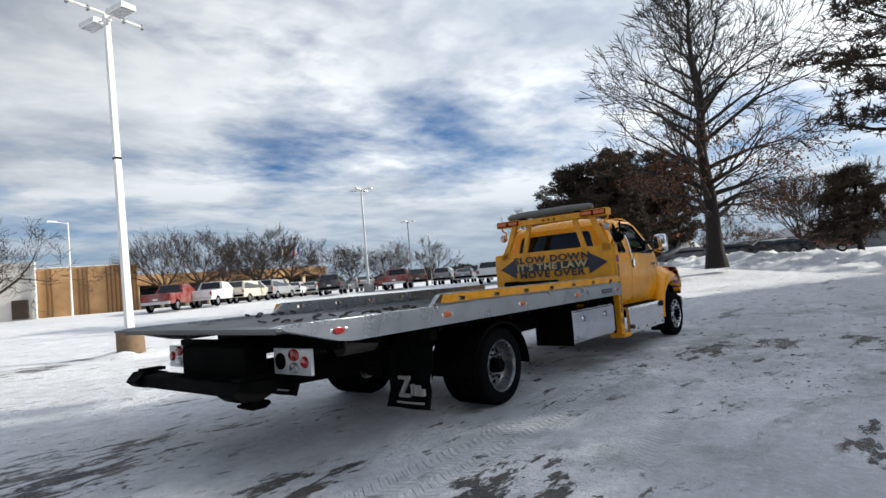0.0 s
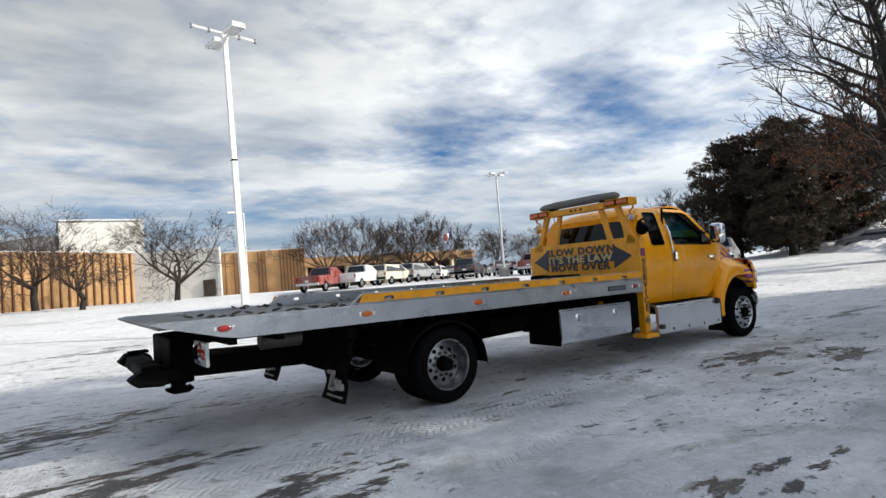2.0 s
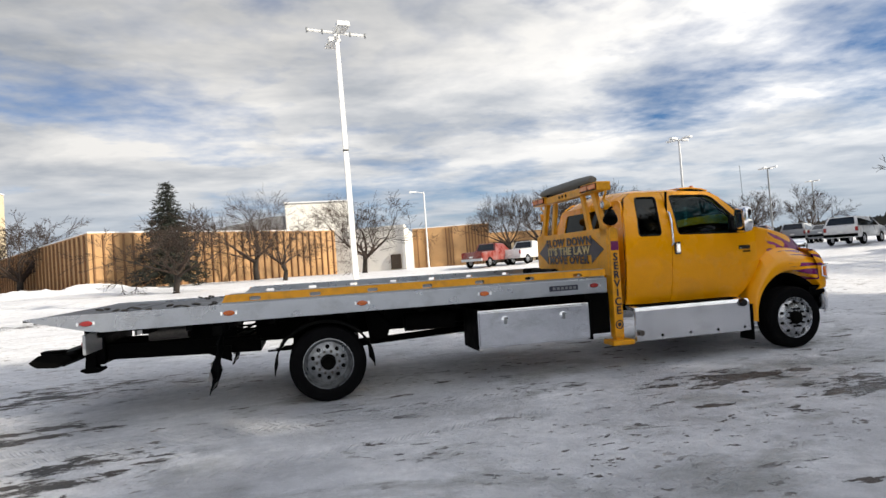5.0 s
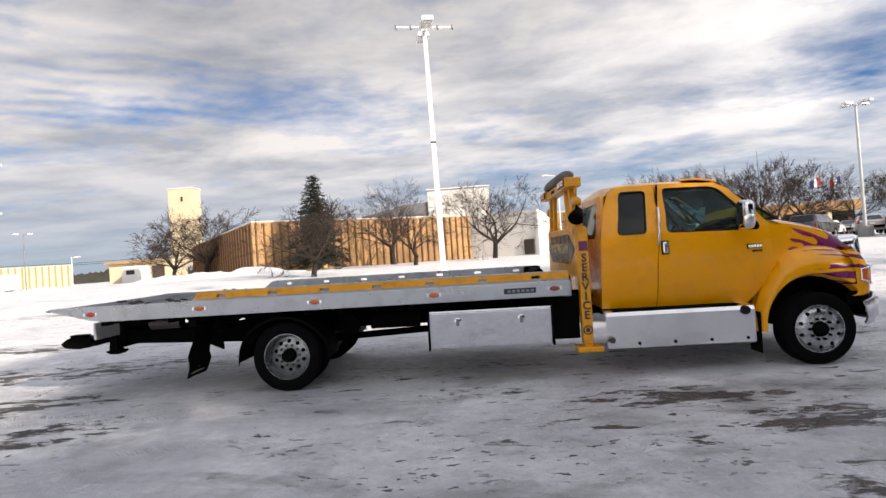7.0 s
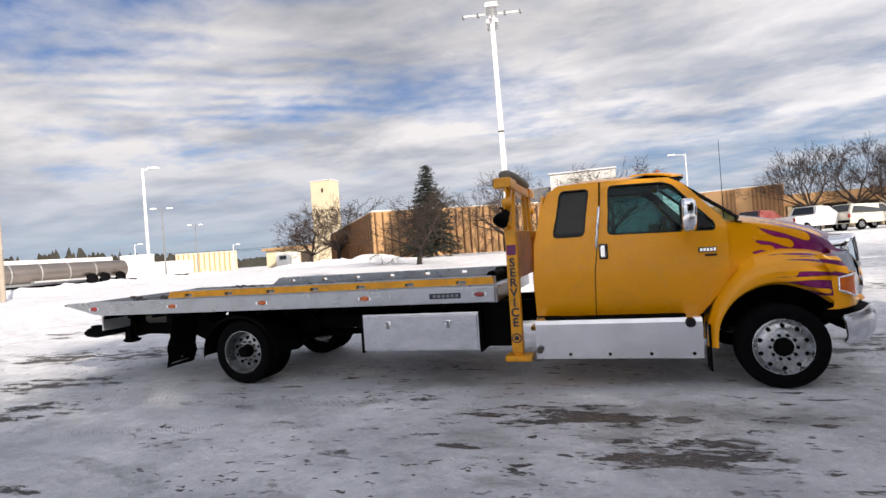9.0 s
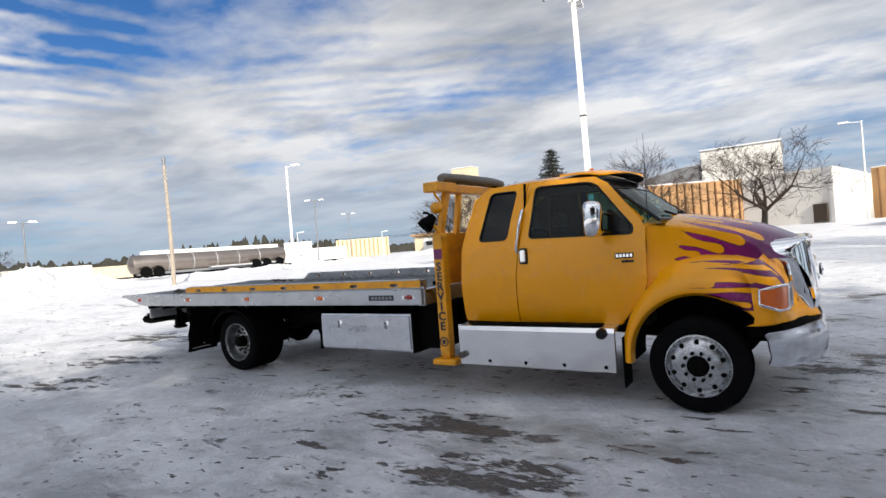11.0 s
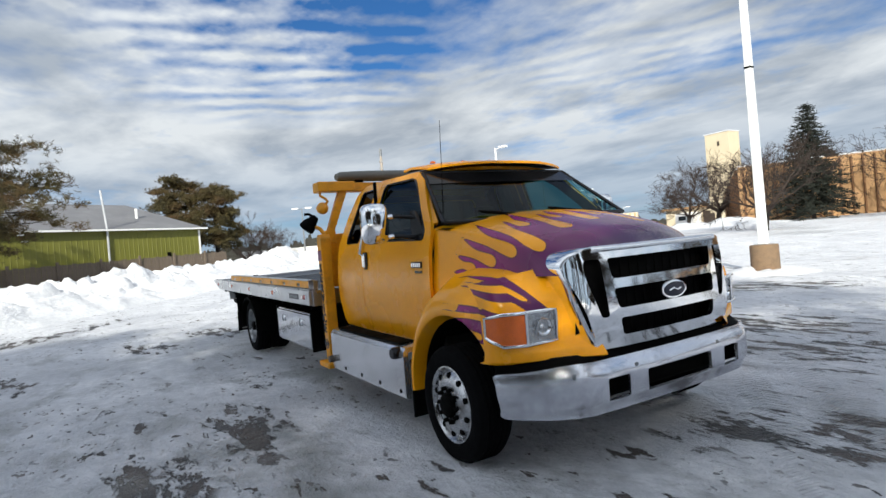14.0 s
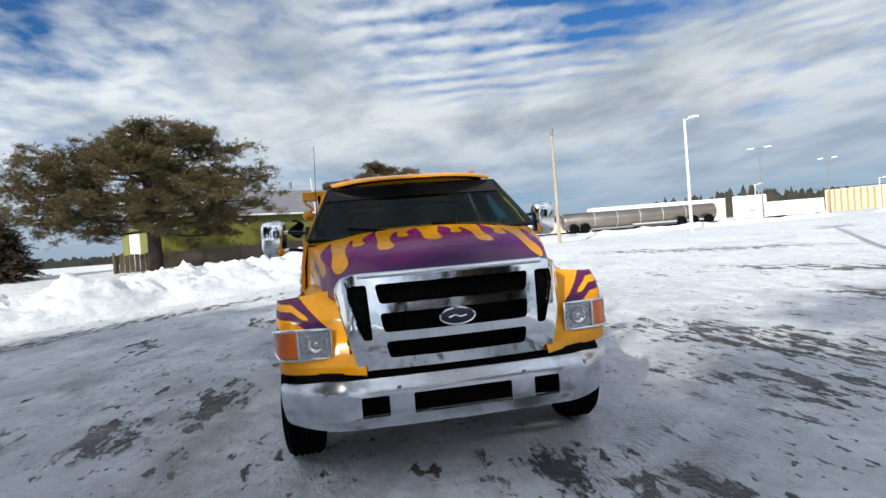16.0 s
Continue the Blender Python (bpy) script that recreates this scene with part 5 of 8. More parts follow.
# ---- vehicles ----
def paint(name, c):
    return mat(name, c, 0.3, 0.0, 0.08, 2, 30, coat=0.4, dirt=(0.35, 0.34, 0.33), dirt_amt=0.35, dirt_scale=2.0)


CAR = dict(red=paint("car_red", (0.20, 0.03, 0.02)), white=paint("car_white", (0.70, 0.70, 0.70)), cream=paint("car_cream", (0.62, 0.58, 0.48)), silver=paint("car_silver", (0.30, 0.31, 0.32)), dark=paint("car_dark", (0.025, 0.026, 0.03)), brown=paint("car_brown", (0.13, 0.05, 0.035)), grey=paint("car_grey", (0.13, 0.13, 0.14)))
PROFILE = dict(
    pickup=([(-2.75, 0.50), (2.65, 0.48), (2.72, 0.75), (2.62, 1.02), (1.35, 1.16), (0.72, 1.74), (-0.55, 1.80), (-0.82, 1.18), (-2.75, 1.18)], [(0.60, 1.70), (1.16, 1.20), (-0.68, 1.22), (-0.48, 1.72)], 0.95, (1.75, -1.75), 0.39),
    suv=([(-2.35, 0.45), (2.35, 0.42), (2.40, 0.75), (2.25, 0.98), (1.20, 1.08), (0.55, 1.66), (-1.9, 1.72), (-2.30, 1.15)], [(0.48, 1.60), (1.02, 1.10), (-2.12, 1.14), (-1.82, 1.62)], 0.93, (1.45, -1.45), 0.36),
    sedan=([(-2.3, 0.35), (2.3, 0.32), (2.35, 0.62), (2.2, 0.82), (1.05, 0.95), (0.35, 1.40), (-0.95, 1.42), (-1.65, 1.02), (-2.28, 0.98)], [(0.30, 1.35), (0.88, 0.97), (-1.45, 1.02), (-0.92, 1.36)], 0.88, (1.4, -1.4), 0.32),
)
made_cars = {}


def car(kind, color, x, y, bearing, label):
    key = (kind, color)
    z = gz(x, y)
    if key in made_cars:
        c = copy_thing(made_cars[key], pose(x, y, z, 0, 0, bearing))
        return tagged(c, label)
    body, win, hw, wheels, r = PROFILE[kind]
    t = thing("parked_car" if kind != "pickup" else "pickup_truck", label, "car" if kind != "pickup" else "pickup truck", pose(x, y, z, 0, 0, bearing), "parked cars")
    bm = prism(body, "y", -hw, hw)
    for v in bm.verts:   # the cabin leans in
        if v.co.z > 1.2:
            v.co.y *= 0.80
    bmesh.ops.bevel(bm, geom=list(bm.edges), offset=0.06, segments=2, profile=0.5, affect="EDGES")
    b = part("body", bm, CAR[color], t, smooth=30)
    for s in (-1, 1):
        zt = max(p[1] for p in win)
        pts = [(px_, s * (hw * (1.0 - 0.20 * max(0, (pz_ - 1.05)) / (zt - 1.05)) + 0.004), pz_) for px_, pz_ in win]
        bm = bmesh.new()
        bm.faces.new([bm.verts.new(p) for p in pts])
        part("side_window", solidify(bm, 0.012), M["glassdark"], b)
        for wx in wheels:
            w = part("wheel", lathe([(r * 0.62, 0.03), (r * 0.9, 0.0), (r, 0.04), (r, 0.18), (r * 0.9, 0.22), (r * 0.62, 0.19)], "y", 20, (wx, -0.11 + s * (hw - 0.08), r)), M["rubber"], t, smooth=40)
            part("hubcap", lathe([(0.001, 0.0), (r * 0.55, 0.0), (r * 0.62, 0.03), (r * 0.62, 0.2), (0.001, 0.2)], "y", 16, (wx, -0.1 + s * (hw - 0.08), r)), M["rim"], w, smooth=40)
        xb = body[0][0]
        part("tail_lamp", box(xb - 0.02, xb + 0.10, s * (hw - 0.10) - 0.08, s * (hw - 0.10) + 0.06, 0.82, 1.08, 0.02), M["red"], b)
        part("headlamp", box(body[2][0] - 0.16, body[2][0] + 0.0, s * (hw - 0.14) - 0.16, s * (hw - 0.14) + 0.10, 0.70, 0.86, 0.02), M["clear"], b)
    # glass front and rear
    tp = [p for p in body if p[1] > 1.3]
    tp.sort()
    fr, rr_ = tp[-1], tp[0]
    i = body.index(fr)
    lo = body[i - 1]
    bm = bmesh.new()
    n = Vector((lo[1] - fr[1], 0, fr[0] - lo[0])).normalized() * -0.01
    q = [(fr[0] + (lo[0] - fr[0]) * t_, y_, fr[1] + (lo[1] - fr[1]) * t_) for t_, y_ in ((0.08, -hw * 0.70), (0.08, hw * 0.70), (0.92, hw * 0.84), (0.92, -hw * 0.84))]
    bm.faces.new([bm.verts.new(Vector(p) + Vector((0.02, 0, 0.015))) for p in q])
    part("windscreen", solidify(bm, 0.012), M["glassdark"], b)
    j = body.index(rr_)
    lo = body[(j + 1) % len(body)]
    bm = bmesh.new()
    q = [(rr_[0] + (lo[0] - rr_[0]) * t_, y_, rr_[1] + (lo[1] - rr_[1]) * t_) for t_, y_ in ((0.10, -hw * 0.68), (0.10, hw * 0.68), (0.85, hw * 0.80), (0.85, -hw * 0.80))]
    bm.faces.new([bm.verts.new(Vector(p) + Vector((-0.02, 0, 0.01))) for p in q])
    part("rear_window", solidify(bm, 0.012), M["glassdark"], b)
    part("bumper", box(body[0][0] - 0.10, body[0][0] + 0.1, -hw * 0.96, hw * 0.96, 0.50, 0.68, 0.03), M["galv"] if kind == "pickup" else M["black"], b)
    if kind == "pickup":
        part("load_bed", box(-2.62, -0.92, -hw * 0.86, hw * 0.86, 1.10, 1.19), M["black"], b)
    part("number_plate", box(body[0][0] - 0.112, body[0][0] - 0.10, -0.15, 0.15, 0.75, 0.87), M["white"], b)
    made_cars[key] = t
    return t


car("pickup", "red", 13.9, 34.4, 40, "rust-red pickup truck parked in snow")
car("pickup", "white", 17.4, 35.4, 38, "white crew-cab pickup truck parked in snow")
car("suv", "cream", 21.0, 36.6, 28, "cream estate car parked in snow")
car("suv", "silver", 24.6, 38.2, 30, "silver minivan in the row of parked cars")
car("sedan", "white", 28.4, 40.5, 45, "white saloon in the row of parked cars")
car("sedan", "silver", 32.2, 43.0, 45, "silver saloon in the row of parked cars")
car("sedan", "white", 35.5, 45.2, 45, "white saloon further along the row")
car("suv", "dark", 26.8, 33.0, 42, "black estate car seen from behind")
car("sedan", "silver", 32.0, 35.0, 60, "silver saloon behind the lamp post")
car("pickup", "brown", 33.5, 32.0, 40, "dark red pickup truck in the second row")
car("pickup", "red", 31.6, 29.8, 35, "red pickup truck seen from behind")
car("suv", "brown", 37.2, 32.4, 40, "brown estate car in the second row")
car("suv", "silver", 40.5, 31.6, 30, "silver minivan in the second row")
car("sedan", "silver", 40.0, 28.6, 30, "light saloon in the second row")
car("suv", "grey", 45.5, 31.5, 30, "grey estate car in the second row")
car("suv", "white", 33.4, 20.8, 22, "white estate car parked near the lot's end")
car("pickup", "silver", 30.5, 12.6, 22, "silver pickup truck seen from behind in shade")
car("suv", "grey", 39.5, 18.5, 22, "grey estate car beyond the pickup")
car("sedan", "grey", 44.5, 8.8, 100, "grey saloon behind the snow bank")
car("sedan", "dark", 47.5, 6.0, 100, "black saloon behind the snow bank")
car("suv", "white", 57.5, 5.2, 100, "white estate car behind the snow bank")
car("sedan", "dark", 48.5, 2.4, 95, "dark saloon behind the snow bank")
car("suv", "brown", 53.0, 0.2, 95, "dark brown car behind the snow bank")
car("sedan", "silver", 66.0, 44.0, 40, "silver saloon far across the lot")
car("suv", "dark", 52.0, 40.0, 40, "dark estate car far across the lot")
car("pickup", "white", 58.0, 45.0, 40, "white pickup truck far across the lot")
for i, (x, y, cc) in enumerate(((44, 50, "dark"), (48, 51, "silver"), (40, 48.5, "grey"), (52, 52, "red"))):
    car("suv" if i % 2 else "sedan", cc if (("suv" if i % 2 else "sedan", cc) in made_cars or cc in CAR) else "grey", x, y, 45, "car in the far row before the trees")

# ---- trailers ----
tank = thing("tank_trailer", "polished steel tank trailer parked behind the snow bank", "trailer")
TA, TB = Vector((-43.6, 21.3, 0)), Vector((-40.9, 36.3, 0))
td = (TB - TA).normalized()
tz = 0.95
bm = bmesh.new()
L = (TB - TA).length
add_lathe(bm, [(0.001, -0.25), (0.5, -0.18), (0.82, 0.0), (0.84, 0.1), (0.84, L - 0.1), (0.82, L), (0.5, L + 0.18), (0.001, L + 0.25)], "x", 28)
tm = Matrix(((td.x, -td.y, 0, TA.x), (td.y, td.x, 0, TA.y), (0, 0, 1, tz + 1.25), (0, 0, 0, 1)))
for v in bm.verts:
    v.co = tm @ v.co
part("tank", bm, M["steel_tank"], tank, "polished steel tank", 40)
for u in (0.2, 0.35, 0.5, 0.65, 0.8):
    bm = bmesh.new()
    add_lathe(bm, [(0.845, u * L - 0.03), (0.87, u * L - 0.03), (0.87, u * L + 0.03), (0.845, u * L + 0.03)], "x", 28, closed=True)
    for v in bm.verts:
        v.co = tm @ v.co
    part("band", bm, M["galv"], tank)
bm = box(0.5, L - 0.3, -0.45, 0.45, -1.0, -0.78)
for v in bm.verts:
    v.co = tm @ v.co
part("chassis", bm, M["greymetal"], tank)
for u in (L - 3.6, L - 2.4, L - 0.9, 0.9, 2.0):
    for s in (-1, 1):
        bm = lathe([(0.25, -0.12), (0.48, -0.14), (0.5, 0), (0.48, 0.14), (0.25, 0.12)], "y", 18, (u, s * 0.95, -1.25 + 0.5))
        for v in bm.verts:
            v.co = tm @ v.co
        part("wheel", bm, M["rubber"], tank, smooth=40)
bm = box(L * 0.45, L - 1.2, -1.0, 1.0, -0.78, -0.62)
for v in bm.verts:
    v.co = tm @ v.co
part("walkway", bm, M["galv"], tank)


def box_trailer(p, q, label, z0=1.0, z1=3.95, mt="whitewall", width=2.5):
    t = thing("box_trailer", label, "trailer", group="parked trailers")
    w, m, ln = wall_between("box_body", p, q, z0 + 0.15, z1, M[mt], width, t)
    for k in range(int(ln / 1.2)):
        bm = bmesh.new()
        add_box(bm, -0.02, 0.02, -0.02, 0.0, z0 + 0.2, z1 - 0.1)
        part("side_rib", bm, M["galv"], t).matrix_basis = m @ Matrix.Translation((0.6 + k * 1.2, 0, 0))
    for u in (ln * 0.08, ln * 0.8, ln * 0.9):
        bm = lathe([(0.25, -0.14), (0.48, -0.15), (0.5, 0), (0.48, 0.15), (0.25, 0.14)], "y", 16, (u, 0.3, z0 - 0.12))
        for v in bm.verts:
            v.co = m @ v.co
        part("wheel", bm, M["rubber"], t, smooth=40)
    bm = bmesh.new()
    add_box(bm, 0.3, ln - 0.3, 0.7, 1.8, z0 - 0.1, z0 + 0.15, 0, m)
    part("chassis", bm, M["black"], t)
    return t


box_trailer((-57.5, 31.0), (-54.6, 48.0), "long white box trailer behind the tank trailer")
box_trailer((-54.0, 48.6), (-51.6, 51.5), "short white box truck body beside the trailers", 1.0, 4.0)
box_trailer((-62.0, 56.0), (-58.0, 66.0), "white trailer further along the row", 1.0, 3.2)
box_trailer((-56.5, 10.5), (-55.0, 17.5), "white box trailer beyond the snow bank", 0.9, 2.6)
box_trailer((-57.5, 18.0), (-56.0, 24.0), "white box truck beyond the snow bank", 0.9, 2.7)
box_trailer((-63.0, 25.0), (-61.0, 32.5), "pale trailer parked far behind the bank", 0.9, 2.5, "cream")

# ---- tow truck ----
def flame_paint():
    """Yellow paint with purple where the painted outline (first coordinate of the mesh layer) is positive, edged by a dark pinstripe."""
    m = mat("flame_paint", YELLOW, 0.24, 0.0, 0.04, 3.0, 40, coat=0.16, spec=0.35)
    nt = m.node_tree
    b = nt.nodes["Principled BSDF"]
    at = nt.nodes.new("ShaderNodeSeparateXYZ")
    tcn = nt.nodes.new("ShaderNodeTexCoord")
    sp = nt.nodes.new("ShaderNodeSeparateXYZ")
    nt.links.new(tcn.outputs["Object"], sp.inputs[0])

    def ma(op, a, c, clamp=False):
        n = nt.nodes.new("ShaderNodeMath")
        n.operation, n.use_clamp = op, clamp
        for i, v in enumerate((a, c)):
            if isinstance(v, (int, float)):
                n.inputs[i].default_value = v
            else:
                nt.links.new(v, n.inputs[i])
        return n.outputs[0]

    nt.links.new(tcn.outputs["UV"], at.inputs[0])
    f = at.outputs[0]
    mask = ma("MULTIPLY", f, 260.0, True)
    line = ma("MULTIPLY", ma("SUBTRACT", 0.0055, ma("ABSOLUTE", f, 0.0)), 400.0, True)
    old = b.inputs["Base Color"].links[0].from_socket
    # magenta fades to dark purple forwards; the magenta highlight is put into the colour
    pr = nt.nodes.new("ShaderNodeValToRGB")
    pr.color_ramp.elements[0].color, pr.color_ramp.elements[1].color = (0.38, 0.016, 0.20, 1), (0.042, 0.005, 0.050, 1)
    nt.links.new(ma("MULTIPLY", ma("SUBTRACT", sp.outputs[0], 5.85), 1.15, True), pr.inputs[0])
    m1 = nt.nodes.new("ShaderNodeMix")
    m1.data_type = "RGBA"
    nt.links.new(mask, m1.inputs[0])
    nt.links.new(old, m1.inputs[6])
    nt.links.new(pr.outputs[0], m1.inputs[7])
    m2 = nt.nodes.new("ShaderNodeMix")
    m2.data_type = "RGBA"
    nt.links.new(line, m2.inputs[0])
    nt.links.new(m1.outputs[2], m2.inputs[6])
    m2.inputs[7].default_value = (0.10, 0.015, 0.04, 1)
    nt.links.new(m2.outputs[2], b.inputs["Base Color"])
    return m


def tongue(u, w, u0, u1, wa, wb, base, r):
    """Distance to one rounded tongue of flame from (u0, wa) to (u1, wb); below zero inside."""
    t = min(1.0, max(0.0, (u - u0) / (u1 - u0)))
    c = wa + (wb - wa) * t * t * (3 - 2 * t)
    uc = u1 - r
    if u > uc:
        return math.hypot(u - uc, w - c) - r
    k = (u - u0) / (uc - u0)
    if k < 0:
        return abs(w - c) - base * (1 - k)
    neck = r * 0.80
    if k < 0.70:
        rad = base + (neck - base) * sstep(k, 0.08, 0.70)
    else:
        rad = neck + (r - neck) * sstep(k, 0.70, 0.98)
    return abs(w - c) - rad


def paint(ob, fn):
    me = ob.data
    val = [fn(v.co) for v in me.vertices]
    layer = me.uv_layers.new(name="flame_outline")
    flat = []
    for lp in me.loops:
        flat += (val[lp.vertex_index], 0.0)
    layer.data.foreach_set("uv", flat)
    return ob


def finer(rows, n, m):
    """A denser net through the given rows of points: smooth across the rows, straight along them."""
    rows = [[Vector(p) for p in r] for r in rows]
    out = []
    k = len(rows)
    for i in range(n):
        t = (k - 1) * i / (n - 1)
        a = min(k - 2, int(t))
        t -= a
        p0, p1, p2, p3 = (rows[max(0, min(k - 1, a + d))] for d in (-1, 0, 1, 2))
        row = [0.5 * (2 * q1 + (q2 - q0) * t + (2 * q0 - 5 * q1 + 4 * q2 - q3) * t * t + (3 * q1 - q0 - 3 * q2 + q3) * t ** 3) for q0, q1, q2, q3 in zip(p0, p1, p2, p3)]
        c = len(row)
        line = []
        for j in range(m):
            s = (c - 1) * j / (m - 1)
            b = min(c - 2, int(s))
            line.append(tuple(row[b].lerp(row[b + 1], s - b)))
        out.append(line)
    return out


M["flame"] = flame_paint()
truck = thing("tow_truck", "yellow flatbed tow truck with purple flames, parked on packed snow", "tow truck", pose(0, 0, 0, 0.4, 0.7, 0))


def fill_panel(outer, holes=(), cuts_a=(), cuts_b=()):
    """A flat panel in the first two axes, with holes, cut along the given lines."""
    bm = bmesh.new()
    for loop in (outer, *holes):
        vs = [bm.verts.new((a, c, 0)) for a, c in loop]
        for i in range(len(vs)):
            bm.edges.new((vs[i], vs[(i + 1) % len(vs)]))
    bmesh.ops.triangle_fill(bm, use_beauty=True, use_dissolve=False, edges=list(bm.edges))
    for k, cuts in ((0, cuts_a), (1, cuts_b)):
        for c in cuts:
            co, no = [0, 0, 0], [0, 0, 0]
            co[k], no[k] = c, 1
            bmesh.ops.bisect_plane(bm, geom=list(bm.verts) + list(bm.edges) + list(bm.faces), plane_co=co, plane_no=no)
    return bm


def remap(bm, fn):
    for v in bm.verts:
        v.co = fn(v.co.x, v.co.y)
    return bm


def round_loop(pts, r, n=4):
    """Rounds the corners of a loop."""
    out = []
    k = len(pts)
    for i in range(k):
        p, a, c = Vector(pts[i]), Vector(pts[i - 1]), Vector(pts[(i + 1) % k])
        da, dc = (a - p), (c - p)
        q = min(r, da.length * 0.45, dc.length * 0.45)
        s, e = p + da.normalized() * q, p + dc.normalized() * q
        for j in range(n + 1):
            t = j / n
            out.append(tuple((s * (1 - t) ** 2 + p * 2 * t * (1 - t) + e * t * t)))
    return out


def rect(a0, a1, b0, b1):
    return [(a0, b0), (a1, b0), (a1, b1), (a0, b1)]


# wheels
def tyre_bm(w):
    R0 = 0.405
    prof = [(0.262, 0.0), (0.268, -0.012), (0.30, -0.020), (0.345, -0.022), (0.378, -0.012), (0.396, 0.012), (0.404, 0.03)]
    for k in range(4):
        a = 0.03 + (w - 0.06) * (k + 0.5) / 4
        prof += [(R0, a - 0.022), (R0 - 0.012, a - 0.010), (R0 - 0.012, a + 0.010), (R0, a + 0.022)]
    prof += [(0.404, w - 0.03), (0.396, w - 0.012), (0.378, w + 0.012), (0.345, w + 0.022), (0.30, w + 0.020), (0.268, w + 0.012), (0.262, w)]
    bm = bmesh.new()
    add_lathe(bm, prof, "y", 48)
    for v in bm.verts:   # the tyre bulges where it stands
        if v.co.z < -0.385:
            v.co.z = -0.385 + (v.co.z + 0.385) * 0.75
    return bm


WHEEL_MESH = {}


def make_wheel(x, y, side, front, name="wheel"):
    """side -1: outer face to -y. The wheel is built with its outer face at y = 0."""
    w = 0.225
    m = Matrix.Translation((x, y, 0.402)) @ Matrix.Rotation(0 if side < 0 else math.pi, 4, "Z")
    if front:
        m = m @ Matrix.Rotation(radians(-2.0), 4, "Z")
    ob = part(name, tyre_bm(w), M["rubber"], truck, "black worn truck tyre", 35)
    ob.matrix_basis = m
    bm = bmesh.new()
    if front:
        prof = [(0.255, 0.10), (0.255, 0.02), (0.266, 0.004), (0.266, -0.010), (0.257, -0.012), (0.246, 0.004), (0.236, 0.020), (0.225, 0.012), (0.205, -0.006), (0.16, -0.018), (0.10, -0.020), (0.092, -0.02)]
    else:
        prof = [(0.255, 0.12), (0.255, 0.02), (0.266, 0.004), (0.266, -0.010), (0.257, -0.012), (0.247, 0.004), (0.242, 0.03), (0.232, 0.10), (0.215, 0.122), (0.185, 0.118), (0.150, 0.100), (0.085, 0.100)]
    add_lathe(bm, prof, "y", 40)
    part("rim", bm, M["rim"] if front else M["rim_dark"], ob, "dull polished ten-hole rim", 40)
    fy, hr, hd = (-0.007, 0.203, 0.020) if front else (0.106, 0.165, 0.022)
    ly, lr = (-0.018, 0.116) if front else (0.100, 0.118)
    for k in range(10):
        a = 2 * math.pi * (k + 0.5) / 10
        hole_key, nut_key = ("hole", front), ("nut", front)
        if hole_key not in WHEEL_MESH:
            bm = bmesh.new()
            add_lathe(bm, [(0.001, fy - 0.006), (hd, fy - 0.006), (hd * 1.15, fy + 0.02)], "y", 10)
            WHEEL_MESH[hole_key] = part("hand_hole", bm, M["black"], ob)
            bm = bmesh.new()
            add_lathe(bm, [(0.0001, ly - 0.032), (0.013, ly - 0.032), (0.016, ly - 0.012), (0.016, ly + 0.004)], "y", 6)
            WHEEL_MESH[nut_key] = part("lug_nut", bm, M["black"] if front else M["chain"], ob)
            h1, n1 = WHEEL_MESH[hole_key], WHEEL_MESH[nut_key]
        else:
            h1, n1 = new("hand_hole", WHEEL_MESH[hole_key].data), new("lug_nut", WHEEL_MESH[nut_key].data)
            h1.parent = n1.parent = ob
        h1.matrix_basis = pose(hr * math.cos(a), 0, hr * math.sin(a))
        b2 = 2 * math.pi * k / 10
        n1.matrix_basis = pose(lr * math.cos(b2), 0, lr * math.sin(b2))
    if front:
        hub = [(0.0001, -0.062), (0.06, -0.062), (0.078, -0.05), (0.088, -0.018), (0.09, 0.0)]
    else:
        hub = [(0.0001, -0.01), (0.055, -0.01), (0.068, 0.0), (0.072, 0.03), (0.078, 0.10)]
    bm = bmesh.new()
    add_lathe(bm, hub, "y", 24)
    part("hub", bm, M["black"], ob, smooth=35)
    return ob


for s in (-1, 1):
    make_wheel(6.03, s * 1.215, s, True)
    make_wheel(0.03, s * 1.20, s, False)
    make_wheel(0.03, s * 0.94, s, False)

# chassis
for s in (-1, 1):
    part("frame_rail", prism([(s * 0.40, 0.62), (s * 0.48, 0.62), (s * 0.48, 0.645), (s * 0.425, 0.645), (s * 0.425, 0.835), (s * 0.48, 0.835), (s * 0.48, 0.86), (s * 0.40, 0.86)][::s], "x", -0.75, 6.55), M["black"], truck)
    part("subframe_beam", box(-2.35, 3.2, s * 0.52 - 0.05, s * 0.52 + 0.05, 0.86, 0.93), M["black"], truck)
cross = part("cross_member", box(0, 0.06, -1.2, 1.2, 0.87, 0.935), M["black"], truck)
cross.location = (-2.15, 0, 0)
for k in range(1, 14):
    c = new("cross_member", cross.data)
    c.parent = truck
    c.location = (-2.15 + k * 0.40, 0, 0)
bm = bmesh.new()
add_tube(bm, [(0, -0.8, 0.40), (0, 0.8, 0.40)], 0.085, 14)
add_lathe(bm, [(0.001, -0.2), (0.14, -0.17), (0.20, -0.05), (0.20, 0.05), (0.14, 0.17), (0.001, 0.2)], "y", 16, (0, 0, 0.40))
part("rear_axle", bm, M["black"], truck, smooth=40)
bm = bmesh.new()
add_tube(bm, [(0.2, 0, 0.42), (0.55, 0, 0.44), (0.6, 0, 0.44), (2.5, 0, 0.52), (4.6, 0, 0.66)], [0.06, 0.05, 0.045, 0.045, 0.05], 10)
add_lathe(bm, [(0.001, -0.07), (0.08, -0.06), (0.08, 0.06), (0.001, 0.07)], "y", 12, (2.3, 0, 0.51))
part("drive_shaft", bm, M["black"], truck, smooth=40)
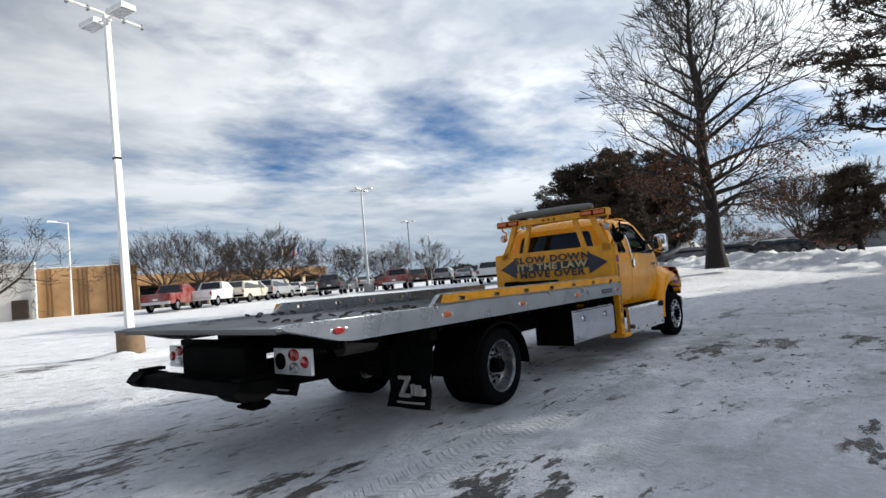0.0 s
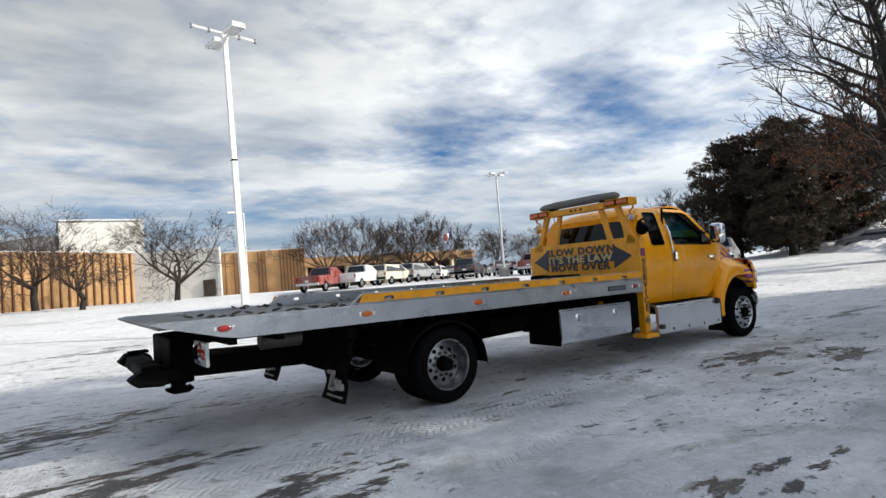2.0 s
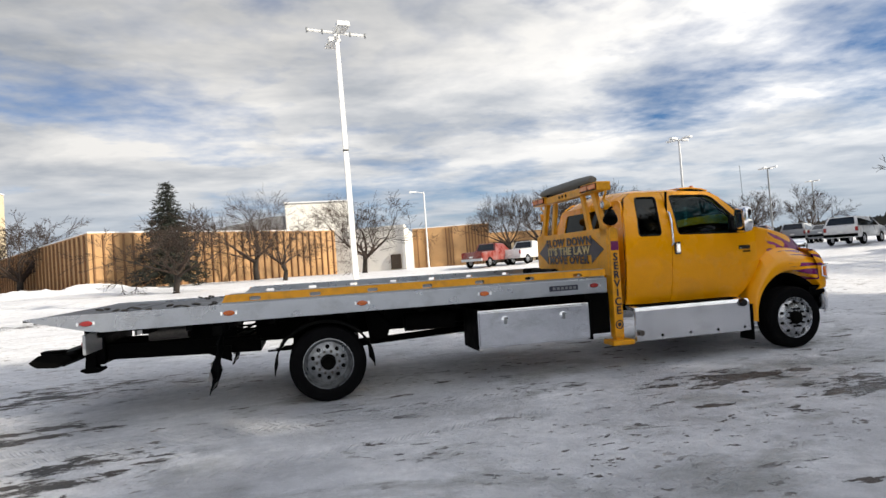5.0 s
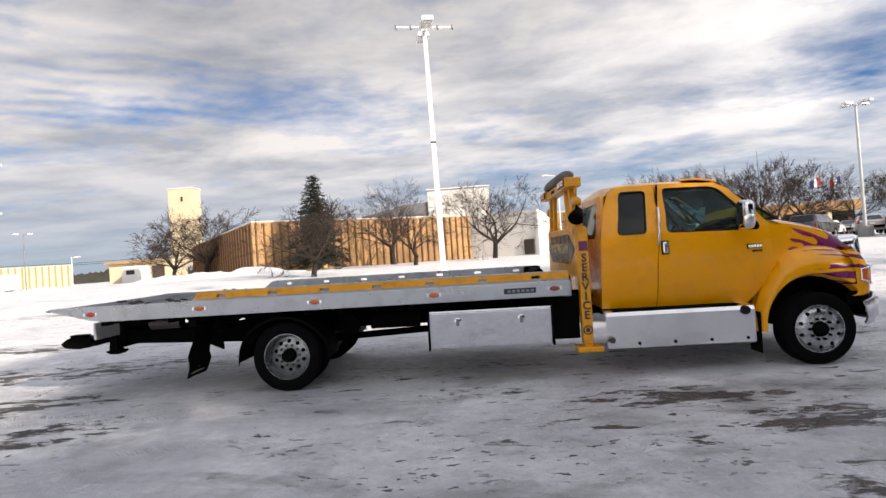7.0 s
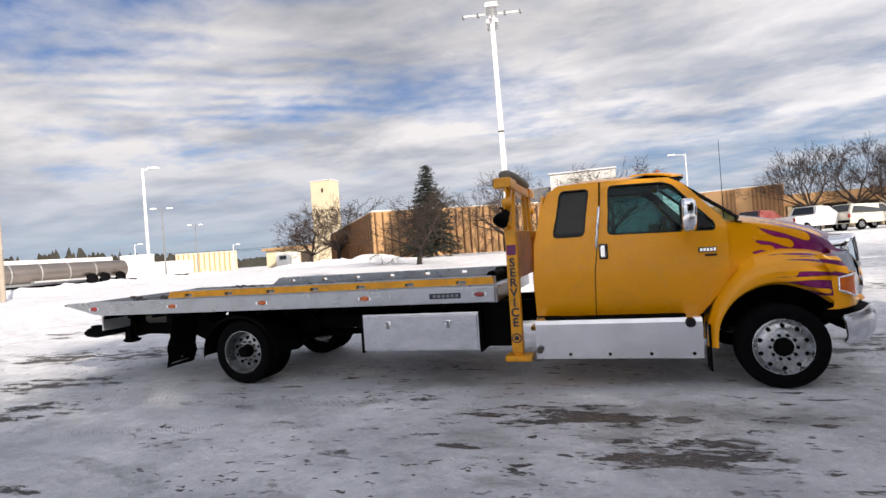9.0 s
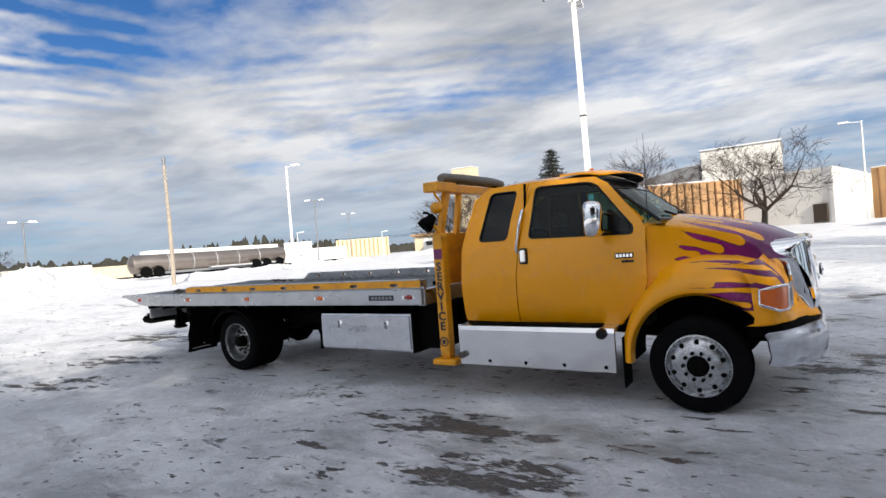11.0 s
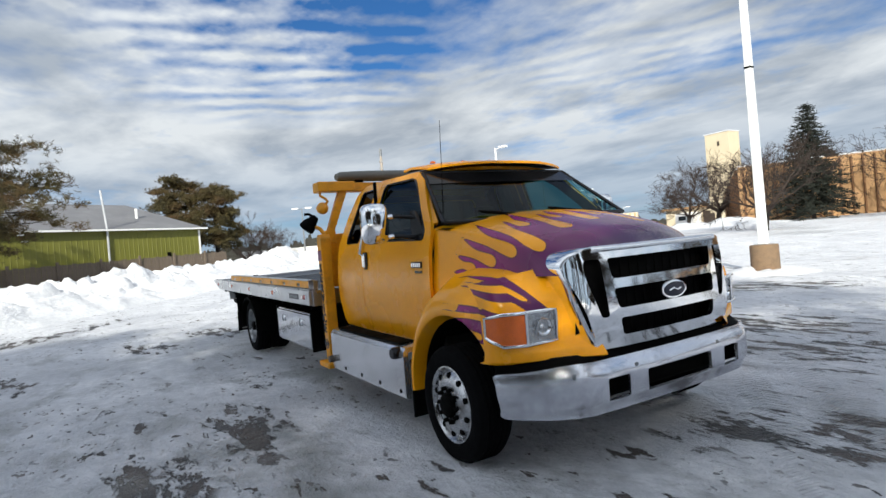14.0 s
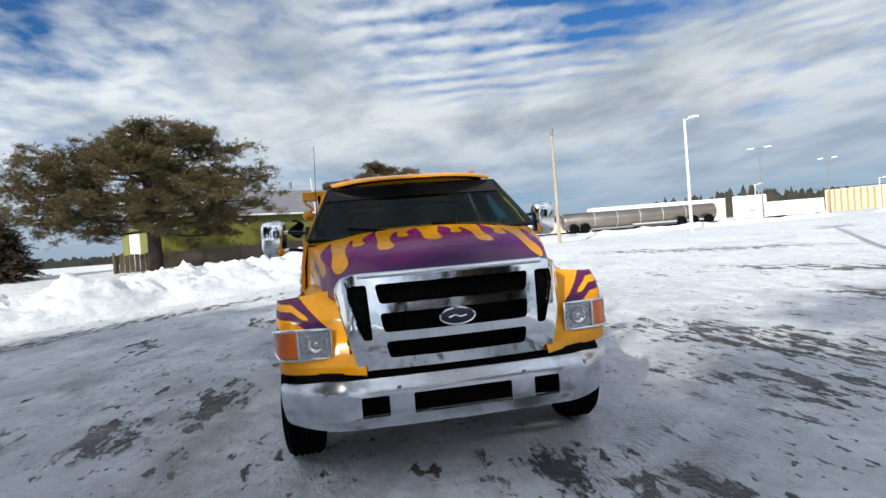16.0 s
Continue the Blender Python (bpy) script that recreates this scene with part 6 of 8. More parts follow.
part("front_axle", box(5.96, 6.1, -0.98, 0.98, 0.34, 0.46, 0.02), M["black"], truck)
part("engine_sump", box(5.55, 6.7, -0.38, 0.38, 0.46, 0.98, 0.04), M["black"], truck)
part("gearbox", prism([(4.4, 0.55), (5.55, 0.45), (5.55, 0.80), (4.4, 0.74)], "y", -0.22, 0.22, 0.03), M["black"], truck)
part("fuel_tank", box(1.75, 3.1, 0.62, 1.18, 0.40, 0.82, 0.05), M["black"], truck)
for s in (-1, 1):
    bm = bmesh.new()
    for k in range(5):
        zz0 = 0.50 + k * 0.017
        add_box(bm, -0.62 + 0.09 * k, 0.62 - 0.09 * k, s * 0.56 - 0.035, s * 0.56 + 0.035, zz0, zz0 + 0.014)
    part("leaf_spring", bm, M["black"], truck)
    # fender over the pair of rear tyres
    arc = [radians(-4 + 188 * i / 20) for i in range(21)]
    out = [(0.52 * math.cos(a), 0.40 + 0.47 * math.sin(a)) for a in arc]
    rows = [[(x, s * yy, z - dz) for x, z in out] for yy, dz in ((1.255, 0.03), (1.25, 0.0), (0.70, 0.0), (0.70, 0.04))]
    part("rear_fender", solidify(loft(rows), 0.012), M["black"], truck, "black plastic wheel fender", 40)
    part("mud_flap_bracket", box(-1.10, -1.0, s * 1.22 if s < 0 else 0.68, -0.68 if s < 0 else 1.22, 0.80, 0.90, 0.01), M["black"], truck)
    bm = bmesh.new()
    rows = []
    for i in range(9):
        z = 0.86 - i * 0.082
        off = -1.03 - 0.015 * i - 0.012 * (i % 3)
        rows.append([(off + 0.012 * math.sin(j * 1.3 + i), s * (1.20 - j * 0.085), z) for j in range(7)])
    flap = part("mud_flap", solidify(loft(rows), 0.012), M["flap"], truck, "black rubber mud flap with a white mark", 30)
    # the mark on the flap, as plain shapes; its white is greyed for shade
    bm = bmesh.new()
    fx = -1.166
    yc = s * 0.98
    for a0, a1, z0, z1 in ((-0.13, 0.00, 0.46, 0.49), (-0.13, 0.0, 0.30, 0.33), (0.02, 0.045, 0.32, 0.42), (0.06, 0.12, 0.32, 0.41), (0.13, 0.17, 0.32, 0.38)):
        add_box(bm, fx - 0.004, fx + 0.03, yc - a1, yc - a0, z0, z1)
    vs = add_prism(bm, [(yc + 0.0, 0.47), (yc + 0.035, 0.47), (yc + 0.13, 0.32), (yc + 0.09, 0.32)], "x", fx - 0.004, fx + 0.03)
    add_box(bm, fx - 0.004, fx + 0.03, yc - 0.16, yc + 0.16, 0.245, 0.262)
    part("flap_mark", bm, M["conc_grey"], flap)

# hanging hoses and brackets between the axle and the tail
bm = bmesh.new()
for k, (y0, dz) in enumerate(((-0.5, 0.16), (-0.35, 0.22), (0.1, 0.12), (-0.6, 0.10))):
    pts = [(-0.65 - 0.9 * i / 10 + 0.1 * k, y0, 0.88 - dz * math.sin(math.pi * i / 10)) for i in range(11)]
    add_tube(bm, pts, 0.014, 6)
part("hydraulic_hoses", bm, M["black"], truck, smooth=60)
part("spring_hanger", prism([(0.55, 0.52), (0.75, 0.55), (0.80, 0.70), (0.62, 0.86), (0.5, 0.86)], "y", -0.62, -0.5, 0.01), M["black"], truck)
part("air_tank", tube([(0.95, -0.72, 0.72), (1.55, -0.72, 0.72)], 0.11, 16), M["black"], truck, smooth=40)

# wheel lift under the tail
lift = part("wheel_lift", prism([(-2.40, 0.56), (-0.70, 0.50), (-0.70, 0.68), (-2.40, 0.735)], "y", -0.46, 0.30, 0.012), M["black"], truck, "black folded wheel lift")
part("stinger", box(-2.66, -2.36, -0.12, 0.12, 0.60, 0.70, 0.012), M["black"], lift)
part("crossbar", prism([(-2.74, 0.60), (-2.56, 0.58), (-2.52, 0.66), (-2.56, 0.71), (-2.72, 0.70)], "y", -0.88, 0.86, 0.012), M["black"], lift)
for yy, tip in ((-0.82, -2.87), (0.84, -2.80)):
    part("claw", prism([(tip, 0.645), (tip + 0.07, 0.59), (-2.62, 0.575), (-2.46, 0.64), (-2.50, 0.70), (-2.70, 0.725), (tip + 0.09, 0.71)], "y", yy - 0.10, yy + 0.10, 0.015), M["black"], lift)
    part("claw_knob", box(tip + 0.10, tip + 0.30, yy - 0.06, yy + 0.06, 0.715, 0.745, 0.01), M["black"], lift)
part("lift_foot", prism([(-2.47, 0.80), (-2.38, 0.80), (-2.39, 0.49), (-2.35, 0.48), (-2.33, 0.50), (-2.31, 0.47), (-2.36, 0.44), (-2.48, 0.44), (-2.54, 0.47), (-2.53, 0.49), (-2.48, 0.48)], "y", -0.56, -0.42, 0.008), M["black"], lift)
part("tail_beam", box(-2.50, -2.30, -0.52, 0.48, 0.52, 0.93, 0.02), M["black"], truck)
part("boom_plate", prism([(-1.25, 0.52), (-1.02, 0.42), (-1.02, 0.60), (-1.25, 0.60)], "y", -0.50, -0.47), M["black"], lift)
part("valve_bank", box(-1.45, -0.95, -0.55, -0.20, 0.70, 0.93, 0.02), M["black"], truck)
part("grey_tank", tube([(-1.78, -0.78, 0.84), (-1.40, -0.78, 0.84)], 0.085, 16), M["chain"], truck, smooth=40)
for s in (-1, 1):
    # a white panel in galvanised grey: its shade is put into the colour
    pl = part("tail_light_panel", box(-2.32, -2.29, min(s * 0.63, s * 1.09), max(s * 0.63, s * 1.09), 0.70, 0.90, 0.006), M["galv"], truck, "pale light panel with red and clear lamps")
    for yy, zz1, r0, mt, nm in ((0.72, 0.80, 0.065, "black", "socket"), (0.89, 0.850, 0.047, "red", "brake_lamp"), (0.89, 0.755, 0.042, "clear", "reverse_lamp"), (1.02, 0.80, 0.045, "red", "marker_lamp")):
        bm = bmesh.new()
        add_lathe(bm, [(0.0001, -0.022), (r0 * 0.7, -0.020), (r0, -0.006), (r0, 0.01)], "x", 20, (-2.32, s * yy, zz1))
        for v in bm.verts:
            if nm in ("brake_lamp", "reverse_lamp"):
                v.co.y = s * yy + (v.co.y - s * yy) * 1.35
        part(nm, bm, M[mt], pl, smooth=40)

# ---- the bed ----
bed = part("deck", box(-2.68, 3.28, -1.20, 1.20, 1.045, 1.075), M["deck"], truck, "worn grey steel flatbed deck")
bm = bmesh.new()
for k in range(24):
    add_box(bm, -0.9 + k * 0.17, -0.9 + k * 0.17 + 0.012, -1.18, 1.18, 1.074, 1.080)
part("deck_ribs", bm, M["deck"], bed)
part("tail_plate", prism([(-2.735, 1.07), (-2.0, 1.045), (-2.0, 1.082), (-2.735, 1.09)], "y", -1.285, 1.285), M["deck"], bed)
SLOTS = [(-0.67 + 0.60 * k) for k in range(7)]
for s in (-1, 1):
    y0, y1 = (s * 1.29, s * 1.20) if s > 0 else (s * 1.29, s * 1.20)
    rail = part("side_rail", prism([(3.30, 0.93), (3.30, 1.10), (-2.66, 1.105), (-2.745, 1.092), (-2.66, 1.065), (-2.22, 0.95), (-2.08, 0.93)], "y", min(y0, y1), max(y0, y1), 0.008), M["alu"], bed, "scuffed aluminium side rail")
    holes = [round_loop(rect(c - 0.055, c + 0.055, 1.134, 1.172), 0.016, 3) for c in SLOTS]
    up = fill_panel([(-1.06, 1.10), (3.30, 1.10), (3.30, 1.205), (-0.92, 1.205)], holes)
    remap(up, lambda a, c, s=s: Vector((a, s * 1.225, c)))
    part("upper_rail", solidify(up, 0.05), M["alu"], bed)
    strip = fill_panel([(-0.99, 1.126), (3.29, 1.126), (3.29, 1.203), (-0.95, 1.203)], holes)
    remap(strip, lambda a, c, s=s: Vector((a, s * 1.281, c)))
    part("yellow_strip", solidify(strip, 0.004), M["yellow_old"], bed, "long yellow strip on the upper rail")
    part("rail_cap", box(-0.9, 3.26, min(s * 1.20, s * 1.27), max(s * 1.20, s * 1.27), 1.205, 1.212), M["alu"], bed)
    part("rail_backing", box(-1.0, 3.28, min(s * 1.251, s * 1.274), max(s * 1.251, s * 1.274), 1.10, 1.11), M["alu"], bed)
    for k, (x, mt) in enumerate(((-2.21, "red"), (-0.925, "amber"), (0.41, "amber"), (1.775, "amber"), (3.13, "red"))):
        bm = bmesh.new()
        add_lathe(bm, [(0.0001, -0.014), (0.022, -0.012), (0.028, 0.0), (0.028, 0.01)], "y", 16, (x, 0, 1.02))
        for v in bm.verts:
            v.co.x = x + (v.co.x - x) * 2.0
            v.co.y = s * (1.293 - v.co.y)
        lm = part("marker_lamp", bm, M[mt], rail, smooth=40)
        for dx in (-0.07, 0.07):
            part("lamp_bracket", box(x + dx - 0.012, x + dx + 0.012, min(s * 1.288, s * 1.300), max(s * 1.288, s * 1.300), 1.0, 1.04, 0.004), M["chrome"], rail)
    part("id_plate", box(2.56, 2.92, min(s * 1.288, s * 1.295), max(s * 1.288, s * 1.295), 0.985, 1.045), M["sign_blue"], rail)
    bm = bmesh.new()
    for k in range(6):
        add_box(bm, 2.60 + k * 0.052, 2.635 + k * 0.052, min(s * 1.294, s * 1.297), max(s * 1.294, s * 1.297), 1.0, 1.03)
    part("id_bars", bm, M["greymetal"], rail)
part("front_sill", box(3.22, 3.32, -1.25, 1.25, 0.92, 1.10, 0.01), M["alu"], bed)
# chains and rings lie on the tail
chain = thing("tow_chain", "dark steel tow chain lying in a heap on the flatbed", "chain", pose(0, 0, 0, 0.4, 0.7, 0))
rc = random.Random(5)
for c0, c1, n in (((-1.6, -0.75), (-1.05, -0.95), 9), ((-2.3, -0.5), (-1.8, -0.9), 8), ((-1.55, 0.9), (-1.0, 0.8), 8)):
    for i in range(n):
        bm = bmesh.new()
        t = i / (n - 1)
        cx = c0[0] + (c1[0] - c0[0]) * t + rc.uniform(-0.04, 0.04)
        cy = c0[1] + (c1[1] - c0[1]) * t + rc.uniform(-0.06, 0.06)
        cz = 1.075 + 0.028 + rc.uniform(0, 0.03)
        a = rc.uniform(0, 3)
        tl = rc.uniform(-0.7, 0.7)
        pts = [(0.045 * math.cos(u), 0.028 * math.sin(u), 0) for u in [2 * math.pi * k / 10 for k in range(11)]]
        mm = pose(cx, cy, cz - 0.012, math.degrees(tl) * 0.6, 12, math.degrees(a))
        add_tube(bm, [mm @ (Vector(p) * 0.8) for p in pts], 0.008, 6)
        part("chain_link", bm, M["chain"], chain, smooth=60)
for x, y in ((-1.75, -0.95), (0.4, -1.0), (-2.2, 0.6), (0.2, 0.95), (1.7, -1.0)):
    part("tie_down_pot", lathe([(0.09, 0.0), (0.085, 0.012), (0.05, 0.018), (0.04, 0.006)], "z", 14, (x, y, 1.074)), M["chain"], bed)
winch = part("winch", tube([(3.08, -0.35, 1.155), (3.08, 0.35, 1.155)], 0.065, 18), M["black"], bed, smooth=40)
part("winch_motor", box(2.98, 3.2, 0.36, 0.58, 1.075, 1.23, 0.03), M["black"], winch)
part("winch_stand", box(2.9, 3.14, -0.45, 0.45, 1.075, 1.12, 0.01), M["black"], winch)

# tool box
tb = part("tool_box", box(1.69, 3.09, -1.215, -0.70, 0.395, 0.825, 0.012), M["polish"], truck, "polished aluminium tool box with two latches")
part("box_door", box(1.715, 3.065, -1.232, -1.212, 0.42, 0.80, 0.006), M["polish"], tb)
for a in (1.675, 3.092):
    part("box_edge", box(a, a + 0.02, -1.23, -0.70, 0.38, 0.84), M["black"], tb)
for x in (2.02, 2.74):
    lt = part("latch", lathe([(0.0001, -0.016), (0.03, -0.014), (0.045, -0.004), (0.045, 0.01)], "y", 16, (x, -1.232, 0.70)), M["chrome"], tb, smooth=40)
    part("latch_handle", box(x - 0.018, x + 0.018, -1.252, -1.236, 0.655, 0.735, 0.005), M["greymetal"], lt)
part("side_gap_plate", box(3.10, 3.42, -1.10, -0.75, 0.42, 0.92, 0.01), M["black"], truck)

# ---- headboard and masts ----
HX = 3.42
EDGE = {-1: 0.0, 1: -0.30}
MAST = {-1: (-1.19, -1.07), 1: (0.88, 1.0)}   # inner and outer face of each mast
head = part("headboard", box(HX, HX + 0.035, -1.14, 0.90, 1.12, 1.70, 0.008), M["yellow_old"], truck, "yellow steel headboard with a warning sign")
for s in (-1, 1):
    mast = part("mast", prism([(3.43, 0.36), (3.55, 0.36), (3.55, 1.66), (3.53, 1.70), (3.45, 1.70), (3.43, 1.66)], "y", min(MAST[s]), max(MAST[s]), 0.012), M["yellow_old"], truck, "yellow steel outrigger mast with black lettering")
    part("mast_foot", box(3.36, 3.65, min(MAST[s]) - 0.06, max(MAST[s]) + 0.06, 0.275, 0.335, 0.012), M["yellow_old"], mast)
    part("mast_leg", box(3.45, 3.535, min(MAST[s]) + 0.015, max(MAST[s]) - 0.015, 0.33, 0.37), M["yellow_old"], mast)
    for i, ch in enumerate("SERVICE"):
        face = MAST[-1][0] if s < 0 else MAST[1][1]
        rot = pose(3.49, face + s * 0.004, 1.335 - i * 0.108, 90, 0, 0 if s < 0 else 180)
        text_mesh("letter", ch, 0.130, rot, M["sign_blue"], mast)
    part("purple_patch", box(3.44, 3.54, min(face - s * 0.001, face + s * 0.003), max(face - s * 0.001, face + s * 0.003), 1.42, 1.53), M["purple"], mast)
    bm = bmesh.new()
    add_lathe(bm, [(0.054, 0.004), (0.054, -0.004), (0.040, -0.004), (0.040, 0.004)], "y", 20, (3.49, face, 0.52), closed=True)
    add_lathe(bm, [(0.0001, -0.004), (0.026, -0.004), (0.026, 0.004), (0.0001, 0.004)], "y", 12, (3.49, face, 0.52))
    part("round_mark", bm, M["sign_blue"], mast)
    # upper frame
    part("slant_post", prism([((s * 1.02 + EDGE[s]), 1.66), ((s * 1.10 + EDGE[s]), 1.66), ((s * 0.90 + EDGE[s]), 2.18), ((s * 0.80 + EDGE[s]), 2.18)][::s], "x", HX, HX + 0.06, 0.006), M["yellow_old"], head)
    part("inner_post", prism([((s * 0.66 + EDGE[s]), 1.66), ((s * 0.74 + EDGE[s]), 1.66), ((s * 0.60 + EDGE[s]), 2.18), ((s * 0.52 + EDGE[s]), 2.18)][::s], "x", HX, HX + 0.05, 0.006), M["yellow_old"], head)
    part("mast_cap", prism([((s * 0.98 + EDGE[s]), 1.60), ((s * 1.16 + EDGE[s]), 1.60), ((s * 1.16 + EDGE[s]), 1.68), ((s * 1.10 + EDGE[s]), 1.74), ((s * 0.98 + EDGE[s]), 1.74)][::s], "x", HX + 0.0, HX + 0.06, 0.01), M["yellow_old"], head)
    # beam ends with lamps
    bx = part("lamp_box", box(HX - 0.09, HX + 0.10, min((s * 0.72 + EDGE[s]), (s * 1.15 + EDGE[s])), max((s * 0.72 + EDGE[s]), (s * 1.15 + EDGE[s])), 2.16, 2.27, 0.012), M["yellow_old"], head)
    for yy in (0.82, 1.03):
        part("amber_lamp", box(HX - 0.105, HX - 0.088, s * yy + EDGE[s] - 0.09, s * yy + EDGE[s] + 0.09, 2.185, 2.245, 0.006), M["amber"], bx)
        part("lamp_rim", box(HX - 0.097, HX - 0.085, s * yy + EDGE[s] - 0.105, s * yy + EDGE[s] + 0.105, 2.172, 2.258, 0.004), M["black"], bx)
    yb = s * 1.10 + EDGE[s]
    wl = part("work_lamp", lathe([(0.0001, -0.055), (0.045, -0.052), (0.062, -0.03), (0.066, 0.0), (0.055, 0.035), (0.03, 0.055), (0.0001, 0.06)], "x", 20, (HX + 0.04, yb, 1.985)), M["yellow_old"], head, "round yellow work lamp on a bent arm", 40)
    part("lamp_glass", lathe([(0.0001, -0.060), (0.04, -0.058), (0.050, -0.05)], "x", 20, (HX + 0.04, yb, 1.985), caps=False), M["clear"], wl, smooth=40)
    part("lamp_arm", tube([(HX + 0.04, yb + s * 0.02, 2.17), (HX + 0.04, yb + s * 0.015, 2.12), (HX + 0.045, yb - s * 0.035, 2.09), (HX + 0.05, yb - s * 0.06, 2.06), (HX + 0.045, yb - s * 0.03, 2.02)], 0.015, 8), M["yellow_old"], wl, smooth=40)
    if s < 0:   # black lamp that hangs outside the mast's top
        bell = lathe([(0.0001, 0.10), (0.030, 0.10), (0.045, 0.085), (0.052, 0.05), (0.075, 0.0), (0.088, -0.06), (0.080, -0.075), (0.0001, -0.06)], "z", 18)
        tilt = Matrix.Translation((3.43, s * 1.245 + EDGE[s], 1.825)) @ Matrix.Rotation(radians(38 * s), 4, "X") @ Matrix.Rotation(radians(25), 4, "Y")
        for v in bell.verts:
            v.co = tilt @ v.co
        bl = part("spot_lamp", bell, M["black"], mast, "black bell-shaped spot lamp", 40)
        part("lamp_bracket", tube([(3.50, s * 1.12 + EDGE[s], 1.70), (3.47, s * 1.15 + EDGE[s], 1.76), (3.45, s * 1.20 + EDGE[s], 1.79)], 0.022, 8), M["yellow_old"], bl, smooth=60)
        part("lamp_clamp", tube([(3.44, s * 1.20 + EDGE[s], 1.90), (3.43, s * 1.25 + EDGE[s], 1.93), (3.42, s * 1.30 + EDGE[s], 1.93)], 0.014, 8), M["black"], bl, smooth=60)
part("top_beam", box(HX - 0.06, HX + 0.08, -0.74, 0.44, 2.155, 2.255, 0.012), M["yellow_old"], head)
for k in range(3):
    bm = bmesh.new()
    add_lathe(bm, [(0.0001, -0.008), (0.022, -0.006), (0.022, 0.004)], "x", 4, (HX - 0.065, -0.25 + 0.10 * k, 2.205))
    part("diamond_mark", bm, M["rust"], head)
bar = part("light_bar", tube([(HX, -0.90, 2.325), (HX, -0.85, 2.33), (HX, -0.5, 2.335), (HX, 0.3, 2.335), (HX, 0.58, 2.325), (HX, 0.64, 2.32)], [0.035, 0.055, 0.062, 0.062, 0.052, 0.03], 16), M["foam"], head, "grey covered light bar", 50)
for v in bar.data.vertices:
    v.co.x = HX + (v.co.x - HX) * 1.5
for s in (-0.65, 0.35):
    part("bar_foot", box(HX - 0.05, HX + 0.05, s - 0.05, s + 0.05, 2.25, 2.30), M["black"], bar)
# warning sign on the headboard, towards the tail
SX = HX - 0.006
SY, SZ = -0.09, 1.44
part("sign_band", box(SX - 0.002, SX + 0.004, SY - 0.66, SY + 0.66, SZ - 0.065, SZ + 0.065), M["sign_blue"], head)
for s in (-1, 1):
    part("sign_arrow", prism([(s * 0.662 + SY, SZ + 0.17), (s * 0.98 + SY, SZ), (s * 0.662 + SY, SZ - 0.17)][::s], "x", SX - 0.002, SX + 0.004), M["sign_blue"], head)
def letter_row(body, size, m, material, parent, depth, bold, wide):
    """Writes a line centred on m, one part a letter."""
    probe = []
    for i, ch in enumerate(body):
        if ch == " ":
            continue
        ob = text_mesh("sign_letter", ch, size, Matrix.Identity(4), material, parent, depth, "LEFT", bold)
        probe.append((i, ob, max(v.co.x for v in ob.data.vertices)))
    gap, blank, pen, place = size * 0.07, size * 0.30, 0.0, []
    for i, ch in enumerate(body):
        hit = [q for q in probe if q[0] == i]
        if not hit:
            pen += blank
            continue
        place.append((hit[0][1], pen))
        pen += hit[0][2] + gap
    for ob, x in place:
        ob.matrix_basis = m @ Matrix.Diagonal((wide, 1, 1, 1)) @ Matrix.Translation((x - (pen - gap) / 2, 0, 0))


for body, zc, size, mt in (("SLOW DOWN", 0.125, 0.150, "sign_blue"), ("IT'S THE LAW", 0.0, 0.145, "gold"), ("MOVE OVER", -0.125, 0.150, "sign_blue")):
    letter_row(body, size, pose(SX - 0.006, SY, SZ + zc, 90, 0, -90), M[mt], head, 0.003, 0.005, 1.30)

# ---- cab ----
def side_y(z):
    pts = ((0.70, 0.985), (0.80, 1.03), (1.00, 1.065), (1.20, 1.075), (1.45, 1.06), (1.58, 1.035), (1.80, 0.955), (2.05, 0.850), (2.14, 0.800), (2.22, 0.70))
    for (a, ya), (b, yb) in zip(pts, pts[1:]):
        if z <= b:
            return ya + (yb - ya) * max(0.0, (z - a) / (b - a))
    return pts[-1][1]


ZC = (0.80, 0.9, 1.0, 1.1, 1.2, 1.32, 1.45, 1.58, 1.7, 1.8, 1.9, 2.0, 2.05, 2.1)
REAR = [(3.70, 0.73), (4.325, 0.715), (4.345, 1.2), (4.40, 1.62), (4.435, 2.13), (4.435, 2.16), (3.99, 2.15), (3.88, 2.08), (3.79, 1.85), (3.72, 1.5), (3.70, 1.1)]
REAR_WIN = round_loop([(3.93, 1.575), (4.25, 1.575), (4.32, 2.08), (4.02, 2.08)], 0.05)
DOOR = [(4.335, 0.715), (5.36, 0.70), (5.44, 0.80), (5.60, 1.0), (5.635, 1.12), (5.64, 1.60), (5.60, 1.68), (5.28, 2.06), (5.14, 2.14), (4.445, 2.16), (4.445, 2.13), (4.41, 1.62), (4.355, 1.2)]
DOOR_WIN = round_loop([(4.50, 1.575), (5.525, 1.555), (5.53, 1.62), (5.17, 2.05), (5.08, 2.085), (4.535, 2.095)], 0.05)
FB = {-1: 0.0, 1: 0.10}
BACK = lambda loop: [(a - 0.13 * sstep(c, 1.2, 1.6) * sstep(a, 4.7, 5.1), c) for a, c in loop]   # the far frame stands behind the glass
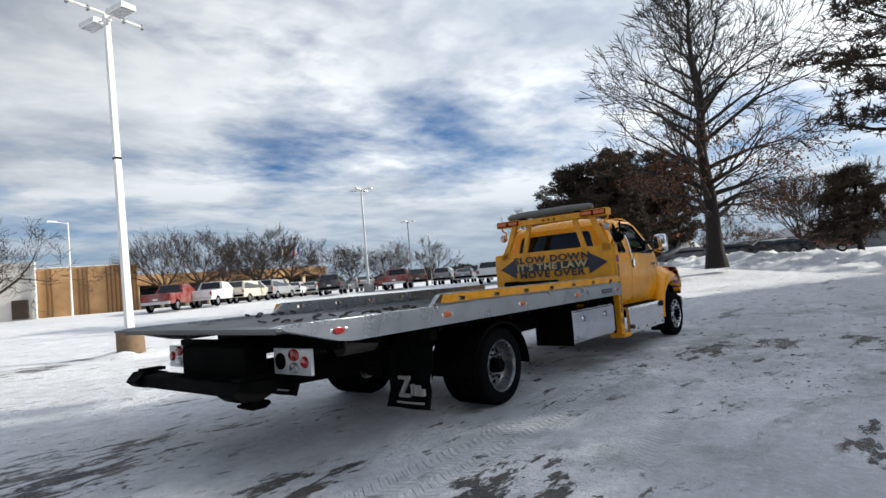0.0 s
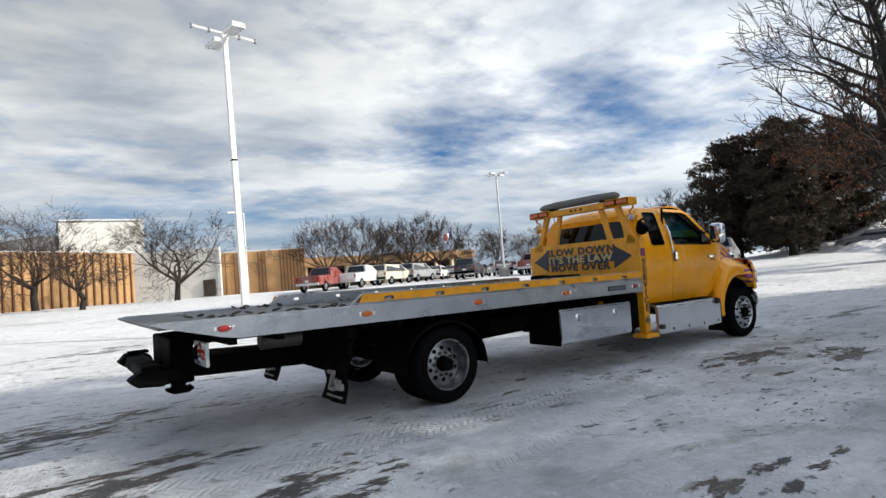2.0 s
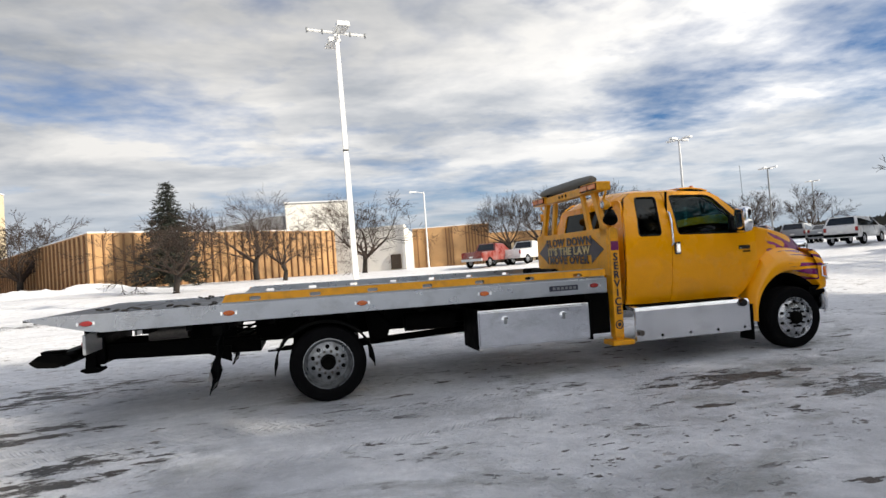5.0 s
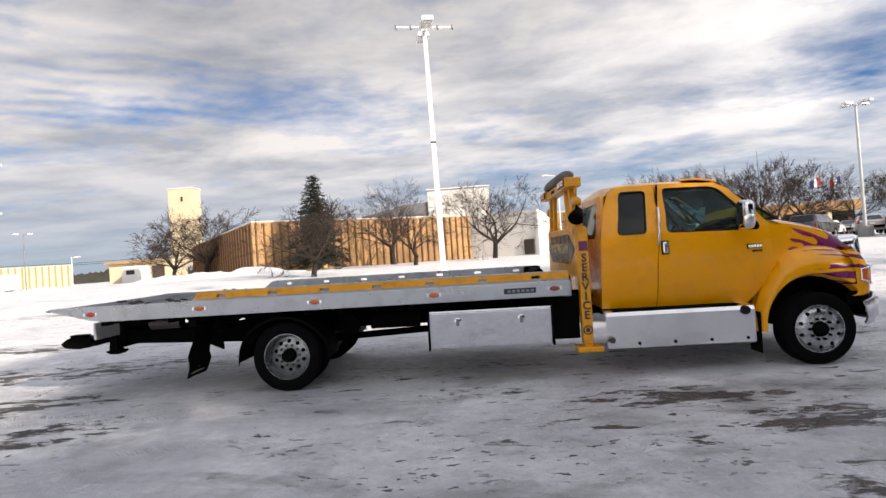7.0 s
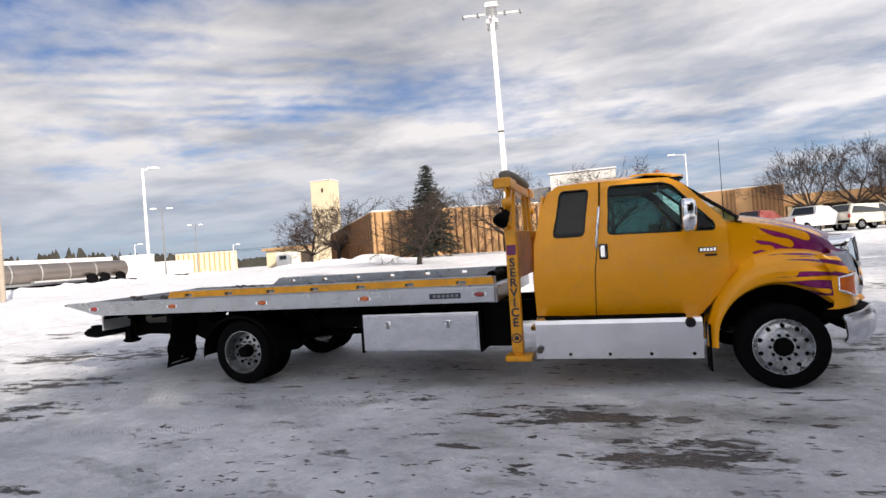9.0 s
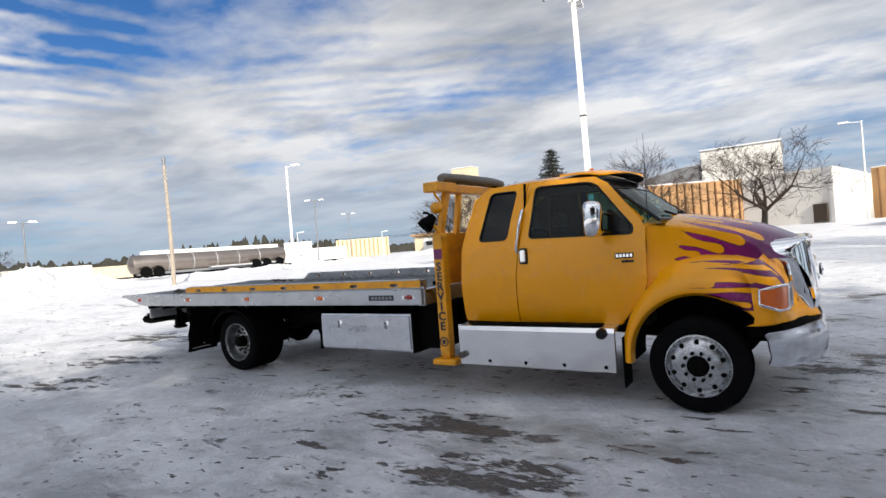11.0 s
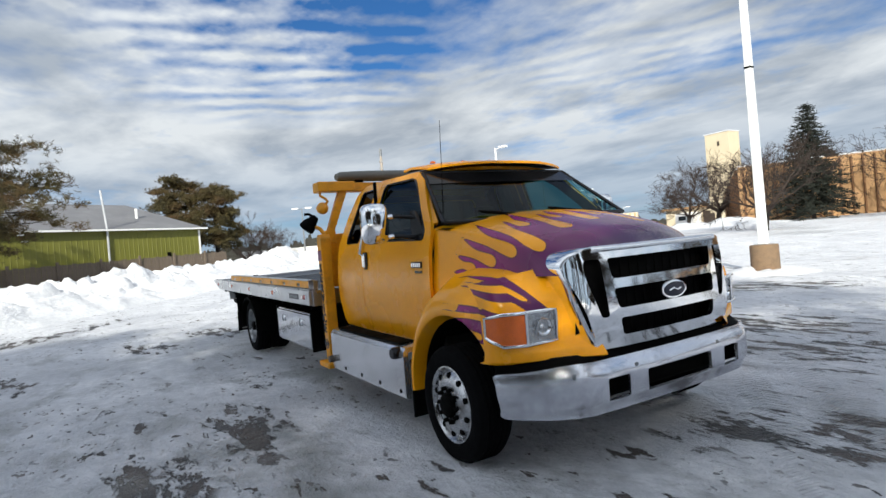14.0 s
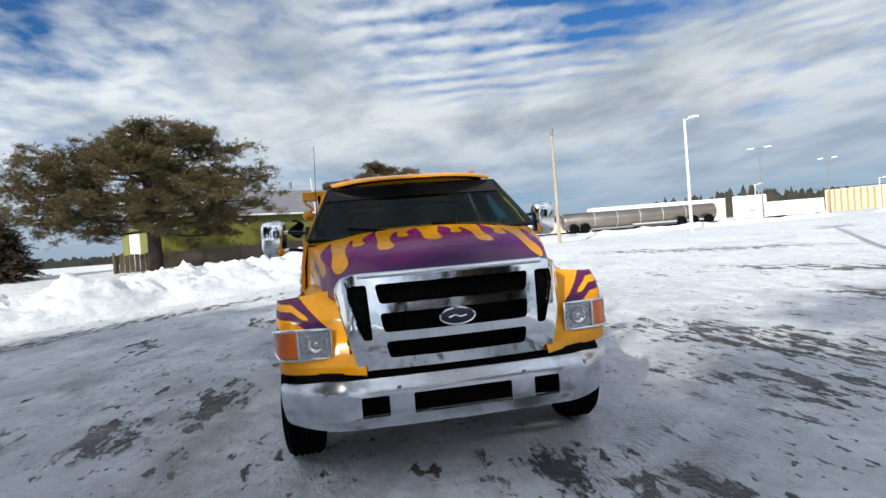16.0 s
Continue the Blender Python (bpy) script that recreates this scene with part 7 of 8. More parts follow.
for s in (-1, 1):
    if s > 0:
        DOOR, DOOR_WIN = BACK(DOOR), BACK(DOOR_WIN)
    for nm, outer, win, lab in (("rear_door", REAR, REAR_WIN, "yellow rear half door with a dark window"), ("door", DOOR, DOOR_WIN, "yellow cab door with a chrome-edged handle")):
        bm = fill_panel(outer, [win], (), ZC)
        remap(bm, lambda a, c, s=s: Vector((a, s * (side_y(c) + 0.012), c)))
        d = part(nm, solidify(bm, 0.03), M["yellow"], truck, lab, 30)
        bm = fill_panel(win, (), (), ZC)
        remap(bm, lambda a, c, s=s: Vector((a, s * (side_y(c) - 0.004), c)))
        g = part("window", bm, M["tint"] if nm == "rear_door" else M["glass"], d, "tinted window pane" if nm == "rear_door" else "clear side window pane", 40)
        g.visible_shadow = False
        bm = fill_panel(outer, [win], (), ZC)
        remap(bm, lambda a, c, s=s: Vector((a, s * (side_y(c) - 0.035), c)))
        part("door_trim", bm, M["dark_int"], d)
        # rubber seal round the pane
        bm = bmesh.new()
        add_tube(bm, [(a, s * (side_y(c) + 0.008), c) for a, c in win + win[:1]], 0.011, 6, False)
        part("window_seal", bm, M["blackgloss"], d, smooth=60)
    part("door_gap", prism([(4.326, 0.72), (4.342, 0.72), (4.42, 1.62), (4.45, 2.14), (4.434, 2.14), (4.404, 1.62)], "y", min(s * 0.90, s * 0.93), max(s * 0.90, s * 0.93)), M["black"], truck)
    hd = part("handle_plate", box(4.40, 4.49, min(s * 1.07, s * 1.092), max(s * 1.07, s * 1.092), 1.32, 1.48, 0.015), M["blackgloss"], truck)
    part("door_handle", box(4.415, 4.472, min(s * 1.085, s * 1.11), max(s * 1.085, s * 1.11), 1.335, 1.465, 0.014), M["chrome"], hd, "chrome door handle")
    gr = part("grab_rail", tube([(4.375, s * 1.065, 1.44), (4.375, s * 1.10, 1.47), (4.405, s * 1.05, 1.72), (4.42, s * 0.99, 1.86), (4.42, s * 0.955, 1.87)], 0.016, 8), M["chrome"], truck, "chrome grab rail", 60)
    bd = part("badge", box(5.36, 5.53, min(s * 1.075, s * 1.090), max(s * 1.075, s * 1.090), 1.335, 1.385, 0.006), M["blackgloss"], truck, "small dark model badge with chrome bars")
    bm = bmesh.new()
    for k in range(5):
        add_box(bm, 5.375 + k * 0.031, 5.396 + k * 0.031, min(s * 1.09, s * 1.094), max(s * 1.09, s * 1.094), 1.345, 1.375)
    part("badge_bars", bm, M["chrome"], bd)
    part("badge_lower", box(5.42, 5.53, min(s * 1.078, s * 1.088), max(s * 1.078, s * 1.088), 1.295, 1.315), M["blackgloss"], bd)
    # side step skirt with stainless face
    sk = part("side_skirt", prism([(s * 1.0, 0.715), (s * 1.19, 0.70), (s * 1.215, 0.66), (s * 1.215, 0.30), (s * 1.19, 0.285), (s * 1.17, 0.285), (s * 1.17, 0.66), (s * 1.0, 0.68)][::s], "x", 3.70, 5.34), M["skirt"], truck, "brushed aluminium side skirt and step")
    for k in range(4):
        part("skirt_bolt", lathe([(0.0001, -0.006), (0.018, -0.004), (0.018, 0.004)], "y", 10, (4.05 + 0.4 * k, s * 1.215, 0.345)), M["black"], sk)
    part("step_tread", box(3.8, 5.2, min(s * 1.02, s * 1.17), max(s * 1.02, s * 1.17), 0.712, 0.724, 0.003), M["black"], sk)
    if s < 0:
        fc = part("filler_cap", lathe([(0.0001, -0.05), (0.04, -0.05), (0.05, -0.03), (0.05, 0.02)], "y", 18, (5.23, -1.215, 0.655)), M["blackgloss"], sk, smooth=40)
        part("tow_pin", tube([(3.74, -1.22, 0.40), (3.74, -1.27, 0.40)], 0.035, 12), M["chain"], sk, smooth=40)
    # sill under the door
    part("sill", box(3.70, 5.36, min(s * 0.90, s * 1.0), max(s * 0.90, s * 1.0), 0.66, 0.735), M["black"], truck)

    # windscreen pillar
    part("pillar", loft([[(x - 0.015, s * (y + 0.0), z + 0.0), (x + 0.01, s * (y - 0.045), z + 0.012), (x - 0.05, s * (y - 0.05), z - 0.04), (x - 0.06, s * (y - 0.01), z - 0.03)] for x, y, z in ((5.09 - FB[s], 0.805, 2.13), (5.26 - FB[s], 0.86, 2.02), (5.45 - FB[s], 0.945, 1.83), (5.61 - FB[s], 1.00, 1.67))], True, True), M["yellow"] if s < 0 else M["dark_int"], truck, smooth=40)
    part("pillar_trim", loft([[(x - 0.02, s * (y - 0.054), z - 0.01), (x + 0.002, s * (y - 0.060), z + 0.002), (x - 0.055, s * (y - 0.080), z - 0.045), (x - 0.070, s * (y - 0.03), z - 0.040)] for x, y, z in ((5.09 - FB[s], 0.805, 2.13), (5.26 - FB[s], 0.86, 2.02), (5.45 - FB[s], 0.945, 1.83), (5.61 - FB[s], 1.00, 1.67))], True, True), M["dark_int"], truck)
    # mirror; the far one is folded in a little
    my = 1.32 if s < 0 else 1.27
    rows = []
    for z, k in ((1.545, 0.30), (1.552, 0.62), (1.575, 0.86), (1.62, 0.97), (1.70, 1.0), (1.78, 1.0), (1.83, 0.95), (1.86, 0.78), (1.872, 0.45)):
        ring = []
        for q in range(20):
            a = 2 * math.pi * q / 20
            cx, cy = math.cos(a), math.sin(a)
            ring.append((5.235 + k * (0.10 * (abs(cx) ** 0.7) * (1 if cx > 0 else -0.55)), s * (my + k * 0.115 * (abs(cy) ** 0.75) * (1 if cy > 0 else -1)), z))
        rows.append(ring)
    mr = part("mirror", loft(rows, True, True), M["chrome"], truck, "chrome-backed towing mirror", 60)
    part("mirror_glass", box(5.186, 5.192, s * my - 0.07, s * my + 0.07, 1.57, 1.84, 0.003), M["blackgloss"], mr)
    for zz0 in (1.60, 1.76):
        part("mirror_arm", tube([(5.27, s * 1.27, zz0), (5.30, s * 1.15, zz0), (5.36, s * 1.02, zz0 - 0.02)], 0.016, 8), M["blackgloss"], mr, smooth=60)
        part("arm_stub", tube([(5.27, s * 1.28, zz0), (5.295, s * 1.185, zz0)], 0.020, 10), M["chrome"], mr, "chrome arm end", 60)
    part("mirror_sail", prism([(5.30, 1.56), (5.50, 1.56), (5.50, 1.64), (5.34, 1.80), (5.30, 1.78)], "y", min(s * 0.985, s * 1.03), max(s * 0.985, s * 1.03), 0.008), M["blackgloss"], mr)

# roof
rows = []
for x, zc, zs, hw in ((3.80, 2.00, 1.96, 0.80), (3.86, 2.12, 2.06, 0.80), (3.98, 2.20, 2.13, 0.80), (4.3, 2.235, 2.15, 0.80), (4.8, 2.235, 2.15, 0.80), (5.05, 2.215, 2.135, 0.795), (5.16, 2.18, 2.11, 0.785)):
    rows.append([(x, hw * u, zs + (zc - zs) * (1 - abs(u) ** 2.6)) for u in [k / 8 - 1 for k in range(17)]])
part("roof", solidify(loft(rows), 0.03), M["yellow"], truck, smooth=40)
# rear wall of the cab with its window
bw = fill_panel(round_loop([(-1.0, 0.73), (1.0, 0.73), (1.03, 1.5), (0.84, 2.06), (-0.84, 2.06), (-1.03, 1.5)], 0.08), [round_loop([(-0.74, 1.55), (0.74, 1.55), (0.64, 1.98), (-0.64, 1.98)], 0.06)])
remap(bw, lambda a, c: Vector((3.72 + max(0, c - 1.4) * 0.13, a, c)))
back = part("cab_back", solidify(bw, 0.03), M["yellow"], truck)
bw = fill_panel(round_loop([(-0.74, 1.55), (0.74, 1.55), (0.64, 1.98), (-0.64, 1.98)], 0.06))
remap(bw, lambda a, c: Vector((3.735 + max(0, c - 1.4) * 0.13, a, c)))
part("rear_window", bw, M["tint"], back, "dark tinted rear window").visible_shadow = False

# windscreen
rows = []
for k in range(7):
    t = k / 6
    z = 2.12 + (1.665 - 2.12) * t
    hw = 0.80 + (0.985 - 0.80) * t
    xc = 5.25 + (5.83 - 5.25) * t
    rows.append([(xc - 0.08 * abs(u) ** 2.4 + 0.01 * (1 - t), hw * u, z - 0.0) for u in [j / 6 - 1 for j in range(13)]])
ws = part("windscreen", loft(rows), M["glass"], truck, "windscreen with a dark top band", 40)
ws.visible_shadow = False
part("screen_band", loft([[(p[0] + 0.006, p[1], p[2] + 0.004) for p in r] for r in (rows[0], rows[1], [tuple((Vector(a) + Vector(b)) / 2) for a, b in zip(rows[1], rows[2])])]), M["blackgloss"], ws, smooth=40)
bm = bmesh.new()
add_tube(bm, [rows[-1][j] for j in range(13)], 0.02, 6)
add_tube(bm, [rows[0][j] for j in range(13)], 0.016, 6)
for j in (0, 12):
    add_tube(bm, [r[j] for r in rows], 0.018, 6)
part("screen_seal", bm, M["blackgloss"], ws, smooth=60)
for s in (-0.1, 0.62):
    part("wiper", tube([(5.84, s, 1.675), (5.80, s - 0.25, 1.70), (5.75, s - 0.55, 1.74)], 0.012, 6), M["black"], ws, smooth=60)

# sun visor over the windscreen, with five roof lamps
rows = []
for x, z, hw in ((4.94, 2.236, 0.765), (5.10, 2.240, 0.780), (5.28, 2.218, 0.775), (5.37, 2.196, 0.76)):
    rows.append([(x - 0.17 * abs(u) ** 3, hw * u, z - 0.035 * abs(u) ** 3) for u in [k / 8 - 1 for k in range(17)]])
part("visor_lining", loft([[(x, y, z - 0.026) for x, y, z in r] for r in rows]), M["black"], truck, smooth=40)
vis = part("sun_visor", solidify(loft(rows), 0.018), M["yellow"], truck, "yellow sun visor over the windscreen", 40)
for y in (-0.62, -0.30, 0.0, 0.30, 0.62):
    part("roof_lamp", lathe([(0.030, 0.0), (0.026, 0.010), (0.014, 0.017), (0.0001, 0.018)], "z", 14, (5.06, y, 2.238 - 0.02 * abs(y)), caps=False), M["amber"], vis, smooth=50)
part("aerial", tube([(5.64, -0.92, 1.66), (5.64, -0.90, 2.0), (5.64, -0.88, 2.47)], [0.006, 0.003, 0.002], 6), M["black"], truck)

# inside
part("cab_floor", box(3.75, 5.60, -0.95, 0.95, 0.70, 0.78), M["dark_int"], truck)
part("dashboard", loft([[(x0, y, z0) for x0, z0 in ((5.25, 1.10), (5.20, 1.45), (5.30, 1.56), (5.60, 1.60), (5.72, 1.62), (5.72, 1.1))] for y in (-0.97, -0.5, 0.0, 0.5, 0.97)], True, True), M["dark_int"], truck, smooth=30)
sw = part("steering_wheel", tube([(5.08 + 0.07 * math.sin(a) * 1.2, 0.42 + 0.19 * math.cos(a), 1.52 + 0.17 * math.sin(a)) for a in [2 * math.pi * k / 20 for k in range(21)]], 0.016, 8), M["dark_int"], truck, smooth=60)
part("steering_column", tube([(5.10, 0.42, 1.52), (5.35, 0.42, 1.40)], 0.035, 8), M["dark_int"], sw)
for y in (-0.45, 0.45):
    st = part("seat", prism([(4.40, 0.95), (4.92, 0.98), (4.96, 1.10), (4.90, 1.16), (4.45, 1.12)], "y", y - 0.26, y + 0.26, 0.03), M["seat"], truck, "grey cloth cab seat")
    part("backrest", prism([(4.34, 1.05), (4.50, 1.10), (4.38, 1.66), (4.26, 1.66)], "y", y - 0.25, y + 0.25, 0.04), M["seat"], st)
    part("headrest", prism([(4.25, 1.68), (4.36, 1.68), (4.33, 1.86), (4.25, 1.86)], "y", y - 0.13, y + 0.13, 0.03), M["seat"], st)
bw = fill_panel(round_loop([(-1.0, 0.73), (1.0, 0.73), (1.0, 1.5), (0.84, 2.06), (-0.84, 2.06), (-1.0, 1.5)], 0.08), [round_loop([(-0.74, 1.55), (0.74, 1.55), (0.64, 1.98), (-0.64, 1.98)], 0.06)])
remap(bw, lambda a, c: Vector((3.775 + max(0, c - 1.4) * 0.13, a, c)))
part("back_trim", bw, M["dark_int"], truck)
part("rear_liner", box(3.80, 3.82, -0.93, 0.93, 0.78, 1.54), M["dark_int"], truck)
part("headliner", box(3.95, 5.06, -0.74, 0.74, 2.10, 2.125), M["dark_int"], truck)
part("rear_bench", box(3.82, 4.2, -0.85, 0.85, 0.85, 1.25, 0.04), M["seat"], truck)

# ---- bonnet and wings ----
def hood_row(x):
    t = (x - 5.60) / (6.84 - 5.60)
    zc = 1.735 - 0.10 * t - 0.19 * t * t - 0.035 * sstep(t, 0.75, 1.02)
    hw = 1.03 - 0.275 * t ** 1.15
    drop = 0.10 + 0.02 * t
    zl = 1.00 + 0.07 * sstep(x, 5.66, 5.95) + 0.19 * sstep(x, 6.22, 6.68)
    pts = []
    for k in range(71):
        u = k / 70
        if u < 0.62:
            q = u / 0.62
            y = hw * 0.97 * q
            z = zc - drop * q ** 2.6
        else:
            q = (u - 0.62) / 0.38
            y = hw * (0.97 + 0.05 * math.sin(q * 1.5))
            z = zc - drop - (zc - drop - zl) * q ** 1.25
            y += 0.03 * q * t
        pts.append((y, z))
    def fwd(y):   # the front edge bows back towards the sides
        return x - 0.13 * sstep(t, 0.55, 1.0) * min(1.0, y / 0.8) ** 3
    return [(fwd(y), -y, z) for y, z in reversed(pts)] + [(fwd(y), y, z) for y, z in pts[1:]]


# each tongue: its place across the bonnet, where it ends, its end's radius, how far it drifts outwards
HOOD_TONGUES = ((0.0, 6.36, 0.062, 0.03), (0.19, 6.20, 0.050, 0.02), (0.36, 6.46, 0.066, 0.05), (0.55, 6.24, 0.052, 0.02), (0.72, 6.56, 0.066, 0.05), (0.90, 6.42, 0.060, 0.03), (1.05, 6.26, 0.052, 0.01), (1.19, 6.08, 0.042, -0.02), (1.32, 5.98, 0.04, -0.03))


def hood_flame(p):
    t = (p.x - 5.60) / 1.24
    ztop = 1.735 - 0.10 * t - 0.19 * t * t - 0.10 - 0.02 * t
    w = abs(p.y) + max(0.0, ztop - p.z)
    w += 0.03 * math.sin(p.x * 6.0 + (1.0 if p.y > 0 else 0.0))
    best = p.x - 5.72
    for c, end, r, drift in HOOD_TONGUES:
        best = min(best, tongue(p.x, w, 5.78, end, c - drift, c + drift, 0.100, r))
        if c:
            best = min(best, tongue(p.x, -w, 5.78, end, c - drift, c + drift, 0.100, r))
    return best


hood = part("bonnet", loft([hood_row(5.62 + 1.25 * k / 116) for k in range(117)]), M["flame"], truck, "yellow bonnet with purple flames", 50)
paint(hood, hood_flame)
part("cowl", loft([[(x, 1.0 * u, z - 0.05 * abs(u) ** 2.5) for u in [k / 8 - 1 for k in range(17)]] for x, z in ((5.62, 1.66), (5.70, 1.675), (5.80, 1.665))]), M["black"], truck, smooth=40)


def resample(pts, n):
    pts = [Vector(p) for p in pts]
    ln = [0.0]
    for a, b in zip(pts, pts[1:]):
        ln.append(ln[-1] + (b - a).length)
    out = []
    for i in range(n):
        d = ln[-1] * i / (n - 1)
        k = 0
        while k < len(pts) - 2 and d > ln[k + 1]:
            k += 1
        out.append(pts[k].lerp(pts[k + 1], (d - ln[k]) / max(1e-9, ln[k + 1] - ln[k])))
    return out


WING_TONGUES = ((6.02, 6.46, 1.293, 1.262, 0.030, 0.019), (6.04, 6.66, 1.250, 1.205, 0.027, 0.026), (5.98, 6.80, 1.200, 1.085, 0.034, 0.043), (5.92, 6.50, 1.146, 1.110, 0.032, 0.032), (5.80, 6.20, 1.093, 1.092, 0.030, 0.030), (5.92, 6.53, 1.046, 1.026, 0.029, 0.026), (6.02, 6.46, 0.985, 0.905, 0.040, 0.026))


def wing_flame(p):
    """Purple on the outer face, from the arch up over the edge to a yellow strip along the crown."""
    edge = 1.10 - 0.03 * sstep(p.x, 6.45, 6.85)
    w = p.z + 0.8 * max(0.0, edge - abs(p.y)) + 0.010 * math.sin((p.x - 5.8) * 8.0)
    best = min(p.x - 5.80, 1.330 - 0.75 * max(0.0, p.x - 6.36) ** 2 - w, p.z - 0.875)
    for u0, u1, za, zb, base, r in WING_TONGUES:
        best = min(best, tongue(p.x, w, u0, u1, za, zb, base, r))
    return best


def corner_flame(p):
    """The wing's flames run on over the corner, down to the lamp."""
    return min(wing_flame(p), p.z - 1.05, abs(p.y) - 0.80)


NA = 100
ARCH = [(6.04 + 0.56 * math.cos(radians(a)), 0.45 + 0.56 * math.sin(radians(a))) for a in [186 - (186 - 38) * k / (NA - 1) for k in range(NA)]]
OUTER = resample([(5.385, 0.40, 0), (5.40, 0.62, 0), (5.47, 0.82, 0), (5.58, 1.00, 0), (5.70, 1.13, 0), (5.86, 1.215, 0), (6.10, 1.24, 0), (6.35, 1.215, 0), (6.50, 1.175, 0), (6.59, 1.10, 0), (6.60, 0.95, 0), (6.57, 0.80, 0)], NA)
for s in (-1, 1):
    rows = []
    for t, yy in ((-0.12, 1.10), (0.0, 1.185), (0.10, 1.21), (0.45, 1.205), (0.75, 1.165), (1.0, 1.09)):
        rows.append([(a[0] + (o.x - a[0]) * t, s * yy - s * 0.03 * sstep(a[0] + (o.x - a[0]) * t, 6.45, 6.85), a[1] + (o.y - a[1]) * t) for a, o in zip(ARCH, OUTER)])
    # the top rolls in to the bonnet
    rows.append([(o.x + (0.0 if o.x > 5.7 else 0.03), s * (0.98 - 0.10 * sstep(o.x, 6.2, 6.7)), o.y + (0.075 if 5.7 < o.x < 6.56 else 0.03)) for o in OUTER])
    rows.append([(o.x, s * (0.86 - 0.10 * sstep(o.x, 6.2, 6.7)), o.y + (0.10 if 5.7 < o.x < 6.56 else 0.03)) for o in OUTER])
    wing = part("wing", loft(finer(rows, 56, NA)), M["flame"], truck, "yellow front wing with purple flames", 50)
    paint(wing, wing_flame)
    # wheel house
    rows = [[(a[0], s * yy, a[1]) for a in ARCH] for yy in (1.12, 0.62)]
    part("wheel_house", loft(rows), M["black"], truck)
    part("wheel_house_wall", prism([(5.40, 0.55), (6.75, 0.55), (6.75, 1.18), (5.40, 1.18)], "y", min(s * 0.55, s * 0.60), max(s * 0.55, s * 0.60)), M["black"], truck)
    part("front_mud_flap", box(5.40, 5.415, min(s * 0.95, s * 1.19), max(s * 0.95, s * 1.19), 0.16, 0.62), M["flap"], truck)
    # yellow front corner that holds the lamps
    rows = []
    for y, x in ((1.212, 6.46), (1.205, 6.55), (1.16, 6.625), (1.06, 6.665), (0.94, 6.682), (0.82, 6.70), (0.72, 6.73), (0.62, 6.76)):
        k = 0.32 * max(0.0, 1.16 - y)   # the lower lip runs forward to the grille
        rows.append([(x + dx, s * y, z) for z, dx in ((0.745, k - 0.05), (0.765, k + 0.004), (0.82, 0.014 + 0.75 * k), (0.865, 0.012 + 0.25 * k), (0.96, 0.004), (1.04, 0.0), (1.12, -0.02), (1.20, -0.07), (1.26 + (1.21 - y) * 0.12, -0.15))])
    paint(part("front_corner", loft(finer(rows, 40, 40)), M["flame"], truck, smooth=50), corner_flame)
    # lamp unit: amber outside, clear inside, in a chrome rim
    cut = lambda x: 0.05 * (1 - sstep(x, 6.49, 6.63))
    lamp_rows = lambda ys, off: [[(x + off, s * y, z) for z in (0.876 + cut(x), 0.91 + cut(x) * 0.6, 0.968, 1.03 - cut(x) * 0.3, 1.056 - cut(x) * 0.5)] for y, x in ys]
    amber_ys = ((1.224, 6.49), (1.221, 6.55), (1.185, 6.622), (1.12, 6.663), (1.062, 6.683))
    clear_ys = ((1.048, 6.686), (0.98, 6.696), (0.90, 6.704), (0.836, 6.708))
    ha = part("indicator", solidify(loft(lamp_rows(amber_ys, 0.022)), 0.02), M["amber"], truck, "amber turn signal lens", 40)
    hc = part("headlamp", solidify(loft(lamp_rows(clear_ys, 0.022)), 0.02), M["clear"], truck, "clear headlamp lens in a chrome rim", 40)
    loop = [(x + 0.025, s * y, 0.868 + cut(x)) for y, x in amber_ys + clear_ys] + [(x + 0.025, s * y, 1.064 - cut(x) * 0.5) for y, x in (amber_ys + clear_ys)[::-1]]
    bm = bmesh.new()
    add_tube(bm, loop + loop[:1], 0.011, 6, False)
    add_tube(bm, [(6.712, s * 1.055, 0.872), (6.712, s * 1.055, 1.062)], 0.009, 6)
    part("reflector", lathe([(0.056, 0.012), (0.050, 0.0), (0.030, -0.012), (0.012, -0.004), (0.0001, 0.004)], "x", 18, (6.727, s * 0.94, 0.968), caps=False), M["chrome"], hc, smooth=60)
    part("lamp_rim", bm, M["chrome"], hc, smooth=60)

# grille
def grille_x(y, z):
    return 6.955 - 0.07 * (abs(y) / 0.76) ** 2.4 - 0.11 * max(0.0, (abs(y) - 0.69) / 0.095) ** 2 - 0.05 * max(0.0, (z - 1.05)) / 0.4 - 0.02 * max(0.0, 0.9 - z) / 0.1


GR_OUT = round_loop([(-0.64, 0.785), (0.64, 0.785), (0.67, 0.82), (0.775, 1.25), (0.775, 1.33), (0.735, 1.39), (0.66, 1.412), (-0.66, 1.412), (-0.735, 1.39), (-0.775, 1.33), (-0.775, 1.25), (-0.67, 0.82)], 0.06)
holes = [round_loop([(-w0, z0), (w0, z0), (w1, z1), (-w1, z1)], 0.03) for w0, w1, z0, z1 in ((0.50, 0.525, 1.215, 1.345), (0.485, 0.505, 1.03, 1.155), (0.46, 0.48, 0.86, 0.97))]
for s in (-1, 1):
    holes.append(round_loop([(s * 0.562, 0.985), (s * 0.622, 0.985), (s * 0.705, 1.26), (s * 0.70, 1.33), (s * 0.685, 1.345), (s * 0.578, 1.345)][::s], 0.022))
bm = fill_panel(GR_OUT, holes, [-0.755, -0.735, -0.715, -0.69, -0.6, -0.4, -0.2, 0, 0.2, 0.4, 0.6, 0.69, 0.715, 0.735, 0.755], [0.9, 1.0, 1.1, 1.2, 1.3, 1.4])
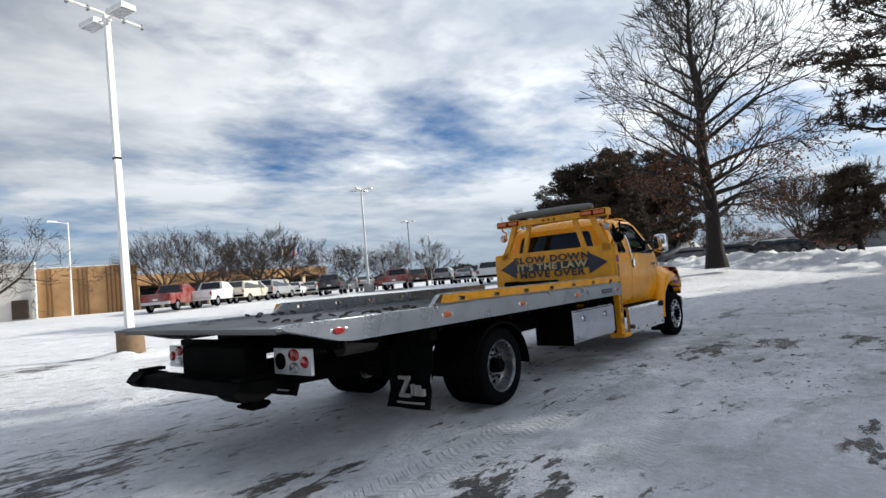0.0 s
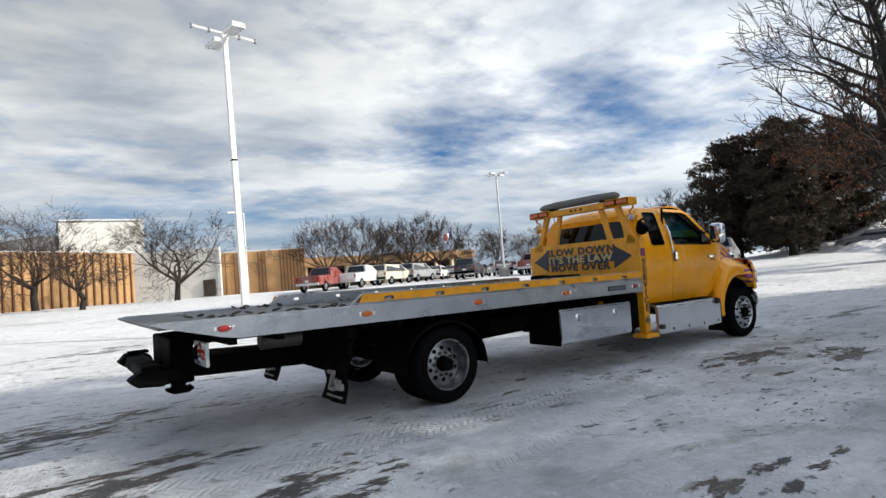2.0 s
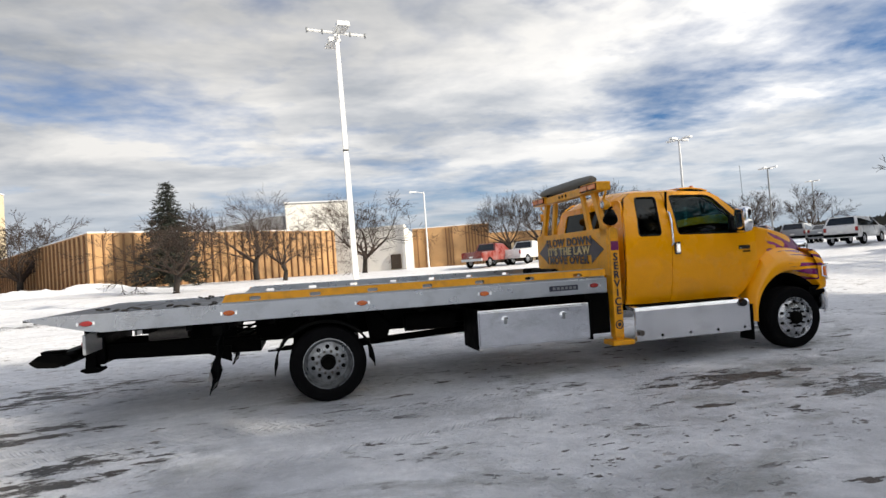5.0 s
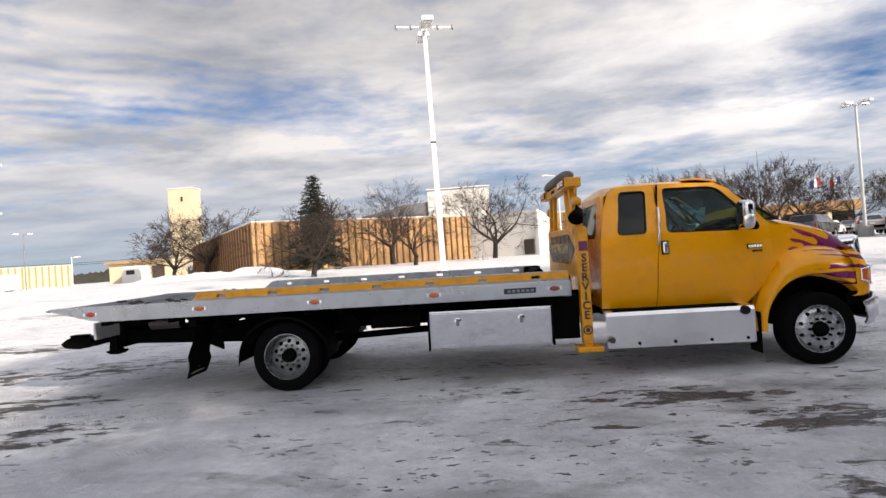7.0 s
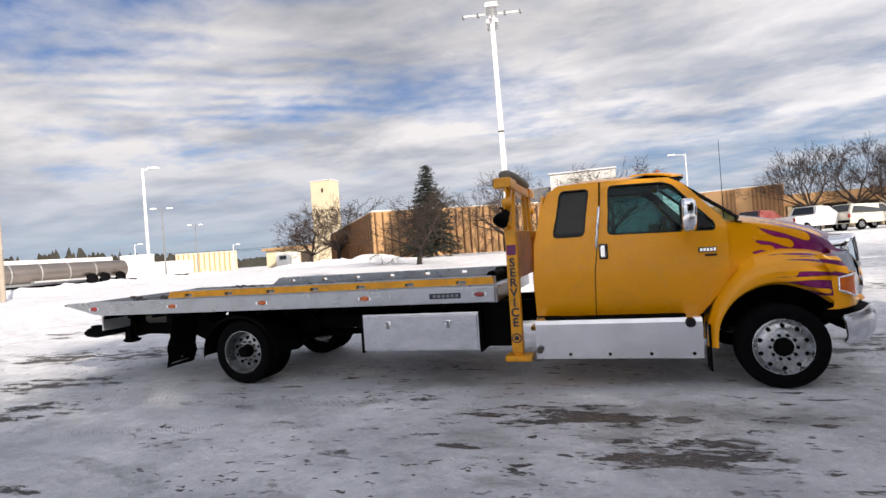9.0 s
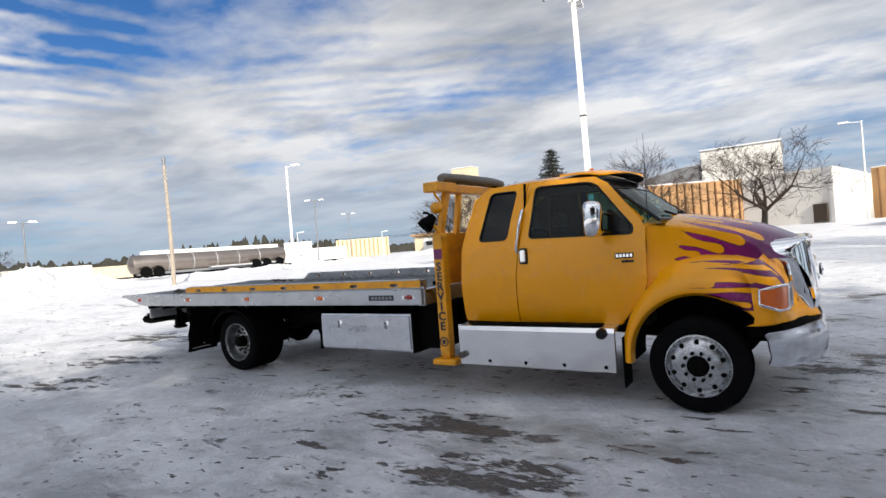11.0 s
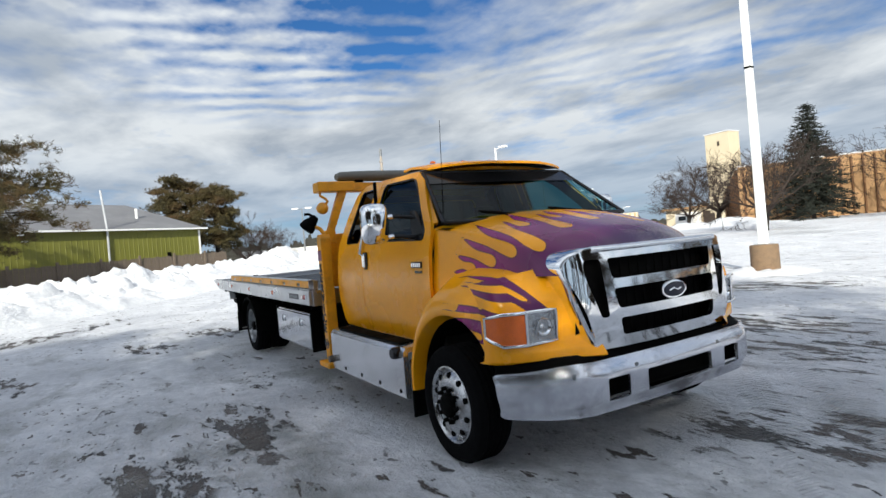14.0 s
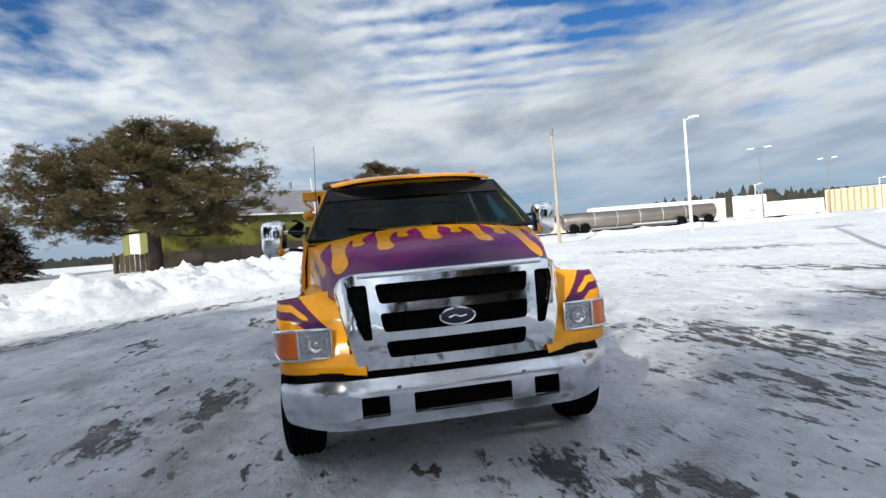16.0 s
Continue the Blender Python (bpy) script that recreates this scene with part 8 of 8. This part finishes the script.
remap(bm, lambda a, c: Vector((grille_x(a, c), a, c)))
def grille_ring(grow, back):
    out = []
    for a, c in GR_OUT:
        k = math.hypot(a, (c - 1.1) * 1.6)
        out.append((grille_x(a, c) - back, a + grow * a / k, c + grow * (c - 1.1) * 1.6 / k))
    return out


shell = [grille_ring(g, b) for g, b in ((-0.004, 0.004), (0.006, 0.006), (0.014, 0.022), (0.016, 0.06), (0.012, 0.14), (0.004, 0.23))]
grille = part("grille", solidify(bm, 0.035), M["chrome"], truck, "large chrome grille with three dark openings", 35)
for s in (-1, 1):
    part("slot_back", loft([[(grille_x(y, z) - 0.048, s * y, z) for y in (0.54, 0.60, 0.66, 0.73)] for z in (0.95, 1.1, 1.25, 1.38)]), M["black"], grille)
part("grille_shell", loft(shell, False, True), M["chrome"], grille, smooth=50)
part("grille_mesh", loft([[(grille_x(y, z) - 0.10, y, z) for y in [k * 0.12 - 0.72 for k in range(13)]] for z in (0.80, 1.0, 1.2, 1.4)]), M["black"], grille)
for z0, z1, hw in ((1.215, 1.345, 0.52), (1.03, 1.155, 0.50), (0.86, 0.97, 0.47)):
    zm = (z0 + z1) / 2
    for k in range(13):
        y = hw * (k / 6 - 1) * 0.96
        part("grille_bar", box(grille_x(y, zm) - 0.094, grille_x(y, zm) - 0.088, y - 0.003, y + 0.003, z0, z1), M["black"], grille)
bm = bmesh.new()
add_lathe(bm, [(0.0001, 0.022), (0.042, 0.020), (0.050, 0.012), (0.050, 0.0)], "x", 24, (6.955, 0, 1.095))
for v in bm.verts:
    v.co.y *= 2.3
em = part("emblem", bm, M["sign_blue"], grille, "plain oval emblem with a chrome rim", 50)
bm = bmesh.new()
add_tube(bm, [(6.970, 0.117 * math.cos(a), 1.095 + 0.052 * math.sin(a)) for a in [2 * math.pi * k / 28 for k in range(29)]], 0.009, 6, False)
add_tube(bm, [(6.980, -0.06, 1.09), (6.983, -0.02, 1.105), (6.983, 0.02, 1.09), (6.980, 0.06, 1.10)], 0.007, 6)
part("emblem_rim", bm, M["chrome"], em, smooth=60)
bm = bmesh.new()
top = [(grille_x(y, 1.40) - 0.012, y, 1.404) for y in [k * 0.09 - 0.63 for k in range(15)]]
add_tube(bm, top, 0.022, 8)
part("grille_lip", bm, M["chrome"], grille, smooth=60)


# bumper
def bump_x(y):
    a = abs(y)
    return 6.99 - 0.035 * (a / 0.9) ** 2 - 0.36 * max(0.0, (a - 0.72) / 0.49) ** 1.9


bm = fill_panel(round_loop([(-1.185, 0.41), (1.185, 0.41), (1.21, 0.57), (1.215, 0.742), (-1.215, 0.742), (-1.21, 0.57)], 0.04), [round_loop(rect(a, b, 0.492, 0.63), 0.015) for a, b in ((-0.67, -0.49), (-0.33, 0.33), (0.49, 0.67))], [-1.19, -1.15, -1.10, -1.05, -1.0, -0.95, -0.9, -0.85, -0.8, -0.75, -0.4, 0, 0.4, 0.75, 0.8, 0.85, 0.9, 0.95, 1.0, 1.05, 1.10, 1.15, 1.19], [0.44, 0.48, 0.67, 0.71])
remap(bm, lambda a, c: Vector((bump_x(a) - 0.03 * sstep(c, 0.65, 0.742) - 0.05 * (1 - sstep(c, 0.41, 0.52)), a, c - 0.05 * sstep(abs(a), 0.85, 1.2) * (c - 0.41) / 0.332)))
bump = part("bumper", solidify(bm, 0.02), M["chrome_worn"], truck, "worn chrome front bumper with three cut-outs", 40)
part("bumper_beam", box(6.70, 6.86, -0.82, 0.82, 0.47, 0.71, 0.02), M["black"], bump)
for y in (-0.42, 0.42, -0.88, 0.88):
    part("bumper_bolt", lathe([(0.0001, 0.010), (0.018, 0.008), (0.018, -0.004)], "x", 10, (bump_x(y) - 0.012, y, 0.67)), M["greymetal"], bump)
part("valance", loft([[(bump_x(y) - d, y, z) for d, z in ((0.045, 0.67), (0.045, 0.718), (0.12, 0.775), (0.30, 0.775), (0.30, 0.63))] for y in [k * 0.1 - 1.1 for k in range(23)]], True, True), M["black"], truck, smooth=40)
